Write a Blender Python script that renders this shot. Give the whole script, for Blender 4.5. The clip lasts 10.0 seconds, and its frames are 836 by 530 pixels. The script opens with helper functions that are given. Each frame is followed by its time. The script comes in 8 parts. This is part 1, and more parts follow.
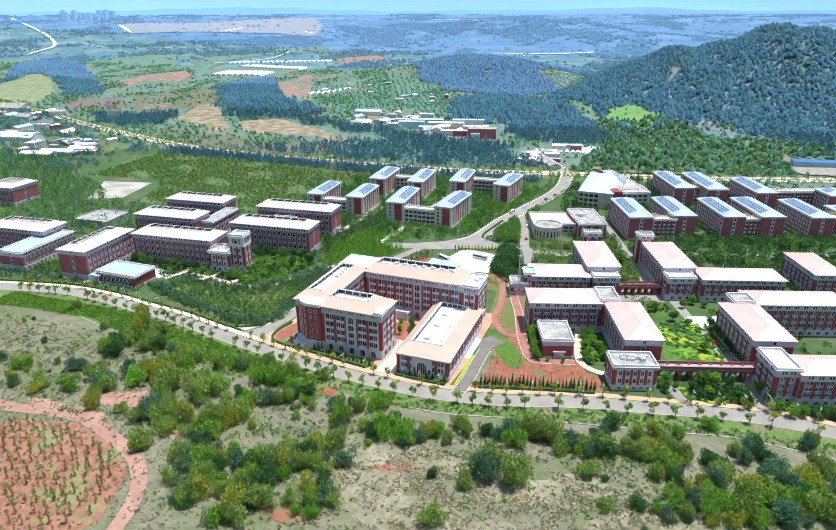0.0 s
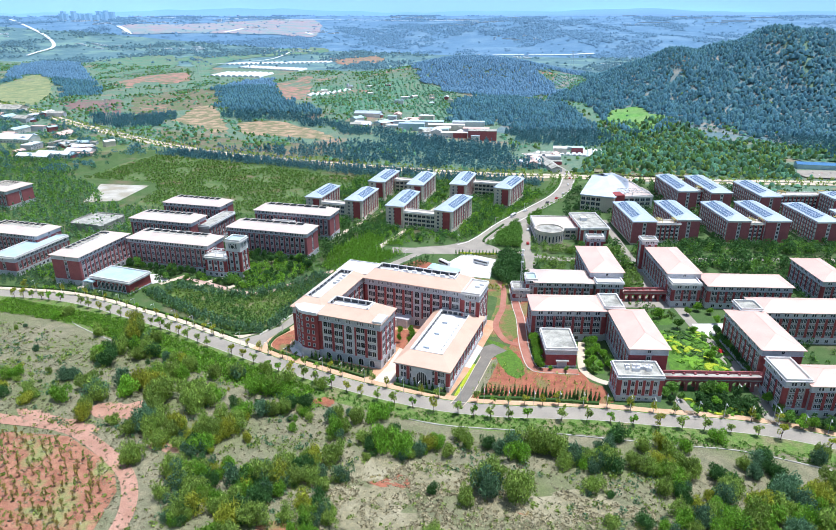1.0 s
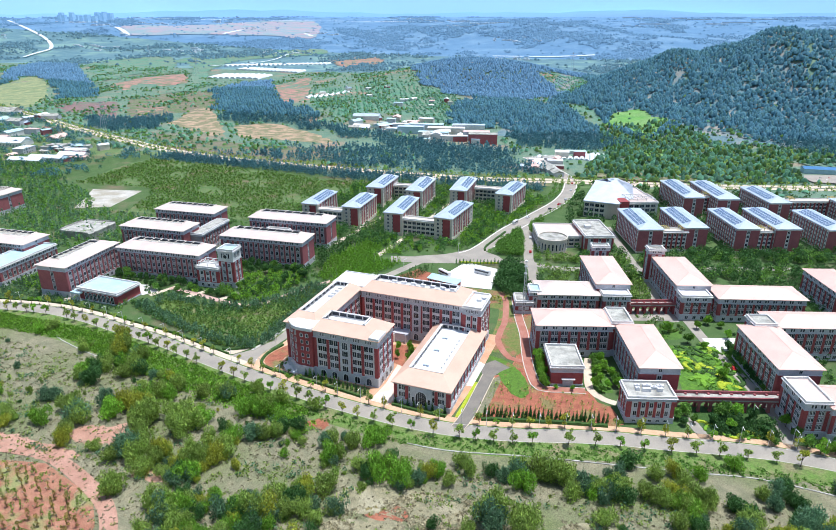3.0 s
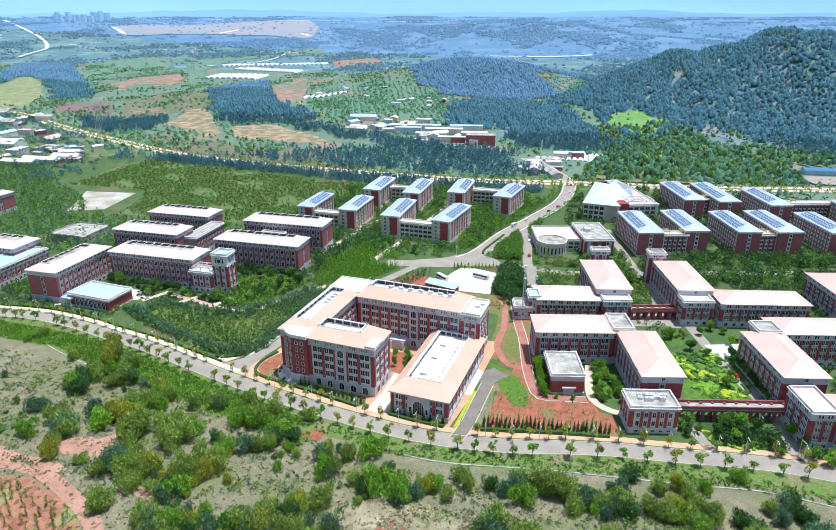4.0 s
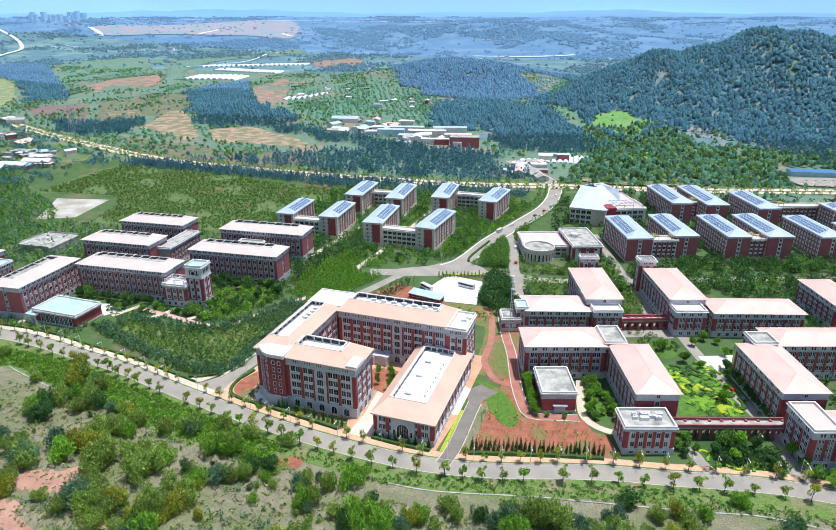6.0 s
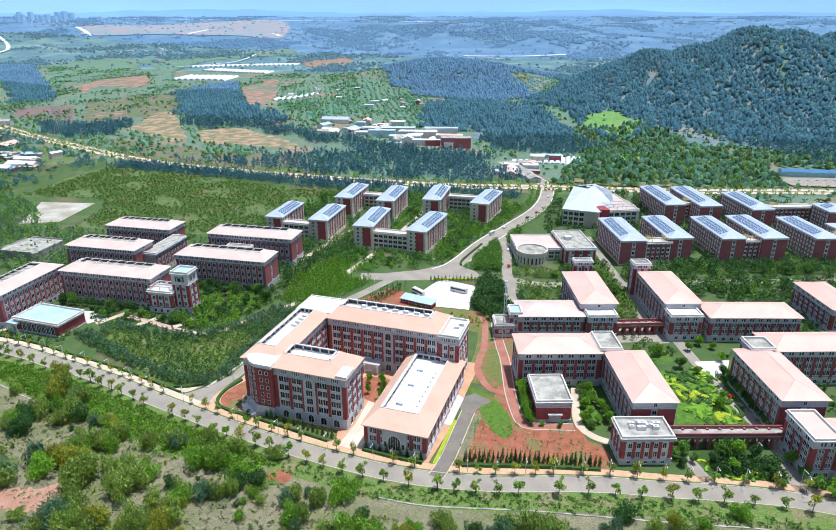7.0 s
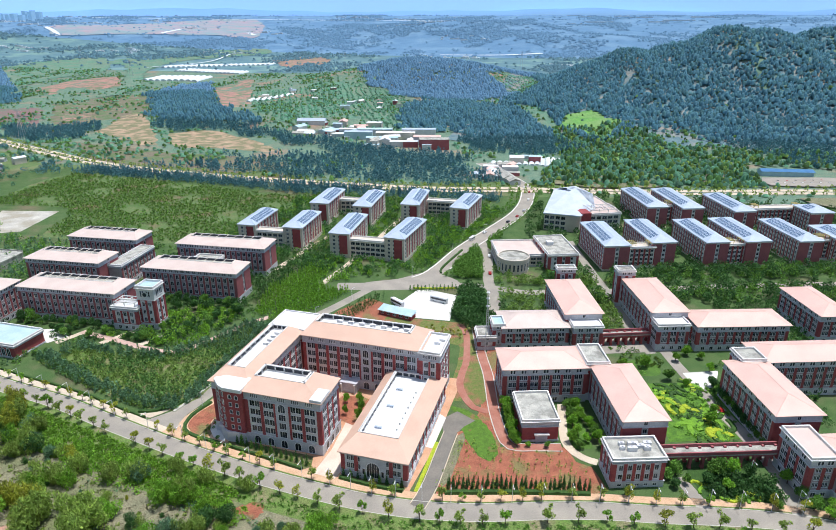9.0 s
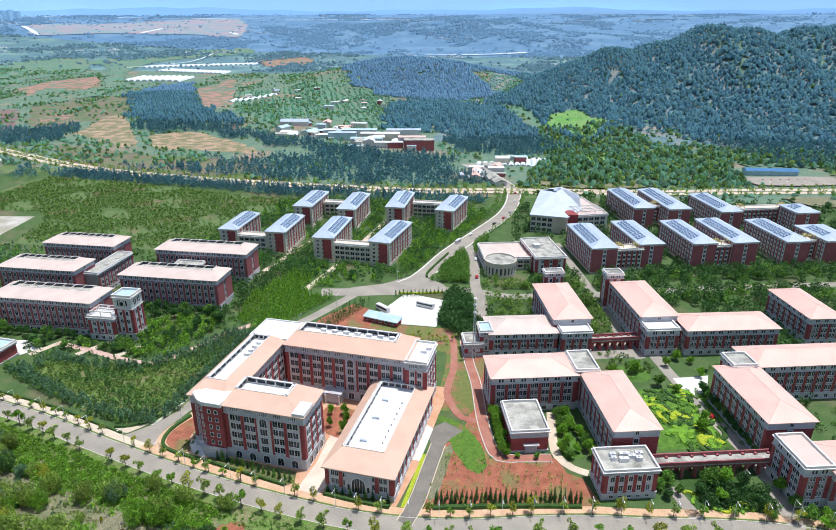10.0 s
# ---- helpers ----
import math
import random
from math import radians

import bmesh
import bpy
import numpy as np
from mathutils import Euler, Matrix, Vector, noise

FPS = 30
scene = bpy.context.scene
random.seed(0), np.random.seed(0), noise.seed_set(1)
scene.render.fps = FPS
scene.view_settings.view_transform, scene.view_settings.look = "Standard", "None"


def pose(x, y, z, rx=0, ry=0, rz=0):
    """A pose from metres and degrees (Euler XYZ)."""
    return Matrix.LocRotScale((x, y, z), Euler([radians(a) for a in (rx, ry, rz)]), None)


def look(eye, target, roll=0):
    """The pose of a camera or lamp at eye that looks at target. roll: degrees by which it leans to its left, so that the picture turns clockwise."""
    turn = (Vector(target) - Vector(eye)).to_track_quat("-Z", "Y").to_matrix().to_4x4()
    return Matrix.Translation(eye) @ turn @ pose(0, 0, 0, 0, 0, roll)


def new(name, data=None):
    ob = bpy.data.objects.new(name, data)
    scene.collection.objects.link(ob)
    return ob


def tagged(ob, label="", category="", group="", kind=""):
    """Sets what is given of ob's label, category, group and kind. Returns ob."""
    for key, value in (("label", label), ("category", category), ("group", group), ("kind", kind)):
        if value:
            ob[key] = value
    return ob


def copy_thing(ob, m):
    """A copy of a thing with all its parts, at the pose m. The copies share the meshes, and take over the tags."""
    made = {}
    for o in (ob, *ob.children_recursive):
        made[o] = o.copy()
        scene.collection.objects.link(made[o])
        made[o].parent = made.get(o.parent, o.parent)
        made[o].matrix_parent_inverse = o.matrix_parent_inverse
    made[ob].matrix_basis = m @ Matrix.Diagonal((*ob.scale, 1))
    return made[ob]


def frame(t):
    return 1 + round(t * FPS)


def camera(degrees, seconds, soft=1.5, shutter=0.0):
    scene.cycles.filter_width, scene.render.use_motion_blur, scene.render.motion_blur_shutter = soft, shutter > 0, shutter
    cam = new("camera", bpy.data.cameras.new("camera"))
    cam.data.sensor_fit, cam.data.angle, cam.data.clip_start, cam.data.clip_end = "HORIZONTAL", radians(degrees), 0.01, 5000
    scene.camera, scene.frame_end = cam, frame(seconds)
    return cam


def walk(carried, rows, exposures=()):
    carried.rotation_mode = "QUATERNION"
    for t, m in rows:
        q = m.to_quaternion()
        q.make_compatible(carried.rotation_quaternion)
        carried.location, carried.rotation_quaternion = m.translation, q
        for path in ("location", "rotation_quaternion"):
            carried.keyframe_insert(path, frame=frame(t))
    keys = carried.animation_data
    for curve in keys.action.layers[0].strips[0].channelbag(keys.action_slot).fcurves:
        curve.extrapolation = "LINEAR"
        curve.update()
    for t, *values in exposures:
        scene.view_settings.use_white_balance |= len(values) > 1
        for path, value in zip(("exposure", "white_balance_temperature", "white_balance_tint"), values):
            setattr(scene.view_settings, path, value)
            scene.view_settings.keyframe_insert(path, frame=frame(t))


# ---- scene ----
cam = camera(67.18, 10.0, soft=0.55)
METRES, EYE, TURN = 70.65, 150.0, 18.4
ROWS = [
    (0.0, 0.00000, 0.00000, 0.00000, 0.720, -21.821, 0.109),
    (0.5, -0.00056, 0.05306, 0.00094, 0.712, -21.764, 0.089),
    (1.0, -0.00098, 0.09972, 0.00214, 0.715, -21.739, 0.088),
    (1.5, -0.00105, 0.15248, 0.00279, 0.706, -21.687, 0.078),
    (2.0, -0.00118, 0.19875, 0.00371, 0.698, -21.667, 0.078),
    (2.5, -0.00117, 0.25143, 0.00448, 0.690, -21.641, 0.067),
    (4.0, 0.00082, 0.39558, 0.00803, 0.463, -21.647, 0.036),
    (4.5, 0.00250, 0.44808, 0.00963, 0.074, -21.641, 0.036),
    (5.0, 0.00472, 0.49397, 0.01159, -0.236, -21.659, 0.036),
    (5.5, 0.00659, 0.54648, 0.01331, -0.635, -21.659, 0.035),
    (7.0, 0.01724, 0.69451, 0.01840, -1.835, -21.695, 0.094),
    (7.5, 0.02018, 0.74433, 0.02024, -2.266, -21.706, 0.094),
    (8.0, 0.02446, 0.79475, 0.02275, -2.707, -21.729, 0.114),
    (8.5, 0.02968, 0.84538, 0.02531, -3.238, -21.766, 0.123),
    (9.0, 0.03515, 0.89612, 0.02792, -3.829, -21.795, 0.133),
    (9.5, 0.04156, 0.94706, 0.03050, -4.410, -21.827, 0.143),
    (10.0, 0.04981, 0.99800, 0.03413, -5.172, -21.871, 0.162),
]
walk(cam, [(t, pose(0, 0, EYE, 0, 0, TURN) @ pose(METRES * x, METRES * y, METRES * z, 90 + pitch, roll, yaw)) for t, x, y, z, yaw, pitch, roll in ROWS],
     ((0.0, 0.08, 6050, 10), (5.0, 0.02, 6100, 10), (10.0, -0.15, 6300, 10)))

# ---- light ----
SUN_AZ, SUN_EL = 58.0, 78.0
world = bpy.data.worlds.new("world")
scene.world = world
world.use_nodes = True
wn = world.node_tree
sky = wn.nodes.new("ShaderNodeTexSky")
sky.sky_type = 'NISHITA'
sky.sun_disc = False
sky.sun_elevation, sky.sun_rotation = radians(SUN_EL), radians(SUN_AZ)
sky.air_density, sky.dust_density = 1.3, 1.5
wn.links.new(sky.outputs[0], wn.nodes["Background"].inputs[0])
wn.nodes["Background"].inputs[1].default_value = 0.118
lamp = bpy.data.lights.new("sun", 'SUN')
lamp.energy, lamp.angle, lamp.color = 4.6, radians(0.6), (1.0, 0.97, 0.93)
sun = new("sun", lamp)
sd = Vector((math.sin(radians(SUN_AZ)) * math.cos(radians(SUN_EL)), math.cos(radians(SUN_AZ)) * math.cos(radians(SUN_EL)), math.sin(radians(SUN_EL))))
sun.matrix_world = look(sd * 900, (0, 0, 0))
scene.view_settings.exposure = 0.0


# ---- materials ----
def mat(name, a, b=None, size=6.0, rough=0.85, fine=0.25, bump=0.0, metal=0.0, c=None, csize=40.0, cut=(0.4, 0.62), island=0.0, obj=0.0, contrast=(0.35, 0.65), spec=0.3, glow=0.0, leaf=0.0):
    """A surface that goes from colour a to b in patches of about size metres, with fine grain, and to c in broad patches."""
    m = bpy.data.materials.new(name)
    m.use_nodes = True
    nt = m.node_tree
    nd, ln = nt.nodes, nt.links
    p = nd["Principled BSDF"]
    p.inputs["Roughness"].default_value = rough
    p.inputs["Metallic"].default_value = metal
    p.inputs["Specular IOR Level"].default_value = spec
    geo = nd.new("ShaderNodeNewGeometry")

    def noise_at(scale, detail=3.0):
        n = nd.new("ShaderNodeTexNoise")
        n.inputs["Scale"].default_value = scale
        n.inputs["Detail"].default_value = detail
        ln.new(geo.outputs["Position"], n.inputs["Vector"])
        return n

    def ramp(source, lo, hi):
        r = nd.new("ShaderNodeMapRange")
        r.inputs[1].default_value, r.inputs[2].default_value = lo, hi
        ln.new(source, r.inputs[0])
        return r.outputs[0]

    def mixc(fac, x, y, kind='MIX'):
        k = nd.new("ShaderNodeMix")
        k.data_type, k.blend_type = 'RGBA', kind
        if isinstance(fac, float):
            k.inputs[0].default_value = fac
        else:
            ln.new(fac, k.inputs[0])
        for slot, v in ((6, x), (7, y)):
            if isinstance(v, tuple):
                k.inputs[slot].default_value = (*v, 1)
            else:
                ln.new(v, k.inputs[slot])
        return k.outputs[2]

    col = mixc(ramp(noise_at(1 / size).outputs[0], *contrast), a, b or tuple(v * 0.8 for v in a))
    if c:
        col = mixc(ramp(noise_at(1 / csize, 4.0).outputs[0], *cut), col, c)
    fn = noise_at(max(2.5, 9 / size), 2.0)
    g = ramp(fn.outputs[0], 0.3, 0.7)
    sc = nd.new("ShaderNodeMapRange")
    sc.inputs[3].default_value, sc.inputs[4].default_value = 1 - fine, 1 + fine
    ln.new(g, sc.inputs[0])
    val = sc.outputs[0]
    for amount, socket in ((island, geo.outputs["Random Per Island"]), (obj, nd.new("ShaderNodeObjectInfo").outputs["Random"])):
        if amount:
            mr = nd.new("ShaderNodeMapRange")
            mr.inputs[3].default_value, mr.inputs[4].default_value = 1 - amount, 1 + amount
            ln.new(socket, mr.inputs[0])
            mu = nd.new("ShaderNodeMath")
            mu.operation = 'MULTIPLY'
            ln.new(val, mu.inputs[0])
            ln.new(mr.outputs[0], mu.inputs[1])
            val = mu.outputs[0]
    vm = nd.new("ShaderNodeVectorMath")
    vm.operation = 'SCALE'
    ln.new(col, vm.inputs[0])
    ln.new(val, vm.inputs["Scale"])
    ln.new(vm.outputs[0], p.inputs["Base Color"])
    if bump:
        bn = nd.new("ShaderNodeBump")
        bn.inputs["Strength"].default_value = bump
        bn.inputs["Distance"].default_value = 0.3
        ln.new(fn.outputs[0], bn.inputs["Height"])
        ln.new(bn.outputs[0], p.inputs["Normal"])
    if leaf:
        tr = nd.new("ShaderNodeBsdfTranslucent")
        mx = nd.new("ShaderNodeMixShader")
        mx.inputs[0].default_value = leaf
        ln.new(vm.outputs[0], tr.inputs["Color"])
        ln.new(p.outputs[0], mx.inputs[1])
        ln.new(tr.outputs[0], mx.inputs[2])
        ln.new(mx.outputs[0], nd["Material Output"].inputs["Surface"])
    # glow: far backdrops shine with their own colour to stand for haze
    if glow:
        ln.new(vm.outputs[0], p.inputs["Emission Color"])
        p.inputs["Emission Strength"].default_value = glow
    return m


M = {}
M["brick"] = mat("red_brick", (0.36, 0.085, 0.085), (0.29, 0.065, 0.07), 3.0, 0.85, 0.18, 0.15)
M["stone"] = mat("grey_stone_cladding", (0.58, 0.58, 0.62), (0.50, 0.50, 0.54), 4.0, 0.8, 0.12)
M["pale"] = mat("pale_stone_trim", (0.74, 0.72, 0.70), (0.64, 0.63, 0.62), 4.0, 0.7, 0.1)
M["beige"] = mat("beige_render", (0.70, 0.63, 0.54), (0.62, 0.55, 0.47), 5.0, 0.8, 0.1)
M["terracotta"] = mat("pale_terracotta_roof", (0.80, 0.535, 0.455), (0.73, 0.48, 0.41), 7.0, 0.5, 0.06, spec=0.5)
M["peach"] = mat("peach_roof", (0.68, 0.46, 0.35), (0.62, 0.41, 0.31), 7.0, 0.55, 0.06, spec=0.5)
M["cream"] = mat("cream_roof", (0.68, 0.56, 0.50), (0.62, 0.50, 0.445), 7.0, 0.55, 0.06, spec=0.5)
M["dusk_brick"] = mat("muted_red_brick", (0.38, 0.125, 0.13), (0.32, 0.105, 0.115), 3.0, 0.85, 0.15)
M["yellow_frame"] = mat("yellow_painted_steel", (0.62, 0.52, 0.2), (0.55, 0.46, 0.2), 3.0, 0.6, 0.05)
M["white"] = mat("white_roof_membrane", (0.80, 0.80, 0.80), (0.72, 0.72, 0.73), 5.0, 0.7, 0.05)
M["concrete"] = mat("weathered_concrete", (0.50, 0.49, 0.44), (0.31, 0.31, 0.28), 3.5, 0.9, 0.25, c=(0.22, 0.215, 0.19), csize=7, cut=(0.52, 0.7))
M["bluewhite"] = mat("pale_blue_roof", (0.40, 0.56, 0.63), (0.50, 0.64, 0.69), 5.0, 0.6, 0.08)
M["slate"] = mat("blue_grey_roof", (0.50, 0.58, 0.69), (0.44, 0.52, 0.63), 5.0, 0.45, 0.1)
M["panel"] = mat("solar_panel", (0.085, 0.15, 0.25), (0.12, 0.19, 0.30), 3.0, 0.2, 0.1, spec=0.6)
# Near-black tone for roof-well walls, standing for shade and openings behind the posts.
M["shade"] = mat("well_shade_grey", (0.10, 0.105, 0.12), (0.07, 0.075, 0.09), 3.0, 0.7, 0.15)
M["glass"] = mat("dark_window_glass", (0.03, 0.034, 0.045), (0.07, 0.078, 0.095), 6.0, 0.12, 0.2, obj=0.6, spec=0.35)
M["frame"] = mat("white_window_frame", (0.76, 0.76, 0.77), (0.68, 0.68, 0.70), 3.0, 0.6, 0.05)
M["dull_spandrel"] = mat("greyish_pink_spandrel", (0.46, 0.40, 0.41), (0.38, 0.33, 0.345), 3.0, 0.8, 0.12)
M["spandrel"] = mat("pale_spandrel", (0.66, 0.65, 0.66), (0.57, 0.56, 0.58), 3.0, 0.8, 0.1)
M["asphalt"] = mat("pale_worn_asphalt", (0.37, 0.335, 0.285), (0.30, 0.275, 0.24), 9.0, 0.9, 0.1)
M["paving"] = mat("pale_concrete_paving", (0.66, 0.56, 0.44), (0.57, 0.48, 0.37), 6.0, 0.85, 0.1)
M["apricot"] = mat("apricot_brick_paving", (0.66, 0.45, 0.30), (0.58, 0.37, 0.23), 5.0, 0.85, 0.14)
M["orange"] = mat("orange_brick_paving", (0.55, 0.29, 0.17), (0.62, 0.38, 0.25), 8.0, 0.85, 0.12)
M["peach_paving"] = mat("pale_peach_paving", (0.74, 0.62, 0.52), (0.66, 0.53, 0.43), 6.0, 0.85, 0.08)
M["pinkpath"] = mat("pinkish_brick_path", (0.60, 0.42, 0.36), (0.52, 0.35, 0.30), 5.0, 0.85, 0.12)
M["redpath"] = mat("red_brick_path", (0.36, 0.14, 0.10), (0.42, 0.20, 0.15), 6.0, 0.85, 0.12)
M["white_paving"] = mat("sunlit_pale_concrete", (0.72, 0.70, 0.66), (0.64, 0.62, 0.58), 8.0, 0.85, 0.08)
M["kerb"] = mat("kerb_stone", (0.6, 0.57, 0.52), (0.5, 0.48, 0.44), 3.0, 0.8, 0.1)
M["soil"] = mat("red_soil", (0.40, 0.15, 0.09), (0.28, 0.10, 0.062), 4.0, 0.95, 0.35, 0.6, c=(0.21, 0.18, 0.075), csize=9, cut=(0.5, 0.64))
M["track"] = mat("pink_earth_track", (0.48, 0.28, 0.21), (0.39, 0.215, 0.155), 6.0, 0.95, 0.2, 0.3)
M["lawn"] = mat("green_lawn", (0.10, 0.20, 0.03), (0.07, 0.15, 0.028), 4.0, 0.9, 0.3, 0.3)
M["yellowgreen"] = mat("yellow_green_hedge", (0.40, 0.46, 0.03), (0.30, 0.40, 0.03), 3.0, 0.9, 0.3, 0.4)
M["lawn_bright"] = mat("bright_green_hedge", (0.18, 0.36, 0.03), (0.13, 0.28, 0.03), 3.0, 0.9, 0.3, 0.4)
M["campus"] = mat("campus_grass", (0.06, 0.12, 0.035), (0.09, 0.145, 0.05), 9.0, 0.95, 0.3, 0.4, c=(0.17, 0.15, 0.09), csize=35, cut=(0.55, 0.7))
M["dark_hedge"] = mat("dark_hedge", (0.035, 0.085, 0.02), (0.05, 0.11, 0.025), 2.0, 0.9, 0.3, 0.5)
M["drygrass"] = mat("dry_grass", (0.26, 0.24, 0.155), (0.185, 0.185, 0.115), 4.0, 0.95, 0.4, 0.6, c=(0.15, 0.18, 0.075), csize=26.0, cut=(0.45, 0.7))
M["bed_earth"] = mat("weedy_planting_bed", (0.20, 0.17, 0.09), (0.10, 0.15, 0.04), 2.0, 0.95, 0.35, 0.5)
M["lush_strip"] = mat("fresh_grass_on_red_soil", (0.115, 0.23, 0.03), (0.08, 0.16, 0.025), 1.5, 0.95, 0.4, 0.6, c=(0.27, 0.15, 0.08), csize=6, cut=(0.58, 0.7))
M["garden_green"] = mat("mown_garden_green", (0.12, 0.25, 0.03), (0.065, 0.15, 0.025), 2.2, 0.95, 0.35, 0.5)
M["thin_grass"] = mat("thin_grass_on_red_soil", (0.13, 0.19, 0.045), (0.20, 0.19, 0.07), 1.6, 0.95, 0.4, 0.6, c=(0.31, 0.15, 0.09), csize=7, cut=(0.5, 0.66))
M["dark_asphalt"] = mat("grey_brown_asphalt", (0.235, 0.215, 0.185), (0.19, 0.175, 0.155), 5.0, 0.9, 0.12)
M["verge"] = mat("green_verge", (0.12, 0.215, 0.045), (0.165, 0.21, 0.07), 3.5, 0.95, 0.4, 0.6, c=(0.23, 0.215, 0.115), csize=9, cut=(0.52, 0.66))
# Far scrub: haze blue mixed in, unlike the near scrub.
M["scrubland"] = mat("scrubland", (0.115, 0.21, 0.15), (0.165, 0.24, 0.165), 11.0, 0.95, 0.3, 0.5, c=(0.30, 0.22, 0.16), csize=70.0, cut=(0.55, 0.68))
M["near_scrub"] = mat("near_scrubland", (0.10, 0.175, 0.06), (0.15, 0.20, 0.085), 14.0, 0.95, 0.3, 0.5, c=(0.26, 0.20, 0.13), csize=60.0, cut=(0.55, 0.68))
M["bark"] = mat("bark", (0.16, 0.11, 0.08), (0.10, 0.07, 0.05), 0.5, 0.95, 0.2)
# Hill, forest and valley leaves carry distance haze as blue in their colour.
for key, a, b in (("leaf_olive", (0.31, 0.43, 0.085), (0.22, 0.33, 0.07)), ("leaf_dark", (0.09, 0.215, 0.055), (0.06, 0.15, 0.045)),
                  ("leaf_bright", (0.24, 0.46, 0.045), (0.17, 0.36, 0.04)), ("leaf_blue", (0.155, 0.29, 0.15), (0.11, 0.215, 0.12)),
                  ("leaf_yellow", (0.42, 0.44, 0.05), (0.31, 0.36, 0.05)), ("leaf_plot", (0.145, 0.30, 0.075), (0.10, 0.22, 0.06)), ("leaf_mix", (0.22, 0.35, 0.07), (0.15, 0.25, 0.06)), ("leaf_straw", (0.40, 0.33, 0.09), (0.30, 0.26, 0.07)), ("leaf_young", (0.18, 0.36, 0.06), (0.13, 0.275, 0.05)),
                  ("leaf_hill_hazed", (0.115, 0.285, 0.36), (0.083, 0.225, 0.305)), ("leaf_forest_hazed", (0.12, 0.285, 0.315), (0.09, 0.225, 0.265)), ("leaf_haze", (0.195, 0.375, 0.54), (0.155, 0.315, 0.47)), ("leaf_valley", (0.135, 0.32, 0.19), (0.095, 0.245, 0.16))):
    calm = key in ("leaf_hill_hazed", "leaf_forest_hazed", "leaf_haze")
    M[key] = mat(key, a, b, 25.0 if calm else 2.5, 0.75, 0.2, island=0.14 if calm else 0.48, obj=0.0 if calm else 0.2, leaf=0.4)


# ---- mesh tools ----
class Shape:
    """Gathers faces for one mesh; each face takes the material of the given number."""
    def __init__(self):
        self.v, self.f, self.k = [], [], []

    def poly(self, pts, k=0):
        n = len(self.v)
        self.v += [tuple(p) for p in pts]
        self.f.append(tuple(range(n, n + len(pts))))
        self.k.append(k)

    def box(self, x0, x1, y0, y1, z0, z1, k=0):
        n = len(self.v)
        self.v += [(x0, y0, z0), (x1, y0, z0), (x1, y1, z0), (x0, y1, z0), (x0, y0, z1), (x1, y0, z1), (x1, y1, z1), (x0, y1, z1)]
        for q in ((0, 3, 2, 1), (4, 5, 6, 7), (0, 1, 5, 4), (1, 2, 6, 5), (2, 3, 7, 6), (3, 0, 4, 7)):
            self.f.append(tuple(n + i for i in q))
            self.k.append(k)

    def prism(self, ring, z0, z1, k=0):
        n, c = len(self.v), len(ring)
        self.v += [(x, y, z0) for x, y in ring] + [(x, y, z1) for x, y in ring]
        for i in range(c):
            j = (i + 1) % c
            self.f.append((n + i, n + j, n + c + j, n + c + i))
            self.k.append(k)
        self.f += [tuple(n + c + i for i in range(c)), tuple(n + i for i in reversed(range(c)))]
        self.k += [k, k]

    def mesh(self, name, mats):
        me = bpy.data.meshes.new(name)
        me.from_pydata(self.v, [], self.f)
        for m in mats:
            me.materials.append(m)
        if len(mats) > 1:
            me.polygons.foreach_set("material_index", self.k)
        me.update()
        return me


def part(name, shape, mats, parent=None, label="", m=None):
    if not isinstance(mats, (list, tuple)):
        mats = [mats]
    data = shape if isinstance(shape, bpy.types.Mesh) else shape.mesh(name, mats)
    ob = new(name, data)
    if parent:
        ob.parent = parent
    if m is not None:
        ob.matrix_basis = m
    if label:
        ob["label"] = label
    return ob


def thing(name, x, y, z=0.0, rz=0.0, label="", category="", group=""):
    ob = new(name)
    ob.empty_display_size = 0.5
    ob.matrix_basis = pose(x, y, z, 0, 0, rz)
    return tagged(ob, label, category, group)


# ---- ground ----
ROAD = [(-560, 215), (-420, 225), (-344, 241), (-305, 248), (-275, 247.5), (-250, 243.8), (-220, 239.6), (-193, 233.4), (-156, 225.6), (-135, 222), (-114, 219), (-92, 217), (-76, 216.4), (-58, 217.6),
        (-38, 221.5), (-18, 227.5), (0, 232), (18, 235), (35, 238.5), (54, 241.5), (72, 242), (90, 240), (130, 232), (200, 215)]
ROAD_X, ROAD_Y = np.array(ROAD).T


def smooth(t):
    t = np.clip(t, 0, 1)
    return t * t * (3 - 2 * t)


def bump_at(x, y, cx, cy, rx, ry, turn=0.0):
    c, s = math.cos(radians(turn)), math.sin(radians(turn))
    u, v = (x - cx) * c + (y - cy) * s, -(x - cx) * s + (y - cy) * c
    return np.exp(-(u / rx) ** 2 - (v / ry) ** 2)


def height(x, y):
    """The ground's height; arrays or numbers."""
    x, y = np.asarray(x, float), np.asarray(y, float)
    south = np.interp(x, ROAD_X, ROAD_Y) - y
    z = 5.0 * smooth((south - 12) / 80)
    z = z + 0.5 * np.sin(x * 0.11 + 1.3) * np.sin(y * 0.13) * smooth((south - 12) / 30)
    spur = np.exp(-((y - 1180) / 230) ** 2) * np.clip((x + 150) / 220, 0, 1)
    z = z + spur * (8 * np.sin(x * 0.034 + 1.3 * np.sin(y * 0.011)) + 4 * np.sin(x * 0.085 + y * 0.018 + 1))
    far = smooth((y - 720) / 500) * (1 - smooth((y - 1450) / 250))
    slope = 1 - (1 - np.clip((x + 165) / 400, 0, 1)) ** 1.6
    z = z + (120 * slope - 22 * smooth((x - 330) / 400)) * np.exp(-((y - 1250) / 225) ** 2)
    z = z + 50 * bump_at(x, y, -390, 1560, 230, 180) + 14 * bump_at(x, y, -520, 960, 160, 90)
    z = z + far * (4 * np.sin(x * 0.012 + y * 0.004) * np.sin(y * 0.011 + 2) + 2 * np.sin(x * 0.031) * np.sin(y * 0.027))
    return z


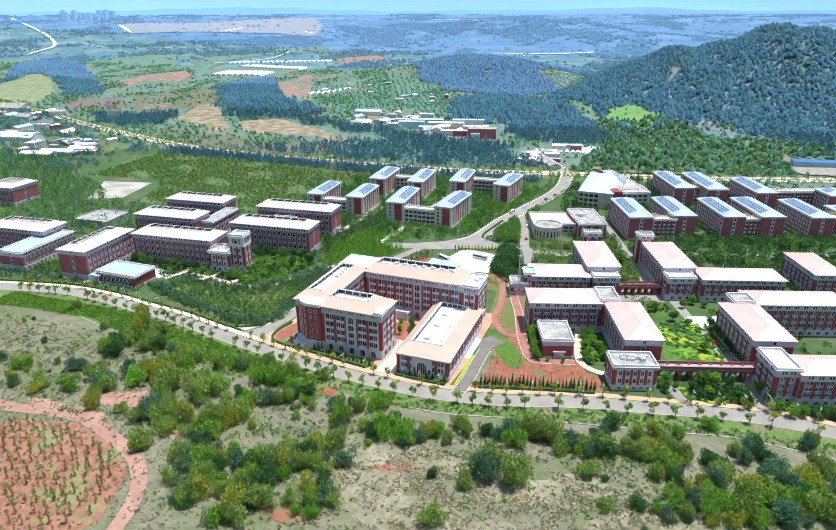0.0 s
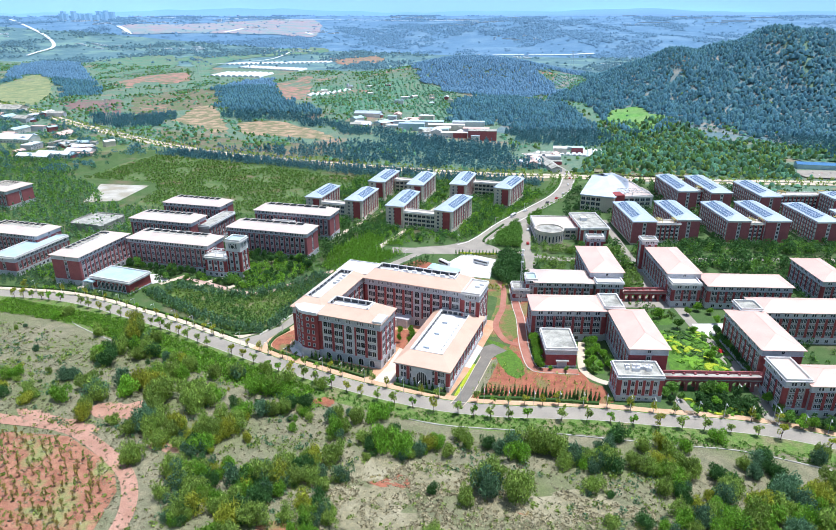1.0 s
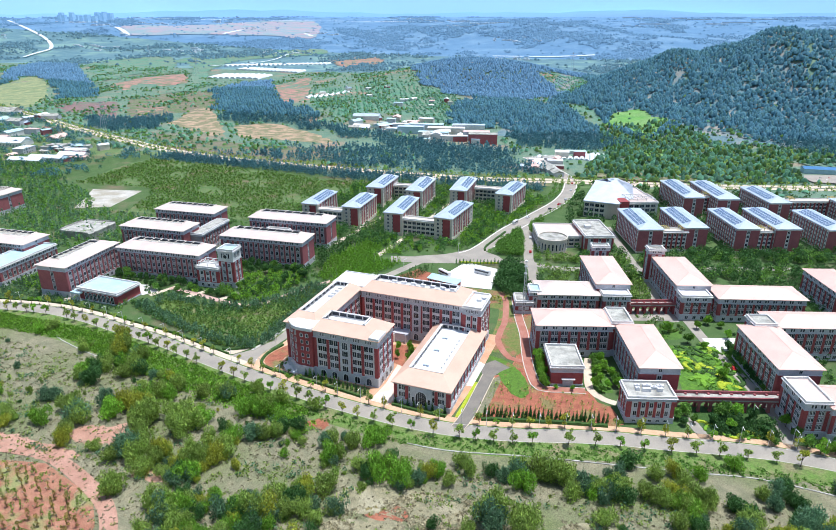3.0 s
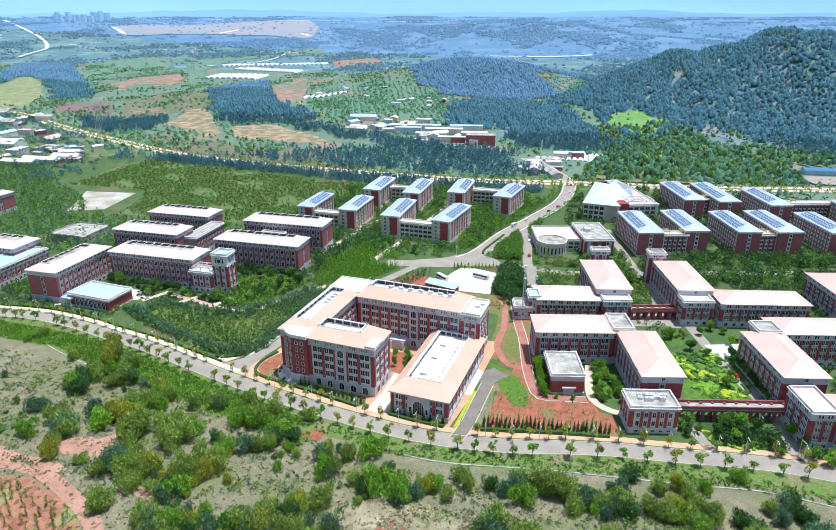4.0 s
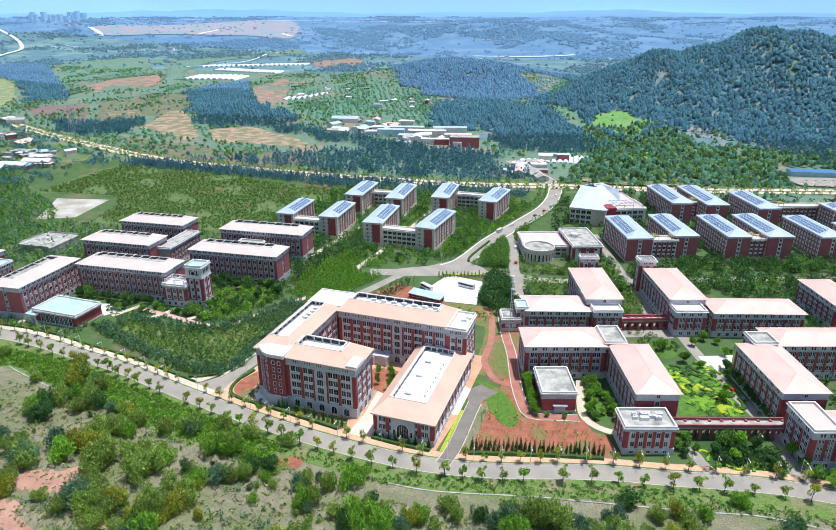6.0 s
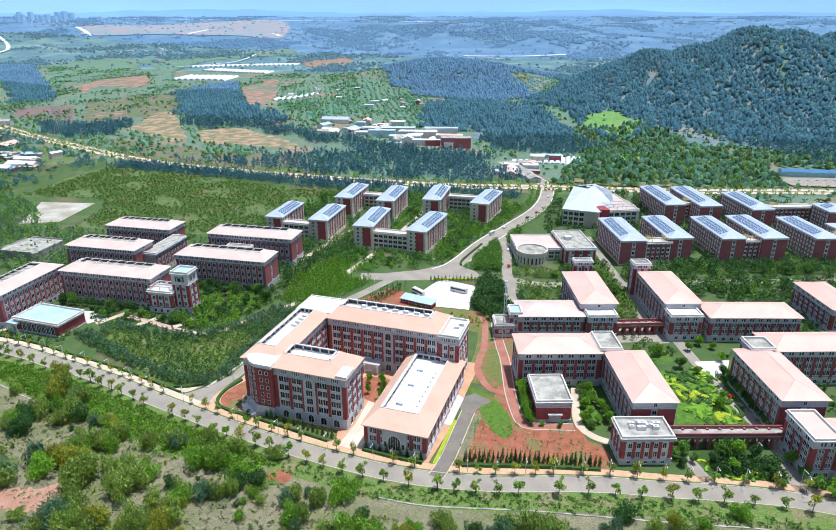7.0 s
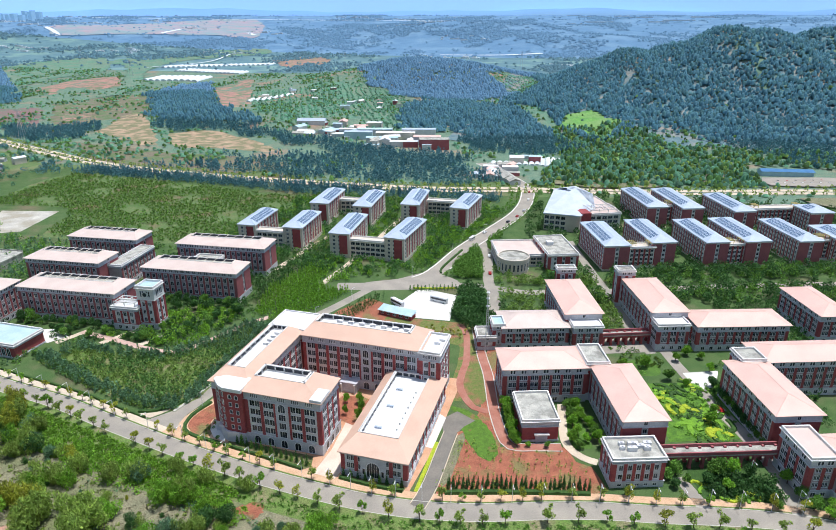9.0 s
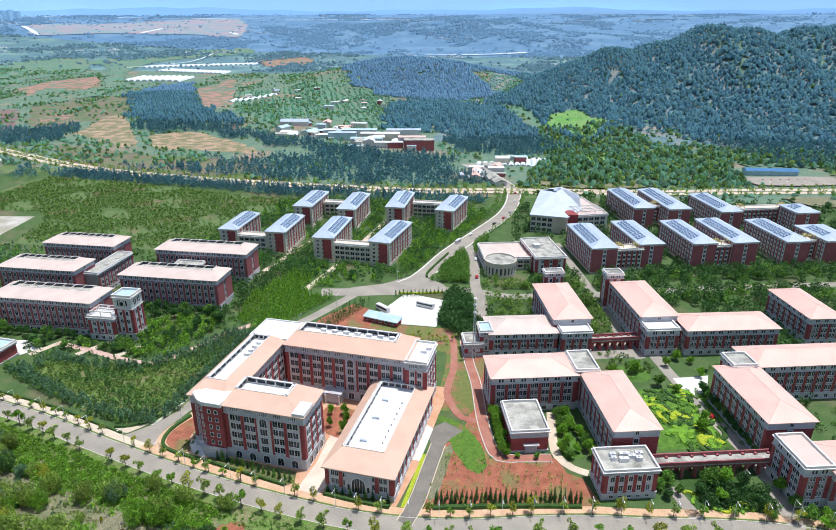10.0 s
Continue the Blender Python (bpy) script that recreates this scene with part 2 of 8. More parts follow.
def sheet(name, xs, ys, fn, material, label, hole=None):
    X, Y = np.meshgrid(xs, ys)
    Z = fn(X, Y)
    v = np.stack([X.ravel(), Y.ravel(), Z.ravel()], 1)
    w = len(xs)
    idx = np.arange(w * len(ys)).reshape(len(ys), w)
    f = np.stack([idx[:-1, :-1].ravel(), idx[:-1, 1:].ravel(), idx[1:, 1:].ravel(), idx[1:, :-1].ravel()], 1)
    me = bpy.data.meshes.new(name)
    me.from_pydata(v.tolist(), [], f.tolist())
    me.materials.append(material)
    me.shade_smooth()
    return tagged(new(name, me), label, name, kind="structure")


def grid(*spans):
    out = []
    for a, b, step in spans:
        out += list(np.arange(a, b, step))
    return np.array(out + [spans[-1][1]], float)


land = sheet("ground", grid((-2600, -700, 40), (-700, 300, 6), (300, 1100, 20), (1100, 2600, 60)), grid((-600, -60, 40), (-60, 300, 5), (300, 700, 10), (700, 1700, 18)), height,
      M["near_scrub"], "green and brown scrubland around a campus")
# Beyond the highway the ground takes the haze-tinted scrub colour.
land.data.materials.append(M["scrubland"])
for p in land.data.polygons:
    p.material_index = int(p.center.y + 25 * math.sin(p.center.x * 0.02) > 640)


def inside(poly, x, y):
    x, y = np.asarray(x), np.asarray(y)
    r = np.zeros(x.shape, bool)
    n = len(poly)
    for i in range(n):
        (x0, y0), (x1, y1) = poly[i], poly[i - 1]
        if y0 != y1:
            r ^= ((y0 > y) != (y1 > y)) & (x < (x1 - x0) * (y - y0) / (y1 - y0) + x0)
    return r


def curve(pts, step=4.0):
    """A smooth line through points."""
    P = [np.array(p, float) for p in pts]
    P = [2 * P[0] - P[1]] + P + [2 * P[-1] - P[-2]]
    out = []
    for i in range(1, len(P) - 2):
        a, b, c, d = P[i - 1:i + 3]
        n = max(2, int(np.hypot(*(c - b)) / step))
        for t in np.arange(n) / n:
            out.append(0.5 * (2 * b + (c - a) * t + (2 * a - 5 * b + 4 * c - d) * t * t + (3 * b - a - 3 * c + d) * t ** 3))
    out.append(P[-2])
    return np.array(out)


def side_line(line, off):
    d = np.gradient(line, axis=0)
    d /= np.hypot(d[:, 0], d[:, 1])[:, None]
    return line + np.stack([-d[:, 1], d[:, 0]], 1) * off


def strip(name, line, o0, o1, lift, material, label, thick=0.0, category=""):
    """A band along a line between two offsets (left is positive), lying on the ground."""
    a, b = side_line(line, o0), side_line(line, o1)
    s = Shape()
    za, zb = height(a[:, 0], a[:, 1]) + lift, height(b[:, 0], b[:, 1]) + lift
    for i in range(len(line) - 1):
        s.poly([(*a[i], za[i]), (*a[i + 1], za[i + 1]), (*b[i + 1], zb[i + 1]), (*b[i], zb[i])])
        if thick:
            for q, z in ((a, za), (b, zb)):
                s.poly([(*q[i], z[i]), (*q[i + 1], z[i + 1]), (*q[i + 1], z[i + 1] - thick), (*q[i], z[i] - thick)])
    return tagged(part(name, s, material), label, category or name, kind="structure")


def patch(name, poly, lift, material, label, cell=0.0, category="", round_=0, rag=0.0, fn=None):
    """A flat or draped area on the ground."""
    if round_:
        poly = [tuple(p) for p in curve(list(poly) + [poly[0]], round_)[:-1]]
    if rag:
        poly = [(x + rag * noise.noise((x * 0.7, y * 0.7, 3)), y + rag * noise.noise((x * 0.7, y * 0.7, 9))) for x, y in poly]
    bm = bmesh.new()
    bm.faces.new([bm.verts.new((x, y, 0)) for x, y in poly])
    bmesh.ops.triangulate(bm, faces=bm.faces[:])
    if cell:
        xs, ys = [p[0] for p in poly], [p[1] for p in poly]
        for lo, hi, ax in ((min(xs), max(xs), 0), (min(ys), max(ys), 1)):
            for q in np.arange(lo + cell, hi, cell):
                co, no = [0, 0, 0], [0, 0, 0]
                co[ax], no[ax] = q, 1
                bmesh.ops.bisect_plane(bm, geom=bm.verts[:] + bm.edges[:] + bm.faces[:], plane_co=co, plane_no=no)
    for v in bm.verts:
        v.co.z = float((fn or height)(v.co.x, v.co.y)) + lift
    bmesh.ops.recalc_face_normals(bm, faces=bm.faces[:])
    if bm.faces and sum(f.normal.z for f in bm.faces) < 0:
        bmesh.ops.reverse_faces(bm, faces=bm.faces[:])
    me = bpy.data.meshes.new(name)
    bm.to_mesh(me)
    bm.free()
    me.materials.append(material)
    return tagged(new(name, me), label, category or name, kind="structure")


# ---- buildings ----
WINDOW = {}
FOOT = []


def window_mesh(w, h, arch=False, bars=1):
    """A window: surround, mullion, sill and dark pane; its foot on z = 0, facing -y."""
    key = (round(w, 2), round(h, 2), arch, bars)
    if key not in WINDOW:
        s = Shape()
        e = 0.09
        if arch:
            r = w / 2
            n = 8
            rim = [(r * math.cos(math.pi * i / n), h - r + r * math.sin(math.pi * i / n)) for i in range(n + 1)]
            s.poly([(-r, -0.03, 0), (r, -0.03, 0)] + [(x, -0.03, z) for x, z in rim], 1)
            ring = [(r, 0)] + rim + [(-r, 0)]
            for (xa, za), (xb, zb) in zip(ring, ring[1:]):
                k = 1 + 0.3 / r
                qa, qb = (xa * k, za if za == 0 else (h - r) + (za - h + r) * k), (xb * k, zb if zb == 0 else (h - r) + (zb - h + r) * k)
                s.poly([(xa, -0.16, za), (xb, -0.16, zb), (qb[0], -0.16, qb[1]), (qa[0], -0.16, qa[1])])
                s.poly([(xa, -0.16, za), (xb, -0.16, zb), (xb, 0.02, zb), (xa, 0.02, za)])
        else:
            s.poly([(-w / 2, -0.03, 0), (w / 2, -0.03, 0), (w / 2, -0.03, h), (-w / 2, -0.03, h)], 1)
            s.box(-w / 2 - e, -w / 2, -0.14, 0.02, 0, h)
            s.box(w / 2, w / 2 + e, -0.14, 0.02, 0, h)
            s.box(-w / 2 - e, w / 2 + e, -0.14, 0.02, h, h + e)
        s.box(-w / 2 - e, w / 2 + e, -0.25, 0.02, -e, 0)
        for i in range(bars):
            x = -w / 2 + w * (i + 1) / (bars + 1)
            s.box(x - 0.035, x + 0.035, -0.1, 0, 0, h - (0.1 if arch else 0))
        WINDOW[key] = s.mesh("window", [M["frame"], M["glass"]])
    return WINDOW[key]


SIDES = {"s": 0, "e": 90, "n": 180, "w": 270}


def side_frame(x0, y0, w, d, side):
    """The matrix that takes (along, outward -y, z) of a wall to the building's own axes, and the wall's length."""
    if side == "s":
        return pose(x0, y0, 0, 0, 0, 0), w
    if side == "e":
        return pose(x0 + w, y0, 0, 0, 0, 90), d
    if side == "n":
        return pose(x0 + w, y0 + d, 0, 0, 0, 180), w
    return pose(x0, y0 + d, 0, 0, 0, 270), d


def placed(shape, m):
    q = Shape()
    q.v = [tuple(m @ Vector(v)) for v in shape.v]
    q.f, q.k = shape.f, shape.k
    return q


def add_shape(into, shape, m):
    n = len(into.v)
    into.v += [tuple(m @ Vector(v)) for v in shape.v]
    into.f += [tuple(n + i for i in f) for f in shape.f]
    into.k += shape.k


class Style:
    def __init__(self, **kw):
        self.base, self.band, self.storey, self.bay = 4.2, 3.4, 3.7, 3.6
        self.win, self.winh, self.pier, self.corner = 1.7, 2.1, 1.5, 1.4
        self.wall, self.base_mat, self.band_mat, self.pier_mat = "spandrel", "stone", "stone", "brick"
        self.base_win, self.band_win = "arch", "slits"
        self.bars, self.every = 1, 1
        self.end_brick, self.far, self.double = "", False, False
        self.portal = ""
        for k, v in kw.items():
            setattr(self, k, v)


def facade(b, x0, y0, w, d, h, side, st, z0=0.0):
    m, length = side_frame(x0, y0, w, d, side)
    n = max(1, round((length - 2 * st.corner) / st.bay))
    step = (length - 2 * st.corner) / n
    lo, hi = z0 + st.base, h - st.band
    rows = max(1, round((hi - lo) / st.storey))
    sh = (hi - lo) / rows
    plain = side in st.end_brick
    strips = []
    mid = n // 2 if side in st.portal else -1
    if plain:
        strips += [(0, length / 2 - 1.3), (length / 2 + 1.3, length)]
    else:
        strips += [(-0.02, st.corner), (length - st.corner, length + 0.02)]
        strips += [(st.corner + i * step - st.pier / 2, st.corner + i * step + st.pier / 2) for i in range(1, n)]
    if st.far:
        piers = Shape()
        for a, c in strips:
            piers.box(a, c, -0.22, 0.0, lo, hi)
        piers.box(0, length, -0.2, 0.0, lo, lo + 0.25)
        piers.box(0, length, -0.2, 0.0, hi - 0.25, hi)
        tagged(part("wall_relief", placed(piers, m), M[st.pier_mat], b), kind="stuff")
    else:
        for a, c in strips:
            key = ("pilaster", round(c - a, 2), round(hi - lo, 2), st.pier_mat)
            if key not in WINDOW:
                q = Shape()
                q.box(-(c - a) / 2, (c - a) / 2, -0.22, 0.0, 0, hi - lo)
                WINDOW[key] = q.mesh("pilaster", [M[st.pier_mat]])
            part("pilaster", WINDOW[key], None, b, m=m @ pose((a + c) / 2, 0, lo))
    if mid >= 0:
        q = Shape()
        x = st.corner + (mid + 0.5) * step
        q.box(x - step / 2 + 0.2, x + step / 2 - 0.2, -0.34, -0.05, z0 + st.base, hi + 0.6)
        part("stone_portal", placed(q, m), M["stone"], b)
    spots = []
    if plain:
        for r in range(rows):
            spots.append((length / 2, lo + r * sh + 0.18 * sh, 1.5, 0.58 * sh, False, 1))
        if st.band > 1.5:
            spots.append((length / 2, hi + 0.3 * st.band, 1.3, 0.45 * st.band, False, 1))
    else:
        gap = step - st.pier
        for i in range(n):
            x = st.corner + (i + 0.5) * step
            if i == mid:
                spots.append((x, lo + (rows - 1) * sh + 0.1 * sh, step * 0.5, 0.95 * sh, True, 2))
                for r in range(rows - 1):
                    spots.append((x, lo + r * sh + 0.15 * sh, step * 0.5, 0.7 * sh, False, 2))
            for r in range(rows if i != mid else 0):
                if st.double:
                    for k in (-1, 1):
                        spots.append((x + k * (gap / 4 + 0.02), lo + r * sh + 0.3 * sh, gap / 2 - 0.24, 0.66 * sh, False, 1))
                    continue
                spots.append((x, lo + r * sh + 0.2 * sh, min(st.win, gap - 0.3), min(st.winh, 0.62 * sh), False, st.bars))
            if st.base > 2:
                if st.base_win == "arch":
                    spots.append((x, z0 + 0.5, min(2.4, gap), st.base - 1.3, True, 1))
                else:
                    spots.append((x, z0 + 0.9, st.win, st.base - 1.9, False, 1))
            if st.band > 2:
                if st.band_win == "slits":
                    for k in (-1.2, -0.4, 0.4, 1.2):
                        spots.append((x + k, hi + 0.32 * st.band, 0.36, 0.42 * st.band, False, 0))
                else:
                    for k in (-0.6, 0.6):
                        spots.append((x + k, hi + 0.28 * st.band, 0.8, 0.48 * st.band, False, 0))
    for x, z, ww, hh, arch, bars in spots:
        deep = -0.3 if z < z0 + st.base - 0.2 else -0.12 if z > hi else -0.34 if mid >= 0 and abs(x - st.corner - (mid + 0.5) * step) < 0.1 else 0.0
        part("window", window_mesh(ww, hh, arch, bars), None, b, m=m @ pose(x, deep, z))


def hip(b, x0, y0, w, d, h, rise, over, material, name="roof", kick=0.0):
    s = Shape()
    a0, a1, c0, c1 = x0 - over, x0 + w + over, y0 - over, y0 + d + over
    r = min(w, d) / 2 + over
    if w >= d:
        p, q = (a0 + r, (c0 + c1) / 2, h + rise), (a1 - r, (c0 + c1) / 2, h + rise)
        s.poly([(a0, c0, h), (a1, c0, h), q, p])
        s.poly([(a1, c1, h), (a0, c1, h), p, q])
        s.poly([(a0, c1, h), (a0, c0, h), p])
        s.poly([(a1, c0, h), (a1, c1, h), q])
    else:
        p, q = ((a0 + a1) / 2, c0 + r, h + rise), ((a0 + a1) / 2, c1 - r, h + rise)
        s.poly([(a0, c0, h), (a1, c0, h), p])
        s.poly([(a1, c1, h), (a0, c1, h), q])
        s.poly([(a1, c0, h), (a1, c1, h), q, p])
        s.poly([(a0, c1, h), (a0, c0, h), p, q])
    s.box(a0, a1, c0, c1, h - 0.25, h - 0.004)
    part(name, s, material, b)
    ridge = Shape()
    for u, v in (((a0, c0, h), p), ((a1, c1, h), q), ((a1, c0, h), q if w >= d else p), ((a0, c1, h), p if w >= d else q), (p, q)):
        u, v = Vector(u), Vector(v)
        t = (v - u).normalized().cross(Vector((0, 0, 1))) * 0.16
        lift = Vector((0, 0, 0.12))
        ridge.poly([u - t, v - t, v + lift, u + lift])
        ridge.poly([u + lift, v + lift, v + t, u + t])
    part("ridge_tiles", ridge, material, b)
    return p, q


def ring_roof(b, x0, y0, w, d, h, rise, inset, over, material, floor, well=(1, 1, 1, 1), beams=0, posts=True, sink=1.2):
    """A sloping roof all round with an open terrace sunk in its middle; well gives the insets' shares on w, e, s, n."""
    iw, ie, isth, inn = (inset * k for k in well)
    a0, a1, c0, c1 = x0 - over, x0 + w + over, y0 - over, y0 + d + over
    b0, b1, e0, e1 = x0 + iw, x0 + w - ie, y0 + isth, y0 + d - inn
    z1 = h + rise
    s = Shape()
    s.poly([(a0, c0, h), (a1, c0, h), (b1, e0, z1), (b0, e0, z1)])
    s.poly([(a1, c0, h), (a1, c1, h), (b1, e1, z1), (b1, e0, z1)])
    s.poly([(a1, c1, h), (a0, c1, h), (b0, e1, z1), (b1, e1, z1)])
    s.poly([(a0, c1, h), (a0, c0, h), (b0, e0, z1), (b0, e1, z1)])
    s.box(a0, a1, c0, c1, h - 0.3, h - 0.02)
    part("roof", s, material, b)
    t = Shape()
    zf = h + 0.04
    t.poly([(b0, e0, zf), (b1, e0, zf), (b1, e1, zf), (b0, e1, zf)])
    # Well walls take the dark tone in place of deep shade.
    for p, q in (((b0, e0), (b1, e0)), ((b1, e0), (b1, e1)), ((b1, e1), (b0, e1)), ((b0, e1), (b0, e0))):
        t.poly([(*p, z1), (*q, z1), (*q, zf), (*p, zf)], 1)
    part("roof_terrace", t, [floor, M["shade"]], b)
    rim = Shape()
    for p, q in (((b0, e0), (b1, e0)), ((b1, e0), (b1, e1)), ((b1, e1), (b0, e1)), ((b0, e1), (b0, e0))):
        rim.box(min(p[0], q[0]) - 0.18, max(p[0], q[0]) + 0.18, min(p[1], q[1]) - 0.18, max(p[1], q[1]) + 0.18, z1 - 0.05, z1 + 0.2)
    part("roof_coping", rim, M["pale"], b)
    if beams:
        for i in range(beams + 1):
            u = i / beams
            bar = Shape()
            if w >= d:
                x = b0 + (b1 - b0) * u
                bar.box(x - 0.15, x + 0.15, e0, e1, z1 + 0.2, z1 + 0.5)
            else:
                y = e0 + (e1 - e0) * u
                bar.box(b0, b1, y - 0.15, y + 0.15, z1 + 0.2, z1 + 0.5)
            part("beam", bar, M["beige"], b)
    return b0, b1, e0, e1, z1


def colonnade(b, p, q, z0, z1, n, name="roof_colonnade"):
    """Posts and a beam that stand along a line on a roof."""
    s = Shape()
    (xa, ya), (xb, yb) = p, q
    for i in range(n + 1):
        x, y = xa + (xb - xa) * i / n, ya + (yb - ya) * i / n
        s.box(x - 0.22, x + 0.22, y - 0.22, y + 0.22, z0, z1)
    s.box(min(xa, xb) - 0.35, max(xa, xb) + 0.35, min(ya, yb) - 0.35, max(ya, yb) + 0.35, z1, z1 + 0.35)
    part(name, s, M["pale"], b)


def flat_roof(b, x0, y0, w, d, h, floor, par=0.9, trim="pale"):
    s = Shape()
    s.poly([(x0, y0, h + 0.03), (x0 + w, y0, h + 0.03), (x0 + w, y0 + d, h + 0.03), (x0, y0 + d, h + 0.03)])
    part("roof", s, floor, b)
    t = Shape()
    o = 0.35
    for q in ((x0 - o, x0 + w + o, y0 - o, y0 + 0.25), (x0 - o, x0 + w + o, y0 + d - 0.25, y0 + d + o), (x0 - o, x0 + 0.25, y0 + 0.25, y0 + d - 0.25), (x0 + w - 0.25, x0 + w + o, y0 + 0.25, y0 + d - 0.25)):
        t.box(*q, h - 0.5, h + par)
    part("parapet", t, M[trim], b)


def block(b, x0, y0, w, d, h, st, sides="sew", roof=None, z0=0.0, **kw):
    """One rectangular wing of a building, with its walls, trims, windows and roof."""
    FOOT.append((b.matrix_basis.inverted(), x0, y0, w, d))
    s = Shape()
    s.box(x0, x0 + w, y0, y0 + d, z0 + st.base, h - st.band)
    part("wall", s, M[st.wall], b)
    if st.base > 0.05:
        s = Shape()
        s.box(x0 - 0.3, x0 + w + 0.3, y0 - 0.3, y0 + d + 0.3, z0 - 0.3, z0 + st.base - 0.25)
        s.box(x0 - 0.42, x0 + w + 0.42, y0 - 0.42, y0 + d + 0.42, z0 + st.base - 0.25, z0 + st.base)
        part("plinth", s, M[st.base_mat], b)
    if st.band > 0.05:
        s = Shape()
        s.box(x0 - 0.12, x0 + w + 0.12, y0 - 0.12, y0 + d + 0.12, h - st.band + 0.25, h - 0.55)
        s.box(x0 - 0.4, x0 + w + 0.4, y0 - 0.4, y0 + d + 0.4, h - st.band, h - st.band + 0.25)
        part("upper_band", s, M[st.band_mat], b)
    s = Shape()
    s.box(x0 - 0.4, x0 + w + 0.4, y0 - 0.4, y0 + d + 0.4, h - 0.55, h - 0.3)
    s.box(x0 - 0.75, x0 + w + 0.75, y0 - 0.75, y0 + d + 0.75, h - 0.3, h - 0.006)
    part("cornice", s, M["pale"], b)
    for side in sides:
        facade(b, x0, y0, w, d, h, side, st, z0)
    if roof == "hip":
        return hip(b, x0, y0, w, d, h, kw.get("rise", 3.3), kw.get("over", 1.0), kw.get("material", M["terracotta"]))
    if roof == "ring":
        return ring_roof(b, x0, y0, w, d, h, kw.get("rise", 1.6), kw.get("inset", 4.5), kw.get("over", 1.0), kw.get("material", M["peach"]), kw.get("floor", M["white"]),
                         kw.get("well", (1, 1, 1, 1)), kw.get("beams", 0))
    if roof == "flat":
        return flat_roof(b, x0, y0, w, d, h, kw.get("floor", M["concrete"]), kw.get("par", 0.9))


# five-storey complex round a court
TEACH = Style(base=4.6, band=3.6, storey=3.7, bay=5.1, pier=1.3, win=2.2, winh=2.3, double=True, portal="s")
TEACHW = Style(base=4.6, band=3.6, storey=3.7, bay=5.1, pier=1.3, win=2.2, winh=2.3, double=True)
b = thing("courtyard_building", -145.8, 240.2, 0, -1.5, "red brick five-storey complex round a court with peach roofs", "building")
def well_posts(b, r, z, top, sides):
    """Posts with a beam round a sunken terrace, a step in from its shade-toned walls."""
    x0, x1, y0, y1 = r[0] + 0.7, r[1] - 0.7, r[2] + 0.7, r[3] - 0.7
    for side, n in sides:
        p, q = {"n": ((x0, y1), (x1, y1)), "w": ((x0, y0), (x0, y1)), "e": ((x1, y0), (x1, y1)), "s": ((x0, y0), (x1, y0))}[side]
        colonnade(b, p, q, z, top, n)


r = block(b, 0, 0, 15.5, 45.5, 23, TEACHW, "se", "ring", rise=2.0, inset=4.2, well=(0.5, 1.36, 2.0, 0.2))
well_posts(b, r, 23.05, 25.0, (("w", 9), ("n", 3)))
s = Shape()
s.box(-0.3, 17.2, 45.4, 61.5, -0.3, 23.3)
part("corner_block", s, M["brick"], b)
flat_roof(b, -0.2, 45.6, 17.3, 15.8, 23.3, M["white"], 0.5)
r = block(b, 15.5, -3.0, 30.6, 16.5, 23, TEACH, "se", "ring", rise=2.0, inset=4.2, well=(0.15, 2.2, 1.8, 0.15))
well_posts(b, r, 23.05, 25.2, (("n", 5), ("w", 2), ("e", 2)))
s = Shape()
s.box(42.4, 47.0, -3.7, 4.2, 22.9, 24.1)
part("stair_roof", s, M["white"], b)
r = block(b, 17.2, 43.0, 53.3, 18, 23, TEACH, "s", "ring", rise=2.0, inset=4.2, well=(0.5, 1.7, 2.2, 0.2))
well_posts(b, r, 23.05, 25.2, (("n", 9), ("w", 2), ("e", 2)))
block(b, 70.5, 41.5, 8.5, 17, 23, Style(base=4.6, band=3.6, storey=3.7, bay=3.0, pier=0.8, win=1.6, pier_mat="brick", base_win=""), "se", "flat", floor=M["white"])
s = Shape()
s.prism([(2.0, -0.3), (5.8, -3.4), (8.0, -4.4), (15.3, -4.4), (15.3, -0.3)], -0.3, 22.4)
bay = part("corner_bay", s, M["brick"], b)
s = Shape()
s.prism([(1.4, -0.2), (5.4, -3.9), (7.9, -5.0), (15.4, -5.0), (15.4, 4.0), (6, 4.0), (1.4, 1.0)], 22.4, 23.9)
part("bay_roof", s, M["white"], bay)
s = Shape()
s.prism([(1.2, -0.25), (5.4, -4.2), (7.8, -5.2), (15.35, -5.2), (15.35, -0.25)], -0.3, 4.6)
part("bay_plinth", s, M["stone"], bay)
for k in range(5):
    for x in (10.3, 13.0):
        part("window", window_mesh(1.1, 1.6, k == 4, 0), None, bay, m=pose(x, -4.42, 6 + 3.3 * k))
    for x, y, a, w in ((3.9, -1.87, -39.2, 2.2), (6.9, -3.92, -24.4, 1.0)):
        part("window", window_mesh(w, 2.0, False, 1), None, bay, m=pose(x, y - 0.02, 5.8 + 3.4 * k, 0, 0, a))
for x in (4.2, 11.6):
    s = Shape()
    s.box(x - 1.2, x + 1.2, -5.45 if x > 8 else -3.4, -4.9 if x > 8 else -2.6, 4.6, 5.0)
    part("ledge", s, M["pale"], bay)
s = Shape()
s.box(36, 43, 38.6, 42.8, 0, 4.4)
s.box(35.6, 43.4, 38.2, 42.9, 4.4, 5.0)
porch = part("entrance_porch", s, M["stone"], b)
for x in (36.5, 42.5):
    s = Shape()
    s.prism([(x + 0.4 * math.cos(t * 0.7854), 37.9 + 0.4 * math.sin(t * 0.7854)) for t in range(8)], 0, 4.4)
    part("column", s, M["pale"], porch)

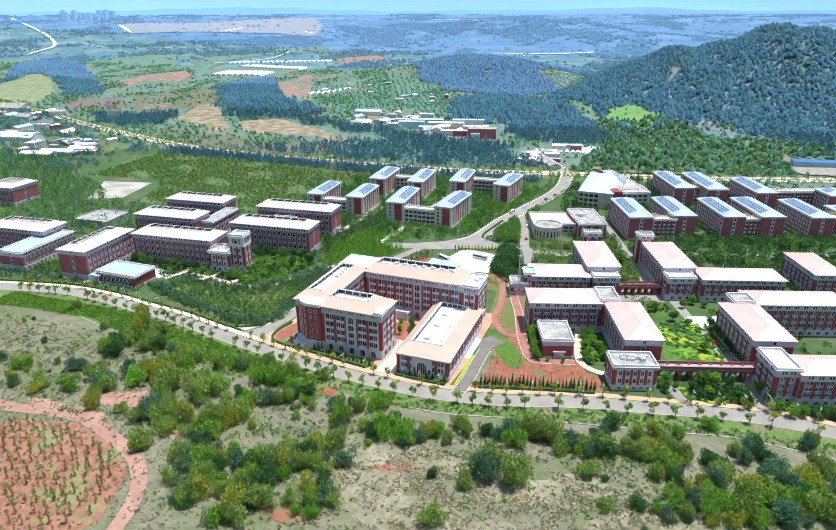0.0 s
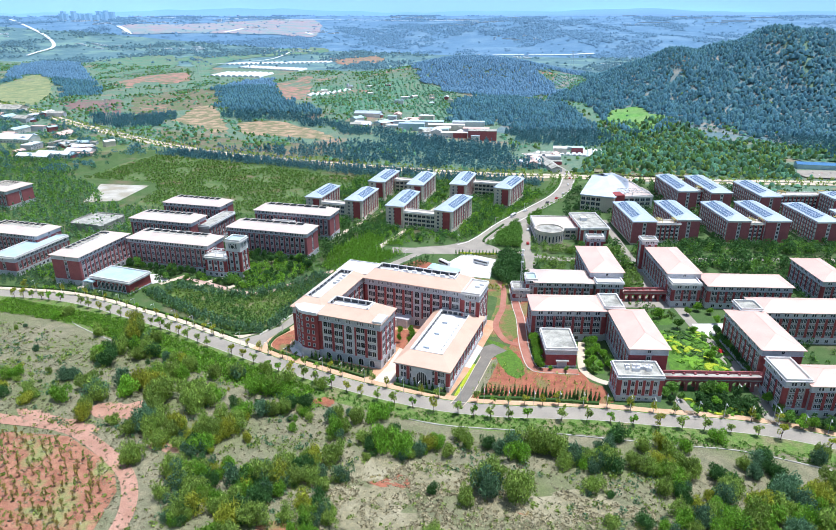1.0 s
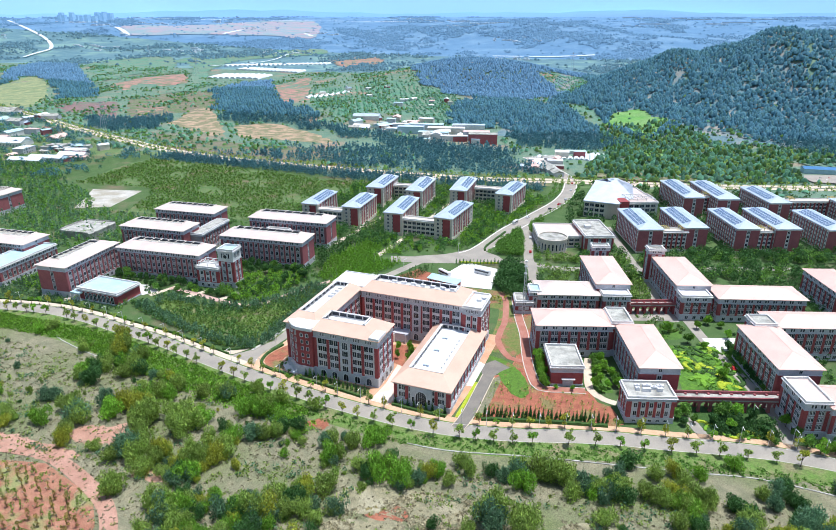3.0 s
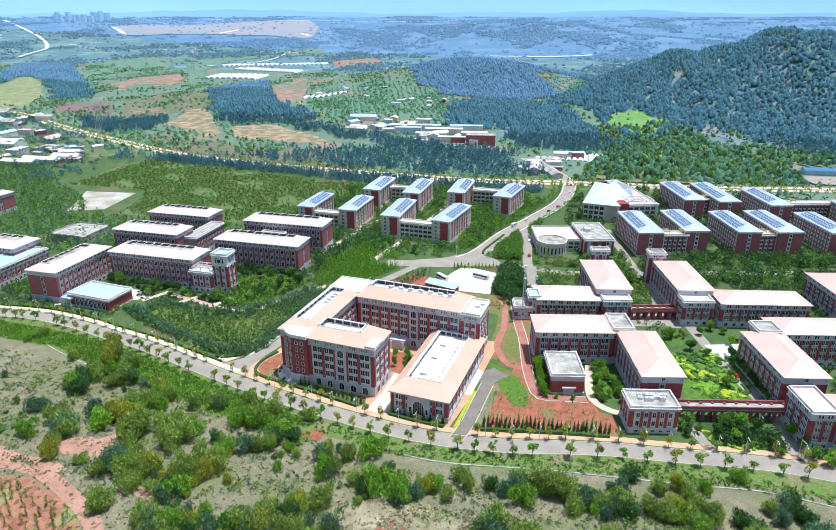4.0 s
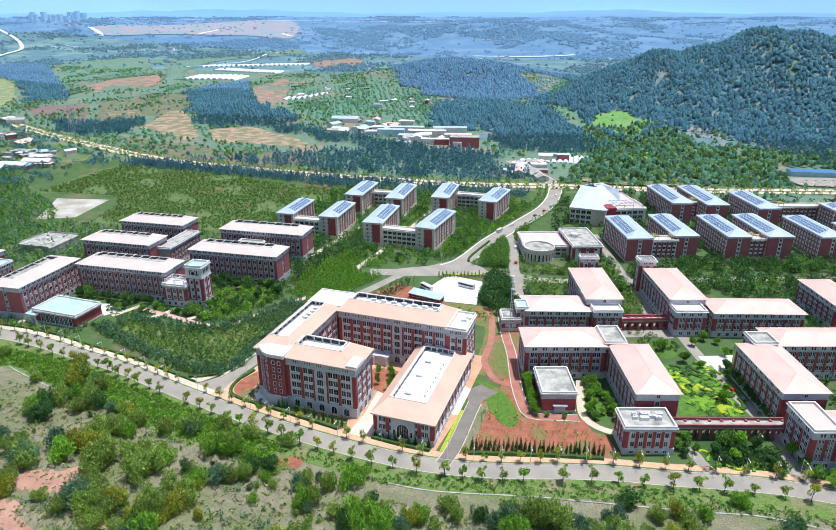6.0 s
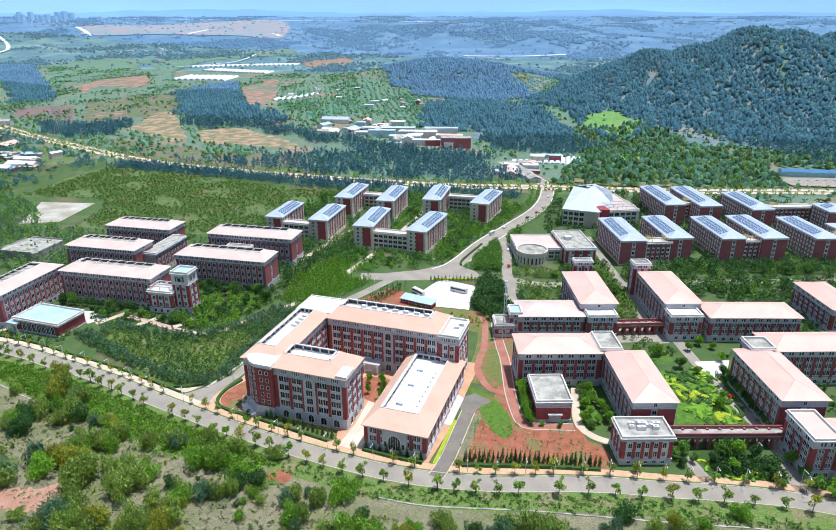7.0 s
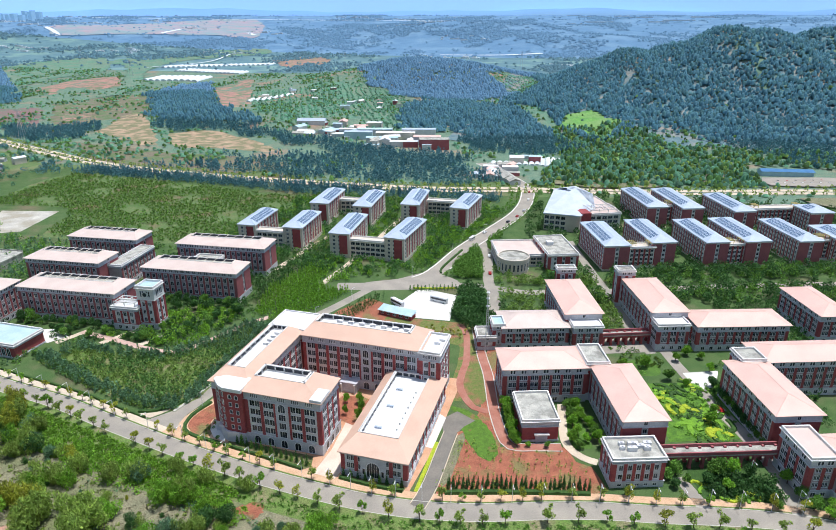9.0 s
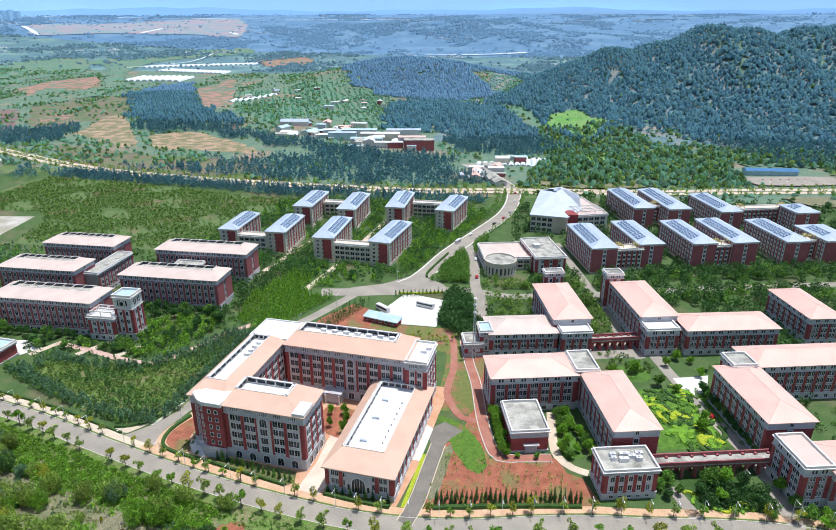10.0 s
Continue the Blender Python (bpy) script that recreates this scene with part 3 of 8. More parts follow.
b = thing("assembly_hall", -89.5, 228.4, 0, -1.5, "low red brick hall with peach roof and white sunken terrace", "building")
LOW = Style(base=2.6, band=1.0, storey=3.4, bay=4.6, base_win="none", band_win="", win=1.8, winh=2.2, double=True, pier=1.4)
r = block(b, 0, 0, 24.2, 54.7, 10.3, LOW, "se", "ring", rise=2.2, inset=4.4, well=(0.75, 1.35, 2.0, 0.55))
well_posts(b, r, 10.35, 12.4, (("w", 13), ("n", 5)))
s = Shape()
s.box(7.4, 16.8, -0.55, 0.0, 0, 9.25)
s.box(7.0, 17.2, -0.7, 0.0, 9.25, 9.6)
portal = part("stone_portal", s, M["stone"], b)
part("great_window", window_mesh(4.6, 6.2, True, 4), None, portal, "arched window in a stone portal", m=pose(12.1, -0.57, 1.6))
for x in (8.6, 15.6):
    part("window", window_mesh(0.9, 2.4, False, 0), None, portal, m=pose(x, -0.57, 2.4))
for y in (15, 29, 41):
    s = Shape()
    for i in range(4):
        s.box(7.2 + 0.7 * i, 7.7 + 0.7 * i, y, y + 0.9, 10.4, 11.1)
    part("roof_unit", s, M["slate"], b)
for i in range(8):
    s = Shape()
    s.prism([(15.5 + 0.3 * math.cos(t * 1.0472), 16 + 3.6 * i + 0.3 * math.sin(t * 1.0472)) for t in range(6)], 10.3, 11.2)
    part("roof_vent", s, M["frame"], b)

# classroom wings with terracotta hip roofs
HALL = Style(base=3.6, band=3.2, storey=3.2, bay=4.3, pier=1.25, win=1.6, winh=2.0, wall="dull_spandrel", double=True, base_win="", band_win="pairs")
ENDED = Style(base=3.6, band=3.2, storey=3.2, bay=4.3, pier=1.25, win=1.6, winh=2.0, wall="dull_spandrel", double=True, base_win="", band_win="pairs", end_brick="s")
b = thing("classroom_building", -40.0, 286.1, 0, 17, "red brick classroom building with pale terracotta hip roofs", "building", "classroom buildings")
block(b, 0, 0, 34.8, 17.1, 16.5, HALL, "sw", "hip")
block(b, 34.8, 1.0, 9, 15, 17.6, HALL, "s", "flat")
b = thing("classroom_building", 6.1, 261.8, 0, 17, "red brick classroom wing with pale terracotta hip roof", "building", "classroom buildings")
block(b, 0, 0, 16.1, 37.9, 16.5, ENDED, "sw", "hip")
b = thing("annex", 2.5, 244.7, 0, 17, "three-storey red brick annex with grey flat roof", "building")
block(b, 0, 0, 18.2, 11.5, 11.6, Style(base=2.8, band=1.4, storey=3.3, bay=3.0, pier=1.1, win=1.3, base_win="", band_win=""), "sw", "flat")
b = thing("lecture_hall", -29.5, 262.4, 0, 17, "windowless red brick hall with grey weathered flat roof", "building")
block(b, 0, 0, 13.6, 19.1, 9.2, Style(base=1.0, band=2.6, storey=5.0, bay=30, pier=0.1, win=0.3, base_win="", band_win=""), "", "flat")
b = thing("classroom_building", 59.5, 278.1, 0, 17, "red brick classroom wing with pink terracotta hip roof", "building", "classroom buildings")
block(b, 0, 0, 17.1, 38, 17, ENDED, "sw", "hip")
b = thing("classroom_building", 64.2, 318.1, 0, 17, "long red brick classroom wing with pink terracotta hip roof", "building", "classroom buildings")
block(b, 0, 0, 46, 16, 17, HALL, "sw", "hip")
b = thing("classroom_building", 64.9, 255.5, 0, 17, "red brick block with pale flat roof and grey upper storey", "building", "classroom buildings")
block(b, 0, 0, 9.5, 17, 16, HALL, "sw", "flat", floor=M["cream"])
block(b, 9.5, -1.5, 40, 15, 15, HALL, "s", "hip")
b = thing("classroom_building", -46.2, 331.2, 0, 16, "lower red brick classroom wing with cream hip roof", "building", "classroom buildings")
block(b, 0, 0, 32, 18, 12, HALL, "sw", "hip", material=M["cream"])
b = thing("classroom_building", -17.4, 344.9, 0, 17, "red brick classroom wing with cream and pink hip roof", "building", "classroom buildings")
block(b, 0, 0, 17.7, 41.4, 16.5, ENDED, "sw", "hip")
block(b, 2, -8, 14, 8, 13, HALL, "sw", "flat", floor=M["white"])
b = thing("classroom_building", 23.3, 357.2, 0, 17, "red brick classroom wing with pale pink hip roof", "building", "classroom buildings")
block(b, 0, 0, 17.7, 41.3, 16.5, ENDED, "sw", "hip")
block(b, 0, -9, 15, 9, 13.5, HALL, "sw", "flat", floor=M["white"])
b = thing("classroom_building", 44.2, 352.9, 0, 16, "long red brick classroom wing with pink hip roof", "building", "classroom buildings")
block(b, 0, 0, 44, 17, 13.5, HALL, "sw", "hip")
b = thing("classroom_building", 103, 376, 0, 17, "red brick classroom wing with pink hip roof beside a court", "building", "classroom buildings")
block(b, 0, 0, 16, 34, 15, HALL, "sw", "hip")

# teaching halls with long terrace roofs
LEFT = Style(far=True, pier_mat="dusk_brick", wall="dull_spandrel", base=3.6, band=2.8, storey=3.9, bay=3.5, pier=1.0, win=1.7, winh=2.3, base_win="", band_win="pairs", end_brick="e")
LEFTS = Style(far=True, pier_mat="dusk_brick", wall="dull_spandrel", base=3.6, band=2.8, storey=3.9, bay=3.5, pier=1.0, win=1.7, winh=2.3, base_win="", band_win="pairs", end_brick="s")
ROOFL = dict(material=M["cream"], floor=M["concrete"], rise=1.4, inset=4.5, well=(1.0, 1.6, 2.3, 0.3), beams=8)
b = thing("teaching_building", -300.6, 303.0, 0, 4, "long red brick teaching building with cream terrace roof", "building", "teaching buildings")
block(b, 0, 0, 57, 18, 18.5, LEFT, "se", "ring", **ROOFL)
b = thing("teaching_building", -321.9, 264.5, 0, 4, "red brick teaching wing with cream roof and roof terrace", "building", "teaching buildings")
block(b, 0, 0, 19.2, 44, 18.5, LEFTS, "se", "ring", **{**ROOFL, "well": (0.5, 2.2, 1.6, 1.0)})
b = thing("teaching_building", -330, 338, 0, 4, "red brick teaching building with cream terrace roof", "building", "teaching buildings")
block(b, 0, 0, 48, 18, 18.5, LEFT, "se", "ring", **ROOFL)
b = thing("teaching_building", -335, 378, 0, 4, "red brick teaching building with cream terrace roof at a field", "building", "teaching buildings")
block(b, 0, 0, 48, 17.5, 18.5, LEFT, "se", "ring", **ROOFL)
b = thing("teaching_building", -253.6, 342.6, 0, 4, "red brick teaching building with cream roof and pergola", "building", "teaching buildings")
block(b, 0, 0, 57, 17.5, 18.5, LEFT, "se", "ring", **ROOFL)
b = thing("teaching_building", -258.2, 382.7, 0, 4, "red brick teaching building with cream roof before fields", "building", "teaching buildings")
block(b, 0, 0, 58, 17.5, 18.5, LEFT, "se", "ring", **ROOFL)
b = thing("entrance_hall", -296.4, 265.8, 0, -1, "single-storey red brick hall with arched windows and pale blue roof", "building")
block(b, 0, 0, 28.5, 17, 7.0, Style(base=0.8, band=1.2, wall="brick", base_win="", band_win=""), "", "flat", floor=M["bluewhite"])
for k in range(7):
    part("window", window_mesh(1.9, 4.2, True, 1), None, b, "arched window in a pale surround", m=pose(6.2 + 3.1 * k, -0.14, 1.0))
q = Shape()
q.box(-3.2, 3.6, -2.6, 5.0, 4.4, 5.3)
q.box(-2.9, 3.3, -2.3, 4.7, 0, 0.3)
porch = part("porch", q, M["bluewhite"], b)
for x, y in ((-2.6, -2.0), (0.2, -2.0), (3.0, -2.0), (-2.6, 1.6)):
    q = Shape()
    q.prism([(x + 0.32 * math.cos(t * 0.7854), y + 0.32 * math.sin(t * 0.7854)) for t in range(8)], 0.3, 4.4)
    part("column", q, M["pale"], porch)
FOOT.append((b.matrix_basis.inverted(), -3.5, -3, 32, 20))
b = thing("teaching_building", -370, 262.9, 0, 4, "red brick teaching wing with pale blue flat roof", "building", "teaching buildings")
block(b, 0, 0, 17.5, 43.3, 12, LEFTS, "se", "flat", floor=M["bluewhite"])
b = thing("teaching_building", -412, 288, 0, 4, "red brick teaching building with peach roof and terrace", "building", "teaching buildings")
block(b, 0, 0, 48, 20, 16.5, LEFT, "se", "ring", **ROOFL)
b = thing("teaching_building", -515, 367, 0, 4, "red brick teaching building beside young woods", "building", "teaching buildings")
block(b, 0, 0, 30, 26, 16, LEFT, "se", "ring", **ROOFL)

# dormitories with blue-grey hip roofs
DORM = Style(far=True, pier_mat="beige", base=2.4, band=1.0, storey=3.0, bay=3.4, pier=0.9, win=1.45, winh=1.5, wall="beige", base_mat="beige", band_mat="beige", base_win="", band_win="", corner=1.2)
DORMW = Style(far=True, pier_mat="dusk_brick", base=1.2, band=1.2, storey=3.0, bay=3.2, pier=1.0, win=1.35, winh=1.45, wall="pale", base_mat="beige", band_mat="pale", base_win="", band_win="", corner=1.2, end_brick="s")


# one panel: a plate of dark modules in pale frames
PANEL = Shape()
gx, gy = (-2.95, -2.85, -1.2, -0.9, 0.75, 1.05, 2.7, 2.8), (-1.25, -1.15, -0.1, 0.1, 1.15, 1.25)
PANEL.v = [(x, y, 0.2) for y in gy for x in gx] + [(x, y, 0.06) for x, y in ((gx[0], gy[0]), (gx[-1], gy[0]), (gx[-1], gy[-1]), (gx[0], gy[-1]))]
for v in range(5):
    for u in range(7):
        PANEL.f.append((v * 8 + u, v * 8 + u + 1, v * 8 + u + 9, v * 8 + u + 8))
        PANEL.k.append(0 if u % 2 and v % 2 else 1)
PANEL.f += [(48, 49, *range(7, -1, -1)), (49, 50, *range(47, 0, -8)), (50, 51, *range(40, 48)), (51, 48, *range(0, 41, 8)), (48, 51, 50, 49)]
PANEL.k += [1] * 5
PANEL = PANEL.mesh("solar_panel", [M["panel"], M["slate"]])


def solar(b, w, d, h, rise, over, side):
    """Panels in a row on one long slope of a hip roof whose ridge runs along y."""
    run = w / 2 + over
    slope = math.atan2(rise, run)
    n = max(2, int((d - 0.7 * w) / 2.9))
    for sgn in (side,):
        for i in range(n):
            u = run * 0.5
            part("solar_panel", PANEL, None, b, m=pose(w / 2 + sgn * u, d / 2 + (i - (n - 1) / 2) * 2.9, h + rise * (1 - u / run)) @ pose(0, 0, 0, 0, sgn * math.degrees(slope)))


def dorm(x, y, ang, w, d, h, st, label, sides):
    b = thing("dormitory", x, y, 0, ang, label, "building", "dormitories")
    block(b, 0, 0, w, d, h, st, sides, "hip", rise=3.2, over=0.8, material=M["slate"])
    return b


SD = [(-243, 431, 12.5, 38, 3), (-210, 433, 13.5, 38, 3), (-216, 493, 14, 42, 3), (-181, 493, 13.5, 44, 3), (-174.5, 429, 13.5, 44, 3), (-136.5, 430, 13.5, 44, -5), (-147, 506, 13.5, 43, 3), (-109, 507, 13.5, 40, -6)]
for x, y, w, d, ang in SD:
    b = dorm(x, y, ang, w, d, 17, DORM, "beige and red brick dormitory with blue-grey solar roof", "se")
    q = Shape()
    q.box(w * 0.5, w * 0.9, -0.32, 0.0, 2.5, 15.6)
    part("brick_panel", q, M["brick"], b)
    for k in range(7):
        q = Shape()
        q.box(w - 0.02, w + 0.3, 4.5 + 5 * k, 6.1 + 5 * k, 2.5, 15.8)
        part("brick_strip", q, M["dusk_brick"], b)
    solar(b, w, d, 17, 3.2, 0.8, 1)
LINK = Style(far=True, base=2.0, band=0.8, storey=3.0, bay=3.6, pier=0.5, win=2.7, winh=1.9, wall="beige", base_mat="beige", band_mat="beige", pier_mat="beige", base_win="", band_win="", corner=0.4)
for x, y, w, ang in ((-230.5, 433, 20, 2), (-161, 431, 25, 0), (-202, 520, 20, 3), (-133, 534, 25, 2)):
    b = thing("dormitory_link", x, y, 0, ang, "beige balcony link between two dormitories", "building", "dormitory links")
    block(b, 0, 0, w, 7, 12.5, LINK, "s", "flat", floor=M["beige"])
RD = [(2.4, 447.4, 16, 48), (31.7, 461.3, 15.5, 47), (64.9, 470, 15, 47), (90, 478, 16, 49), (123, 487, 15, 46), (35.2, 543, 15, 54), (60, 546, 16, 56), (96, 547, 15.5, 48), (148.5, 556, 17, 21), (148, 494, 20, 32)]
for x, y, w, d in RD:
    b = dorm(x, y, 19, w, d, 17, DORMW, "red brick dormitory with blue-grey roof and solar panels", "sw")
    solar(b, w, d, 17, 3.2, 0.8, -1)
RLINK = Style(far=True, base=2.0, band=0.8, storey=3.0, bay=3.4, pier=1.2, win=2.0, winh=1.7, wall="pale", base_mat="pale", band_mat="beige", base_win="", band_win="", corner=0.4)
for x, y, w, d in ((17.5, 455.5, 17, 8), (78.5, 476.5, 14, 8), (50, 560, 11, 8), (112, 566, 38, 8), (137, 500, 12, 8)):
    b = thing("dormitory_link", x, y, 0, 19, "pale balcony block between two red dormitories", "building", "dormitory links")
    block(b, 0, 0, w, d, 14, RLINK, "s", "flat", floor=M["beige"])
    for u in (2.5, w - 2.5):
        s = Shape()
        for k in range(4):
            s.box(u - 2 + 1.2 * k, u - 1.7 + 1.2 * k, 0.5, 6.5, 16.7, 17.1)
        for q in (0.7, 6.0):
            s.box(u - 2.2, u + 2.2, q, q + 0.3, 16.4, 16.8)
            for p in (u - 2, u + 1.7):
                s.box(p, p + 0.3, q, q + 0.3, 14, 16.5)
        part("roof_pergola", s, M["yellow_frame"], b, "yellow roof pergola")


# ---- distance ----
def far_height(x, y):
    r = np.hypot(x, y)
    z = 138 * smooth((r - 2300) / 2500)
    z = z + 60 * bump_at(x, y, -620, 3300, 620, 300, 12) + 45 * bump_at(x, y, -60, 2900, 420, 240) + 25 * bump_at(x, y, -2300, 2700, 500, 260)
    k = smooth((y - 1700) / 250)
    return height(x, y) * (1 - k) + z * k - 0.3


M["tan_earth"] = mat("tan_eroded_earth", (0.46, 0.34, 0.23), (0.36, 0.25, 0.17), 12, 0.95, 0.25, 0.3, c=(0.20, 0.20, 0.11), csize=14, cut=(0.42, 0.56))
M["scrub_brown"] = mat("brown_scrub", (0.22, 0.19, 0.13), (0.17, 0.15, 0.11), 12, 0.95, 0.3, 0.4, c=(0.12, 0.18, 0.08), csize=22, cut=(0.45, 0.6))
M["hill_soil"] = mat("red_hillside_soil", (0.44, 0.24, 0.19), (0.33, 0.19, 0.16), 14, 0.95, 0.25, 0.3, c=(0.17, 0.20, 0.12), csize=20, cut=(0.45, 0.58))
M["maroon_soil"] = mat("dark_red_ploughed_soil", (0.25, 0.15, 0.15), (0.21, 0.14, 0.13), 10, 0.95, 0.25, 0.3, c=(0.13, 0.19, 0.12), csize=24, cut=(0.5, 0.64))
M["yellow_field"] = mat("yellow_terraced_grass", (0.33, 0.34, 0.17), (0.25, 0.28, 0.14), 8, 0.95, 0.25, 0.3, c=(0.18, 0.24, 0.12), csize=18)
M["valley_field"] = mat("bright_valley_grass", (0.16, 0.36, 0.08), (0.12, 0.28, 0.08), 10, 0.95, 0.3, 0.3, c=(0.20, 0.34, 0.12), csize=25)
# Fields and pine slope beyond: base colour shifted towards haze blue.
M["far_field"] = mat("green_hill_fields", (0.125, 0.27, 0.17), (0.095, 0.21, 0.155), 14, 0.95, 0.3, 0.3, c=(0.17, 0.235, 0.165), csize=45)
M["hill_floor"] = mat("hazed_pine_slope", (0.15, 0.235, 0.25), (0.11, 0.19, 0.22), 14, 0.95, 0.3, 0.3, c=(0.28, 0.275, 0.245), csize=34, cut=(0.5, 0.64))
# Far land, woods and mountains: haze painted as blue colour and glow.
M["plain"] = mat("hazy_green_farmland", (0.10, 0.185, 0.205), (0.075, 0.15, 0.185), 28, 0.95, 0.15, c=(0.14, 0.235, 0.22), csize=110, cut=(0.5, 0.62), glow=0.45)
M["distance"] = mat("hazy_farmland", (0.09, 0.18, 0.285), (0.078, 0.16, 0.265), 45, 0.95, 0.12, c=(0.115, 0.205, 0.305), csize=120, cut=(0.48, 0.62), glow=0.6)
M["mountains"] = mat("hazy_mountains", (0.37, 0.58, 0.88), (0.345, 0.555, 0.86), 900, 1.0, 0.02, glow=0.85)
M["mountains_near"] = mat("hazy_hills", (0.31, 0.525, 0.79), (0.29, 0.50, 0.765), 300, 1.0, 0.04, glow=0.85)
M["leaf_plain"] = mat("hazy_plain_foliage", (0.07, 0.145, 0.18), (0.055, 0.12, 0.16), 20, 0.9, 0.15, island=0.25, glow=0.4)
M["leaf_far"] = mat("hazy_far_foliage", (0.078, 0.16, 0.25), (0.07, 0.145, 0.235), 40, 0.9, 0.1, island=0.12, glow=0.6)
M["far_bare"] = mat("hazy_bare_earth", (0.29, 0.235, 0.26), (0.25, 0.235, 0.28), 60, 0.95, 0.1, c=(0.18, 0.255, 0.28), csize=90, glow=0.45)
M["far_white"] = mat("pale_greenhouse_film", (0.74, 0.78, 0.8), (0.62, 0.68, 0.72), 20, 0.6, 0.08)
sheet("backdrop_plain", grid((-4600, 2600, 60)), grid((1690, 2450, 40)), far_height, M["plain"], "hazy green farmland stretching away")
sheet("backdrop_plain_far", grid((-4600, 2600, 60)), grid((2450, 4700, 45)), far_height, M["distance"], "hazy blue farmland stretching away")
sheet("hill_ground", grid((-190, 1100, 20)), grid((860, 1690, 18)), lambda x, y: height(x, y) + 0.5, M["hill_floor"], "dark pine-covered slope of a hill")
# Upright glowing walls stand for haze and hazy hills at the horizon.
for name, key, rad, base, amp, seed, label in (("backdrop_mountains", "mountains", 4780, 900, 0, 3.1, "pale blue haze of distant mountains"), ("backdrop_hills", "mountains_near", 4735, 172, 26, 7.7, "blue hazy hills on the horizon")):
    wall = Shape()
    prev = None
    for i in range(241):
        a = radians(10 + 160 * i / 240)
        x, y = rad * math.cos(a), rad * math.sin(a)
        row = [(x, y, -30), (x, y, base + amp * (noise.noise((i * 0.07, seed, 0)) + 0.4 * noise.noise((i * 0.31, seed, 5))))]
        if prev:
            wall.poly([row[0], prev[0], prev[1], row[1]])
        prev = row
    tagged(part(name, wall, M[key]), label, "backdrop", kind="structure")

M["sapling_soil"] = mat("weedy_sapling_soil", (0.09, 0.165, 0.05), (0.14, 0.19, 0.075), 7, 0.95, 0.35, 0.4, c=(0.22, 0.15, 0.10), csize=34, cut=(0.56, 0.68))

# ---- roads and open ground ----
road = curve(ROAD, 4)
patch("campus_ground", [(-560, 222), (-420, 232), (-344, 247), (-250, 254), (-156, 236), (-76, 221), (0, 238), (72, 248), (200, 222), (300, 500), (300, 640), (60, 634), (-70, 610), (-350, 604), (-520, 614), (-640, 560), (-640, 300)], 0.03, M["campus"], "green campus grounds")
strip("road", road, -3.2, 4.5, 0.06, M["asphalt"], "pale worn asphalt campus road")
strip("kerb", road, 4.5, 4.75, 0.18, M["kerb"], "pale stone kerb along the road", 0.2)
strip("kerb", road, -3.45, -3.2, 0.18, M["kerb"], "pale stone kerb along the road", 0.2)
strip("verge", road, 4.75, 5.5, 0.12, M["verge"], "green planted strip beside the road", 0.12)
WEST_END = next(i for i, q in enumerate(road) if q[0] > -170)
strip("pavement", road[WEST_END:], 5.5, 8.7, 0.16, M["apricot"], "apricot brick footpath beside the road", 0.16)
strip("pavement", road[:WEST_END + 1], 5.5, 8.7, 0.16, M["paving"], "pale paved footpath beside the road", 0.16)
strip("verge", road, -13, -3.45, 0.2, M["verge"], "green weedy verge below the road")
patch("verge", [(-420, 226)] + [tuple(q) for q in side_line(curve(ROAD, 18), -12.5) if -420 < q[0] < -118] + [(-118, 200), (-150, 203), (-190, 208), (-228, 215), (-262, 224), (-300, 226), (-340, 222), (-420, 214)], 0.24, M["verge"], "green weedy bank below the road", 6, rag=3, category="verge")
patch("grassland", [(-420, -90)] + [(x, y) for x, y in side_line(curve(ROAD, 18), -12.4) if -425 < x < 198] + [(200, -90)], 0.17, M["drygrass"], "dry grass hillside with bare patches", 6)
M["straw"] = mat("pale_straw_grass", (0.33, 0.30, 0.185), (0.23, 0.215, 0.135), 2.2, 0.95, 0.4, 0.8, c=(0.40, 0.365, 0.25), csize=9, cut=(0.5, 0.66))
for x, y, rx, ry, key in ((-62, 172, 24, 10, "straw"), (-70, 150, 20, 13, "straw"), (-20, 168, 22, 9, "straw"), (-40, 142, 26, 10, "straw"), (-70, 166, 10, 4, "soil"), (0, 176, 16, 6, "straw"), (16, 160, 16, 8, "straw"),
                          (-185, 166, 15, 5, "track"), (-178, 173, 6, 3, "track"), (-150, 154, 8, 3, "track"), (-200, 152, 20, 4, "track"), (-128, 205, 3, 2, "soil"), (-88, 131, 9, 4, "soil"), (-22, 165, 3, 1, "soil"), (-112, 204, 5, 3, "soil"), (-45, 138, 14, 1.2, "soil")):
    rnd = random.Random(int(x * 7 + y))
    pts = []
    for i in range(14):
        a = 2 * math.pi * i / 14
        k = rnd.uniform(0.65, 1.15)
        pts.append((x + rx * k * math.cos(a), y + ry * k * math.sin(a)))
    patch("soil" if key != "straw" else "straw_grass", pts, 0.3, M[key], "pale dry straw grass on the hillside" if key == "straw" else "bare red earth patch in the grass", 5, round_=1.2, rag=4.5 if key == "straw" else 2.2)
M["straw_reed"] = mat("bleached_dry_grass", (0.52, 0.47, 0.32), (0.40, 0.36, 0.23), 3.0, 0.95, 0.3, island=0.3, leaf=0.3)
M["orchard_soil"] = mat("pinkish_tilled_soil", (0.40, 0.20, 0.13), (0.29, 0.125, 0.08), 4.0, 0.95, 0.35, 0.6, c=(0.26, 0.27, 0.11), csize=10, cut=(0.52, 0.66))
track = curve([(-260, 145), (-225, 146), (-205, 149), (-190, 150), (-170, 144.5), (-153, 137), (-141.5, 126), (-136, 112), (-134, 92), (-136, 70)], 3)
strip("dirt_track", track, -2.6, 2.6, 0.34, M["track"], "pink dirt track through the scrub")
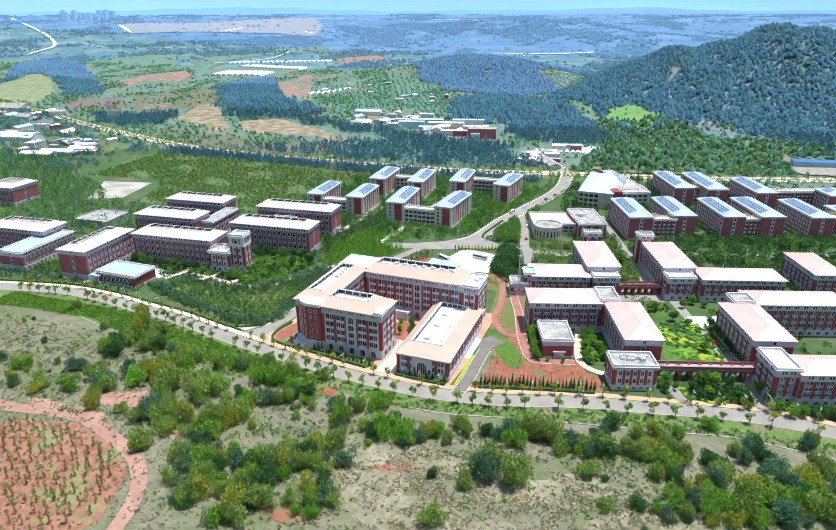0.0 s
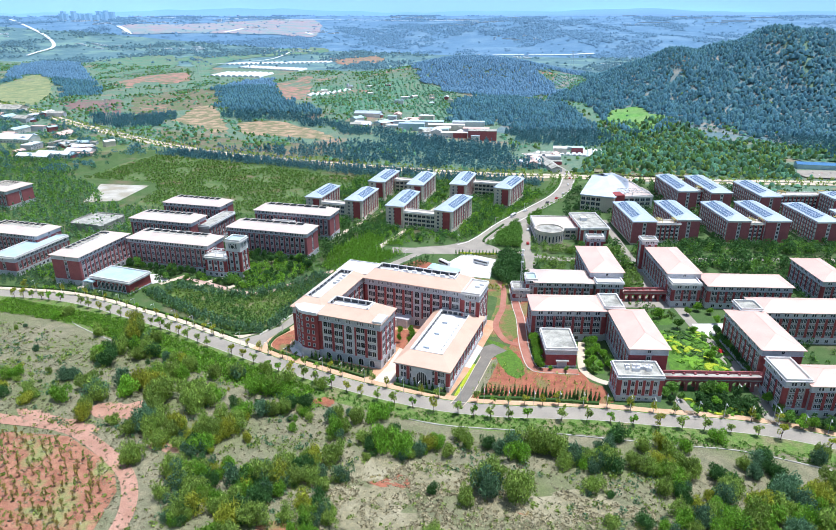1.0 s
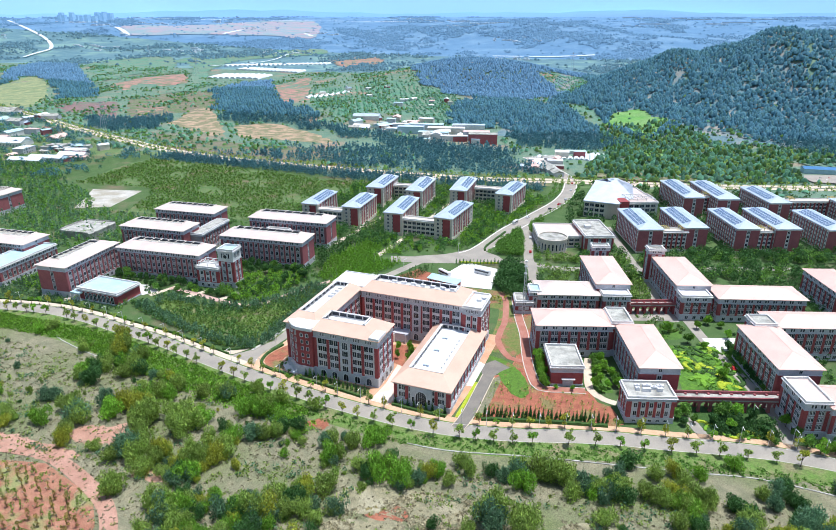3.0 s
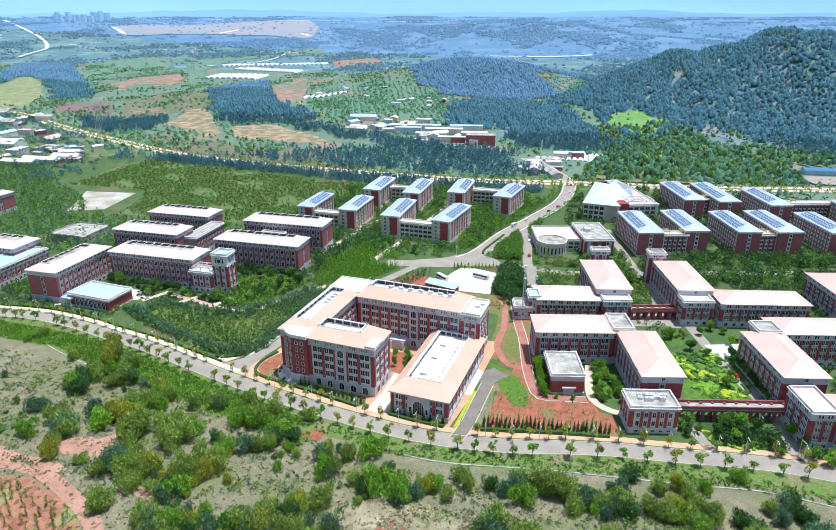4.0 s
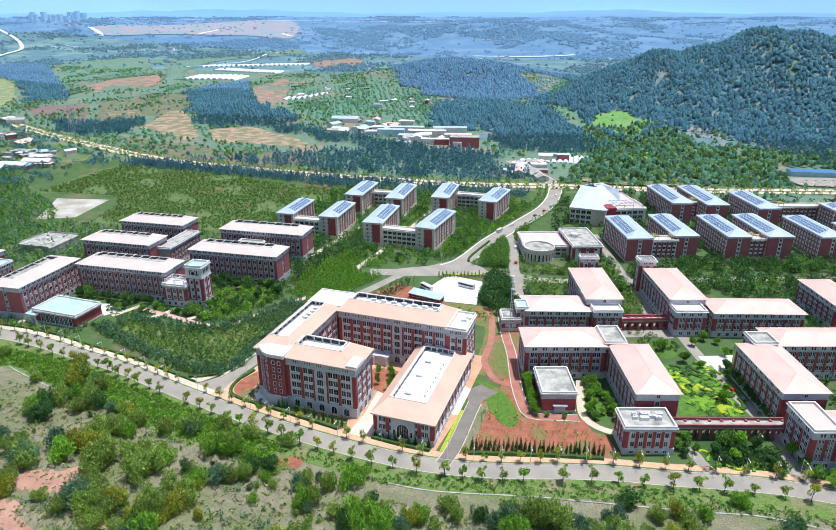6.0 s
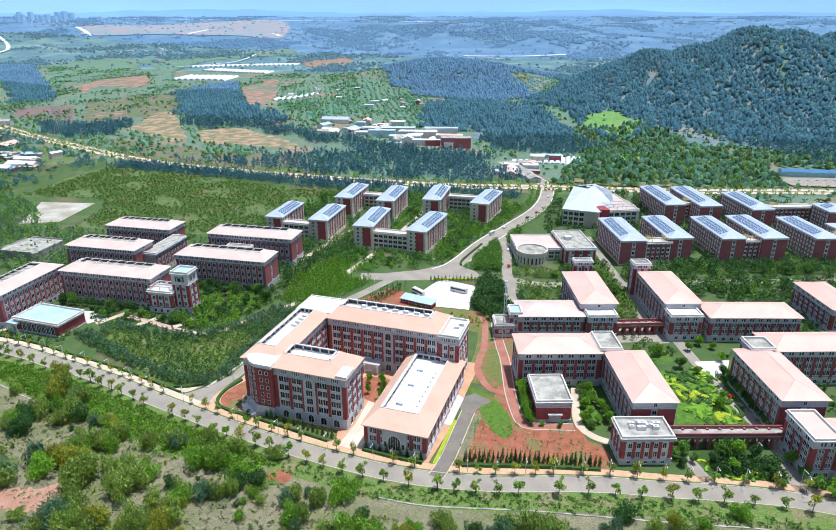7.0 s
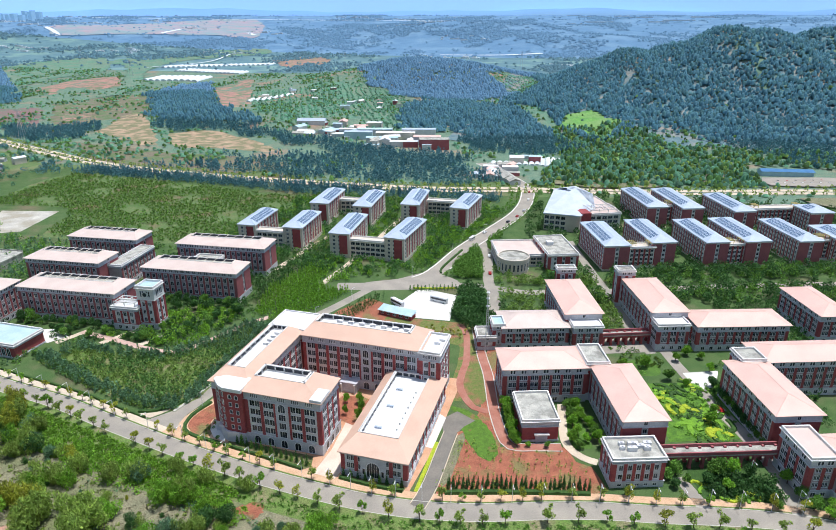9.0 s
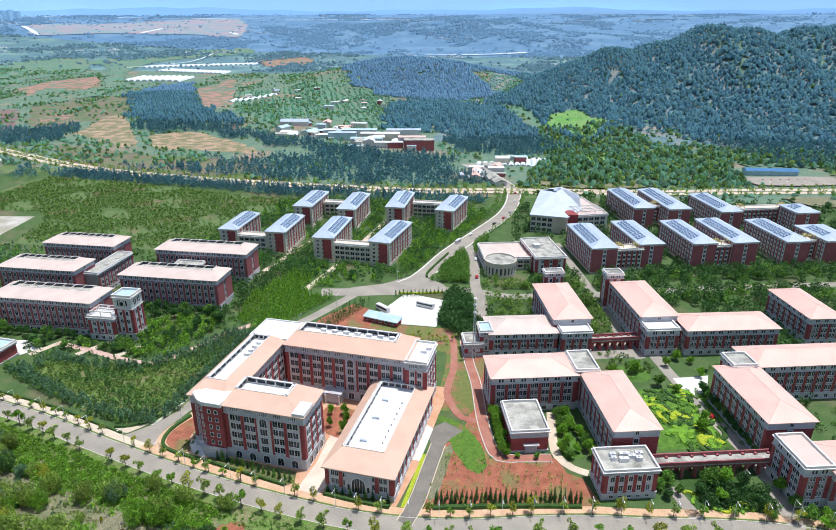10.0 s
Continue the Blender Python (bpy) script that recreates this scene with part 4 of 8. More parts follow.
patch("orchard_soil", [(-225, 130), (-212, 141), (-188, 146.5), (-160, 139), (-149, 129), (-143, 111), (-150, 88), (-180, 85), (-222, 110)], 0.3, M["orchard_soil"], "red tilled soil of a young orchard", 6)

strip("drainage_ditch", curve([(-275, 229), (-266, 224.5), (-250, 220), (-236, 217)], 3), -0.3, 0.3, 0.4, M["concrete"], "weathered concrete drainage channel across the slope", 0.5)
strip("drainage_ditch", curve([(-75, 204), (-58, 205), (-27, 212), (-10, 215), (25, 221), (45, 225), (63, 225), (95, 222)], 3), -0.3, 0.3, 0.4, M["concrete"], "weathered concrete drainage channel across the slope", 0.5)
west = [(-168, 230), (-166.6, 246), (-163.8, 260), (-160.2, 288), (-153, 330), (-142.5, 356), (-131, 386)]
strip("road", curve(west, 5), -3.0, 3.0, 0.07, M["asphalt"], "asphalt side road beside the courtyard building")
strip("pavement", curve(west[2:5], 5), -6.2, -4.2, 0.15, M["paving"], "paved footpath beside the side road", 0.15)
strip("pavement", curve(west[1:5], 5), 3.2, 4.4, 0.15, M["kerb"], "pale kerb strip beside a plantation", 0.15)
avenue = [(-152, 383), (-134, 388), (-117, 396), (-104, 409), (-97.5, 428), (-90, 466), (-76, 512), (-63, 560), (-60, 605), (-66, 645), (-92, 692), (-122, 735)]
av = curve(avenue, 6)
strip("road", av, -5.2, 5.2, 0.08, M["asphalt"], "pale avenue through the campus")
strip("kerb", av[8:], 5.2, 6.2, 0.2, M["white_paving"], "white kerb along the avenue", 0.2)
strip("kerb", av[12:], -6.0, -5.2, 0.2, M["white_paving"], "white kerb along the avenue", 0.2)
patch("road", [(-135, 381), (-100, 392), (-82, 400), (-84, 410), (-104, 418), (-120, 403), (-138, 392)], 0.1, M["asphalt"], "pale road junction", round_=5)
strip("road", curve([(-86, 402), (-66, 405), (-44, 402), (-20, 409)], 5), -3.2, 3.2, 0.07, M["asphalt"], "asphalt campus road")
strip("road", curve([(-82, 486), (-73, 460), (-70, 443), (-65, 413), (-58, 390), (-55, 366)], 5), -3.2, 3.2, 0.09, M["asphalt"], "asphalt campus road past a round building")
strip("road", curve([(-20, 500), (-6, 450), (6, 410), (12, 390), (16, 365), (24, 345)], 5), -2.6, 2.6, 0.07, M["asphalt"], "asphalt lane between dormitories and classrooms")
strip("road", curve([(-30, 405), (10, 417), (60, 436), (110, 452), (170, 470)], 6), -3.2, 3.2, 0.06, M["asphalt"], "asphalt road behind the classrooms")
patch("plaza", [(-98, 392), (-80, 388), (-77, 355), (-112, 353), (-111, 365), (-104, 389)], 0.12, M["white_paving"], "pale concrete parking court")
patch("soil", [(-142, 336), (-112, 338), (-110, 352), (-113, 366), (-128, 372), (-139, 352)], 0.09, M["soil"], "red earth slope beside the parking court")
patch("lawn", [(-112, 336), (-66, 330), (-63, 356), (-77, 354), (-111, 352)], 0.1, M["thin_grass"], "thin grass bank behind the courtyard building")

for k in range(24):
    u = k / 23
    x, y = -131.5 + 51 * u, 340.2 - 8.2 * u
    s = Shape()
    s.poly([(x, y, 0.16), (x + 0.35, y - 0.05, 0.16), (x - 1.0, y + 4.9, 0.16), (x - 1.35, y + 4.95, 0.16)])
    tagged(part("bay_marking", s, M["white_paving"]), "white painted line of a parking bay", "bay marking", "parking bays")

# courts round the front buildings
patch("road", [(-186, 230), (-176.5, 239.5), (-171, 246.5), (-163.6, 246.5), (-161.2, 237), (-156, 228)], 0.09, M["asphalt"], "pale flared road junction")
patch("pavement", [(-159, 268), (-160, 256), (-162.8, 248), (-163.2, 240.5), (-160, 234), (-152, 231.4), (-137, 230.2), (-136, 236), (-146.5, 246), (-146.5, 268)], 0.185, M["apricot"], "apricot paved corner beside the junction", round_=4)
patch("soil", [(-152, 264), (-157.5, 254), (-160, 245.5), (-158.6, 239), (-153, 235.2), (-148, 234.6), (-146.8, 237.5), (-151.2, 243.6), (-151, 250), (-148.5, 262)], 0.23, M["soil"], "red earth bed at the corner", round_=3)
patch("paved_court", [(-148.5, 246), (-149.5, 240), (-145, 235.5), (-139.5, 234), (-140.5, 238), (-146, 243)], 0.26, M["white_paving"], "sunlit pale terrace at the corner")
patch("pavement", [(-176.5, 240.4), (-172.2, 246.8), (-173.6, 248.6), (-180, 242.6), (-187, 241.2), (-186, 239.4)], 0.2, M["paving"], "pale paved corner beside a plantation", round_=3)
patch("paved_court", [(-150, 245), (-139, 231), (-88, 224.6), (-70, 224), (-64, 225), (-61.5, 246), (-60, 292), (-62, 300), (-90, 300), (-128, 296), (-150, 296)], 0.14, M["orange"], "orange brick paving round the courtyard building")
patch("paved_court", [(-99.5, 226), (-91, 225), (-89, 236), (-89, 262), (-99, 262), (-98, 240)], 0.19, M["peach_paving"], "sunlit pale paving between two buildings")
patch("lawn", [(-138.5, 232.4), (-103.5, 227), (-101.5, 229), (-103, 234.5), (-137.5, 236.5)], 0.2, M["bed_earth"], "narrow planted bed before the courtyard building")
patch("lawn", [(-90, 225.6), (-66, 224.4), (-65.5, 227), (-89, 229)], 0.2, M["bed_earth"], "narrow planted bed before the hall")
patch("soil", [(-150, 243), (-146.5, 242), (-146.5, 284), (-151, 284)], 0.2, M["soil"], "red earth bed beside the courtyard building")
patch("soil", [(-104, 258.5), (-91.5, 256.5), (-91.5, 273), (-107, 274)], 0.21, M["soil"], "red earth planting bed in the court", round_=3)
strip("road", curve([(-59.5, 219.5), (-57.8, 230), (-57.2, 250), (-56.8, 268)], 4), -2.5, 2.5, 0.17, M["dark_asphalt"], "narrow asphalt drive beside the hall")
patch("forecourt", [(-62.5, 268.5), (-59.8, 261), (-54.2, 262), (-52.4, 266.2), (-49, 271), (-57, 275.5)], 0.18, M["dark_asphalt"], "grey forecourt beside the hall")
patch("pavement", [(-64.2, 250), (-61.4, 250), (-60.6, 270), (-63.6, 272)], 0.21, M["white_paving"], "sunlit pale apron at the hall door")
for off in (-2.85, 2.6):
    strip("kerb", curve([(-59.5, 219.5), (-57.8, 230), (-57.2, 250), (-56.8, 261)], 4), off, off + 0.3, 0.26, M["paving"], "pale kerb of the hall drive", 0.2)
patch("straw_grass", [(-55, 232), (-52, 233), (-51, 259), (-54, 260)], 0.15, M["drygrass"], "dry grass strip on red soil", rag=1.0, round_=3)
patch("bed", [(-59, 302), (-51, 304), (-46.8, 287), (-50.4, 282), (-56.5, 285)], 0.17, M["thin_grass"], "dry planted bed between brick paths", round_=3)
strip("lawn", curve([(-61.8, 226), (-61.2, 240), (-60.6, 254)], 4), -0.7, 0.7, 0.24, M["yellowgreen"], "yellow-green hedge strip beside the hall", 0.2)
patch("red_field", [(-55, 222.5), (-54.4, 262), (-50, 266), (-48, 280), (-54, 311), (-52, 340), (-46, 340), (-42, 300), (-37, 257), (-13, 263), (-9, 255.5), (-3.5, 254), (2, 243), (-4, 239), (-30, 231)], 0.1, M["soil"], "bare red soil plot with young trees")
patch("soil", [(-64.5, 284), (-57, 283), (-60.5, 300), (-57, 318), (-66, 340), (-82, 352), (-68, 332), (-64.5, 315)], 0.12, M["thin_grass"], "red soil with thin grass beside the courtyard building", rag=1.5, round_=4)
patch("soil", [(-62, 300), (-48.5, 307), (-55, 326), (-63, 346), (-74, 352), (-80, 350), (-66, 332), (-63.5, 312)], 0.13, M["thin_grass"], "red soil with thin grass beside a brick path", rag=2, round_=4)
patch("lawn", [(-60.5, 278.9), (-54.1, 277.8), (-46.7, 272.3), (-38.6, 259), (-38, 249.5), (-43.1, 249.3), (-50.8, 259.7), (-55.9, 270.2)], 0.16, M["lush_strip"], "fresh green strip on red soil", round_=2, rag=1.2)
for o0, o1, key_, nm in ((-2.0, 2.0, "redpath", "pavement"), (2.0, 2.4, "kerb", "kerb"), (-2.4, -2.0, "kerb", "kerb")):
    strip(nm, curve([(-62.4, 351.4), (-54.7, 323.3), (-49, 306), (-42.4, 279.4), (-35.6, 261), (-31, 258.6), (-26, 259.8), (-14.5, 262.5)], 3), o0, o1, 0.2 if nm == "pavement" else 0.26, M[key_], "red brick footpath beside the classrooms" if nm == "pavement" else "pale kerb of a brick footpath", 0.2)
strip("pavement", curve([(-71, 352.4), (-65.7, 342), (-61, 317.2), (-60.8, 305.6), (-59.2, 292.9), (-51.1, 280), (-43, 279)], 3), -1.6, 1.6, 0.18, M["redpath"], "winding red footpath", 0.18)
strip("pavement", curve([(-16, 291.4), (-14.6, 274), (-12.5, 264), (-7, 258.6), (-1.5, 257)], 3), -1.7, 1.7, 0.21, M["paving"], "tan footpath beside the lecture hall", 0.2)
patch("lawn", [(-12, 262), (-3, 265), (-12, 296), (-16, 294)], 0.15, M["lawn"], "shrub bed between hall and classrooms")
patch("garden", [(25, 276), (58, 287), (47, 325), (20, 317)], 0.12, M["garden_green"], "formal garden between classroom wings")
patch("lawn", [(14, 322), (26, 326), (24, 338), (12, 334)], 0.14, M["lawn"], "oval lawn before an arched link", round_=3)
strip("road", curve([(30, 350), (36, 332), (45, 308), (55, 284), (60, 268), (62, 250), (64, 243)], 4), -2.8, 2.8, 0.16, M["asphalt"], "grey drive along the garden")
patch("plaza", [(36, 330), (52, 336), (49, 322), (41, 316)], 0.19, M["white_paving"], "sunlit pale forecourt")
strip("road", curve([(26, 256), (30, 248), (33, 241)], 3), -2.2, 2.2, 0.16, M["asphalt"], "grey drive to the arcade")
patch("garden", [(34, 244), (58, 249), (56, 262), (46, 268), (29, 262)], 0.12, M["dark_hedge"], "shrub garden before the arcade")
patch("paved_court", [(-8, 336), (40, 352), (36, 366), (-12, 350)], 0.1, M["asphalt"], "grey court before a link corridor")
patch("soil", [(-258, 266), (-246, 284), (-226, 283), (-199, 286), (-176, 325), (-165, 320), (-165.5, 258), (-171, 247), (-184, 245.5), (-198, 248), (-224, 255)], 0.08, M["verge"], "green weedy soil of a plantation")
M["pale_yard"] = mat("dusty_pale_concrete", (0.56, 0.54, 0.48), (0.46, 0.44, 0.40), 7, 0.9, 0.15, c=(0.36, 0.33, 0.26), csize=16)
patch("plaza", [(-292, 285), (-266, 282), (-261, 290), (-270, 296), (-292, 291)], 0.12, M["white_paving"], "pale paved yard before a teaching building")
patch("field", [(-512, 473), (-517, 585), (-358, 572), (-273, 560), (-240, 545), (-251, 429), (-301, 425), (-350, 412), (-400, 420), (-408, 450), (-430, 480)], 0.06, M["sapling_soil"], "weedy soil of a sapling field", rag=6, round_=10)
patch("pale_court", [(-480, 461), (-432, 471), (-420.5, 420.5), (-446, 407)], 0.15, M["pale_yard"], "pale empty concrete yard in the fields")
strip("pavement", curve([(-258, 296), (-235, 293), (-212, 289), (-196, 292), (-182, 320), (-172, 336)], 4), -1.7, 1.7, 0.18, M["pinkpath"], "pinkish brick path at the edge of the plantation", 0.15)
for q in ([(-262, 283), (-255, 300)], [(-240, 288), (-232, 304)], [(-222, 289), (-214, 302)], [(-306, 258), (-302, 266)]):
    strip("pavement", curve(q, 3), -1.6, 1.6, 0.17, M["paving"], "pale path to a teaching building", 0.15)
for q in ([(-200, 398), (-196, 430), (-190, 480), (-186, 540)], [(-162, 385), (-157, 430), (-153, 500), (-150, 550)]):
    strip("pavement", curve(q, 5), -2.0, 2.0, 0.12, M["paving"], "pale lane between dormitories", 0.1)

# beyond the campus
hw = curve([(-1700, 1120), (-1086, 850), (-973, 812), (-776, 724), (-629, 667), (-534, 634), (-453, 618), (-352, 611), (-261, 611), (-150, 615), (-70, 632), (60, 655), (200, 690), (420, 730)], 14)
strip("road", hw, -8.5, -1.2, 0.4, M["paving"], "pale highway with tree rows")
strip("road", hw, 1.2, 8.5, 0.4, M["paving"], "pale highway with tree rows")
for name, pts, key, label in (
        ("field", [(-1395, 1097), (-1545, 1320), (-1422, 1262), (-1170, 1036), (-1030, 880), (-1130, 881)], "yellow_field", "yellow terraced field"),
        ("soil", [(-1190, 1236), (-1236, 1400), (-1202, 1508), (-1051, 1327), (-1045, 1261), (-1132, 1258), (-1087, 1166)], "hill_soil", "bare red hillside"),
        ("soil", [(-1042, 925), (-981, 953), (-923, 966), (-787, 808), (-853, 837), (-907, 838)], "maroon_soil", "dark red ploughed plots"),
        ("soil", [(-1000, 1079), (-952, 1146), (-855, 1165), (-684, 926), (-725, 897), (-740, 824), (-788, 844)], "scrub_brown", "brown scrubby hillside"),
        ("soil", [(-780, 850), (-840, 930), (-800, 950), (-735, 880), (-745, 840)], "hill_soil", "bare red hillside cut"),
        ("soil", [(-670, 797), (-729, 944), (-662, 896), (-532, 742), (-598, 761)], "tan_earth", "tan eroded mound"),
        ("soil", [(-564, 812), (-509, 835), (-387, 765), (-376, 733), (-437, 736), (-505, 738)], "tan_earth", "tan eroded terraces"),
        ("soil", [(-648, 730), (-497, 704), (-384, 698), (-323, 677), (-355, 630), (-518, 632)], "scrub_brown", "scrubby brown slope above the highway"),
        ("soil", [(-836, 726), (-771, 703), (-754, 682), (-812, 704)], "hill_soil", "red earth bank beside the highway"),
        ("field", [(-964, 1146), (-1045, 1331), (-1425, 1824), (-1569, 1910), (-1573, 2168), (-1357, 2521), (-1217, 2387), (-1363, 2059), (-1236, 1681), (-986, 1322), (-935, 1165)], "far_field", "bright green fields among woods"),
        ("field", [(-1545, 1349), (-1580, 1582), (-1794, 1774), (-1692, 2046), (-1351, 1640), (-1336, 1442), (-1242, 1245), (-1088, 1086), (-1149, 1055)], "far_field", "bright green fields among woods"),
        ("soil", [(-826, 1355), (-825, 1524), (-680, 1266), (-537, 1242), (-611, 1123), (-552, 938)], "hill_soil", "bare red hillside scar"),
        ("soil", [(-1090, 2160), (-1005, 2332), (-870, 2156), (-866, 1861)], "hill_soil", "red terraces on a far hill"),
        ("field", [(-505, 947), (-687, 1264), (-479, 1380), (-345, 993), (-388, 957), (-438, 900)], "far_field", "green orchard plots"),
        ("field", [(-479, 1380), (-343, 1232), (-258, 914), (-301, 868), (-340, 950)], "far_field", "green orchard plots"),
        ("field", [(-237, 1504), (-150, 1560), (-96, 1294), (-130, 1200), (-177, 1377)], "far_field", "green plots in a valley"),
        ("soil", [(-235, 1500), (-190, 1540), (-170, 1460), (-200, 1440)], "hill_soil", "red earth among green plots"),
        ("field", [(-51, 939), (-43, 1010), (-9, 1030), (10, 981), (35, 950), (9, 871), (-20, 902)], "valley_field", "bright green field below the hill"),
        ("field", [(0, 781), (20, 830), (33, 757), (14, 735)], "valley_field", "yellow-green field below the hill"),
        ("field", [(-145, 1146), (-71, 1017), (-45, 919), (-2, 852), (-24, 830), (-86, 982)], "far_field", "green plots below the hill"),
        ("soil", [(-40, 868), (-18, 872), (-8, 835), (-22, 822)], "maroon_soil", "dark red bank below the hill"),
        ("soil", [(97, 716), (111, 742), (125, 731), (121, 706), (99, 700)], "maroon_soil", "red earth cut"),
        ("carpark", [(156, 731), (238, 745), (230, 716), (158, 701)], "asphalt", "car park beside a blue shed"),
        ("field", [(-55, 660), (-30, 690), (10, 700), (60, 690), (50, 668), (0, 655)], "drygrass", "dry field beyond the avenue"),
        ("field", [(170, 660), (260, 680), (280, 650), (190, 635)], "drygrass", "yellow dry field beyond the dormitories")):
    far = max(y for _, y in pts) > 1700
    span = min(max(p[0] for p in pts) - min(p[0] for p in pts), max(p[1] for p in pts) - min(p[1] for p in pts))
    patch(name, pts, 1.6 if far or pts[0][0] > -160 else 0.5, M[key], label, 22, round_=14, rag=min(14, 0.08 * span) if key != "asphalt" else 0, fn=far_height)
patch("backdrop_bare", [(-2480, 2668), (-2330, 3216), (-2006, 3708), (-1531, 2914), (-1761, 2839), (-1942, 2694), (-2263, 2484)], 3.0, M["far_bare"], "hazy pink bare building land", 40, round_=60, rag=40, fn=far_height)
for q, w in (([(-2470, 2640), (-2330, 2540), (-2250, 2470)], 10), ([(-2000, 3000), (-1960, 2860), (-1930, 2740)], 9), ([(-1640, 3010), (-1560, 2930)], 10), ([(-3300, 2750), (-2900, 2500), (-2500, 2250), (-2230, 2020), (-2150, 1830)], 7), ([(-4000, 3100), (-2700, 3450), (-1600, 3800), (-600, 4000)], 7), ([(-1300, 1760), (-1250, 2000), (-1330, 2300)], 4), ([(-560, 2480), (-350, 2500), (-190, 2560)], 9)):
    ln_ = curve(q, 30)
    a_, b_ = side_line(ln_, w), side_line(ln_, -w)
    s_ = Shape()
    for i in range(len(ln_) - 1):
        s_.poly([(*p, float(far_height(*p)) + 4) for p in (a_[i], a_[i + 1], b_[i + 1], b_[i])])
    tagged(part("backdrop_road", s_, M["far_white"]), "pale road on the hazy far plain", "road", kind="structure")

towers = Shape()
tr_ = random.Random(4)
for i in range(26):
    x, y = -3050 + tr_.uniform(-130, 130), 3040 + tr_.uniform(-110, 110)
    z = float(far_height(x, y))
    towers.box(x - 12, x + 12, y - 9, y + 9, z - 3, z + tr_.uniform(20, 48))
# Haze on the towers is a pale blue colour with glow.
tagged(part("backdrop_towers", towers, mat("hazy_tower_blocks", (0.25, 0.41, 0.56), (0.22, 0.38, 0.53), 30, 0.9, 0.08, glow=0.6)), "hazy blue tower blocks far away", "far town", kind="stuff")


# ---- trees ----
rng = np.random.default_rng(11)


def leaves(name, centre, size, material, up=0.5, gen=rng, slim=0.55):
    """One mesh of loose leaf sprays (triangles) at the given places."""
    n = len(centre)
    a = gen.normal(size=(n, 3))
    a[:, 2] += up * (np.sign(gen.random(n) - 0.5) if slim > 0.5 else 1.0)
    a /= np.linalg.norm(a, axis=1)[:, None]
    b = np.cross(a, gen.normal(size=(n, 3)))
    b /= np.linalg.norm(b, axis=1)[:, None] + 1e-9
    s = (size * gen.uniform(0.6, 1.4, n))[:, None]
    v = np.stack([centre - 0.6 * a * s - slim * b * s, centre - 0.6 * a * s + slim * b * s, centre + a * s * (0.8 + 0.11 / slim)], 1).reshape(-1, 3)
    me = bpy.data.meshes.new(name)
    me.vertices.add(3 * n)
    me.loops.add(3 * n)
    me.polygons.add(n)
    me.vertices.foreach_set("co", v.ravel())
    me.loops.foreach_set("vertex_index", np.arange(3 * n))
    me.polygons.foreach_set("loop_start", np.arange(0, 3 * n, 3))
    me.materials.append(material)
    me.update()
    me.validate()
    return me


def in_lobes(lobes, n, gen):
    """Places near the skins of some ellipsoids (x, y, z, radius, half height)."""
    w = np.array([q[3] ** 2 for q in lobes])
    pick = gen.choice(len(lobes), n, p=w / w.sum())
    L = np.array(lobes)[pick]
    d = gen.normal(size=(n, 3))
    d /= np.linalg.norm(d, axis=1)[:, None]
    k = gen.uniform(0.55, 1.08, n)[:, None]
    return L[:, :3] + d * k * np.stack([L[:, 3], L[:, 3], L[:, 4]], 1)


def trunk_shape(h, r, limbs, gen):
    s = Shape()

    def limb(p, q, r0, r1):
        p, q = Vector(p), Vector(q)
        ax = (q - p).normalized()
        u = ax.orthogonal().normalized()
        v = ax.cross(u)
        ring = [(math.cos(t), math.sin(t)) for t in (0, 1.2566, 2.5133, 3.7699, 5.0265)]
        a = [p + (u * c + v * d) * r0 for c, d in ring]
        e = [q + (u * c + v * d) * r1 for c, d in ring]
        for i in range(5):
            j = (i + 1) % 5
            s.poly([a[i], a[j], e[j], e[i]])

    limb((0, 0, -0.3), (0, 0, h * 0.6), r, r * 0.6)
    for x, y, z, *_ in limbs:
        limb((0, 0, h * gen.uniform(0.25, 0.55)), (x * 0.8, y * 0.8, z), r * 0.5, r * 0.15)
    return s


def make_tree(name, kind, seed, key, label, category="tree"):
    """A unit tree about 2 m across; copies are scaled in place."""
    gen = np.random.default_rng(seed)
    t = thing(name, 0, 0, 0, 0, label, category)
    if kind == "shrub":
        lobes = [(gen.uniform(-0.65, 0.65), gen.uniform(-0.65, 0.65), gen.uniform(0.6, 1.25), gen.uniform(0.28, 0.5), gen.uniform(0.4, 0.7)) for _ in range(7)] + [(0, 0, 0.75, 0.6, 0.7)]
        n, size, h, r = 1900, 0.115, 1.2, 0.05
    elif kind == "round":
        lobes = [(gen.uniform(-0.45, 0.45), gen.uniform(-0.45, 0.45), gen.uniform(1.1, 1.9), gen.uniform(0.35, 0.6), gen.uniform(0.35, 0.55)) for _ in range(7)] + [(0, 0, 1.4, 0.65, 0.6)]
        n, size, h, r = 1300, 0.13, 1.7, 0.07
    elif kind == "street":
        lobes = [(gen.uniform(-0.5, 0.5), gen.uniform(-0.5, 0.5), gen.uniform(1.3, 2.7), gen.uniform(0.18, 0.42), gen.uniform(0.22, 0.5)) for _ in range(7)]
        n, size, h, r = 300, 0.15, 2.4, 0.055
    elif kind == "whip":
        lobes = [(gen.uniform(-0.3, 0.3), gen.uniform(-0.3, 0.3), 0.6 + 0.34 * i, gen.uniform(0.16, 0.3), 0.3) for i in range(6)]
        n, size, h, r = 150, 0.13, 2.6, 0.035
    else:  # cone
        lobes = [(0, 0, 0.35 + 0.32 * i, 0.5 * (1 - i / 7.5), 0.3) for i in range(7)]
        n, size, h, r = 300, 0.13, 2.2, 0.05
    part("trunk", trunk_shape(h, r, lobes[:5] if kind != "cone" else [], gen), M["bark"], t)
    part("crown", leaves("crown", in_lobes(lobes, n, gen), size, M[key], 1.5 if kind == "shrub" else 0.8, gen, 0.26 if kind == "shrub" else 0.55), None, t)
    return t


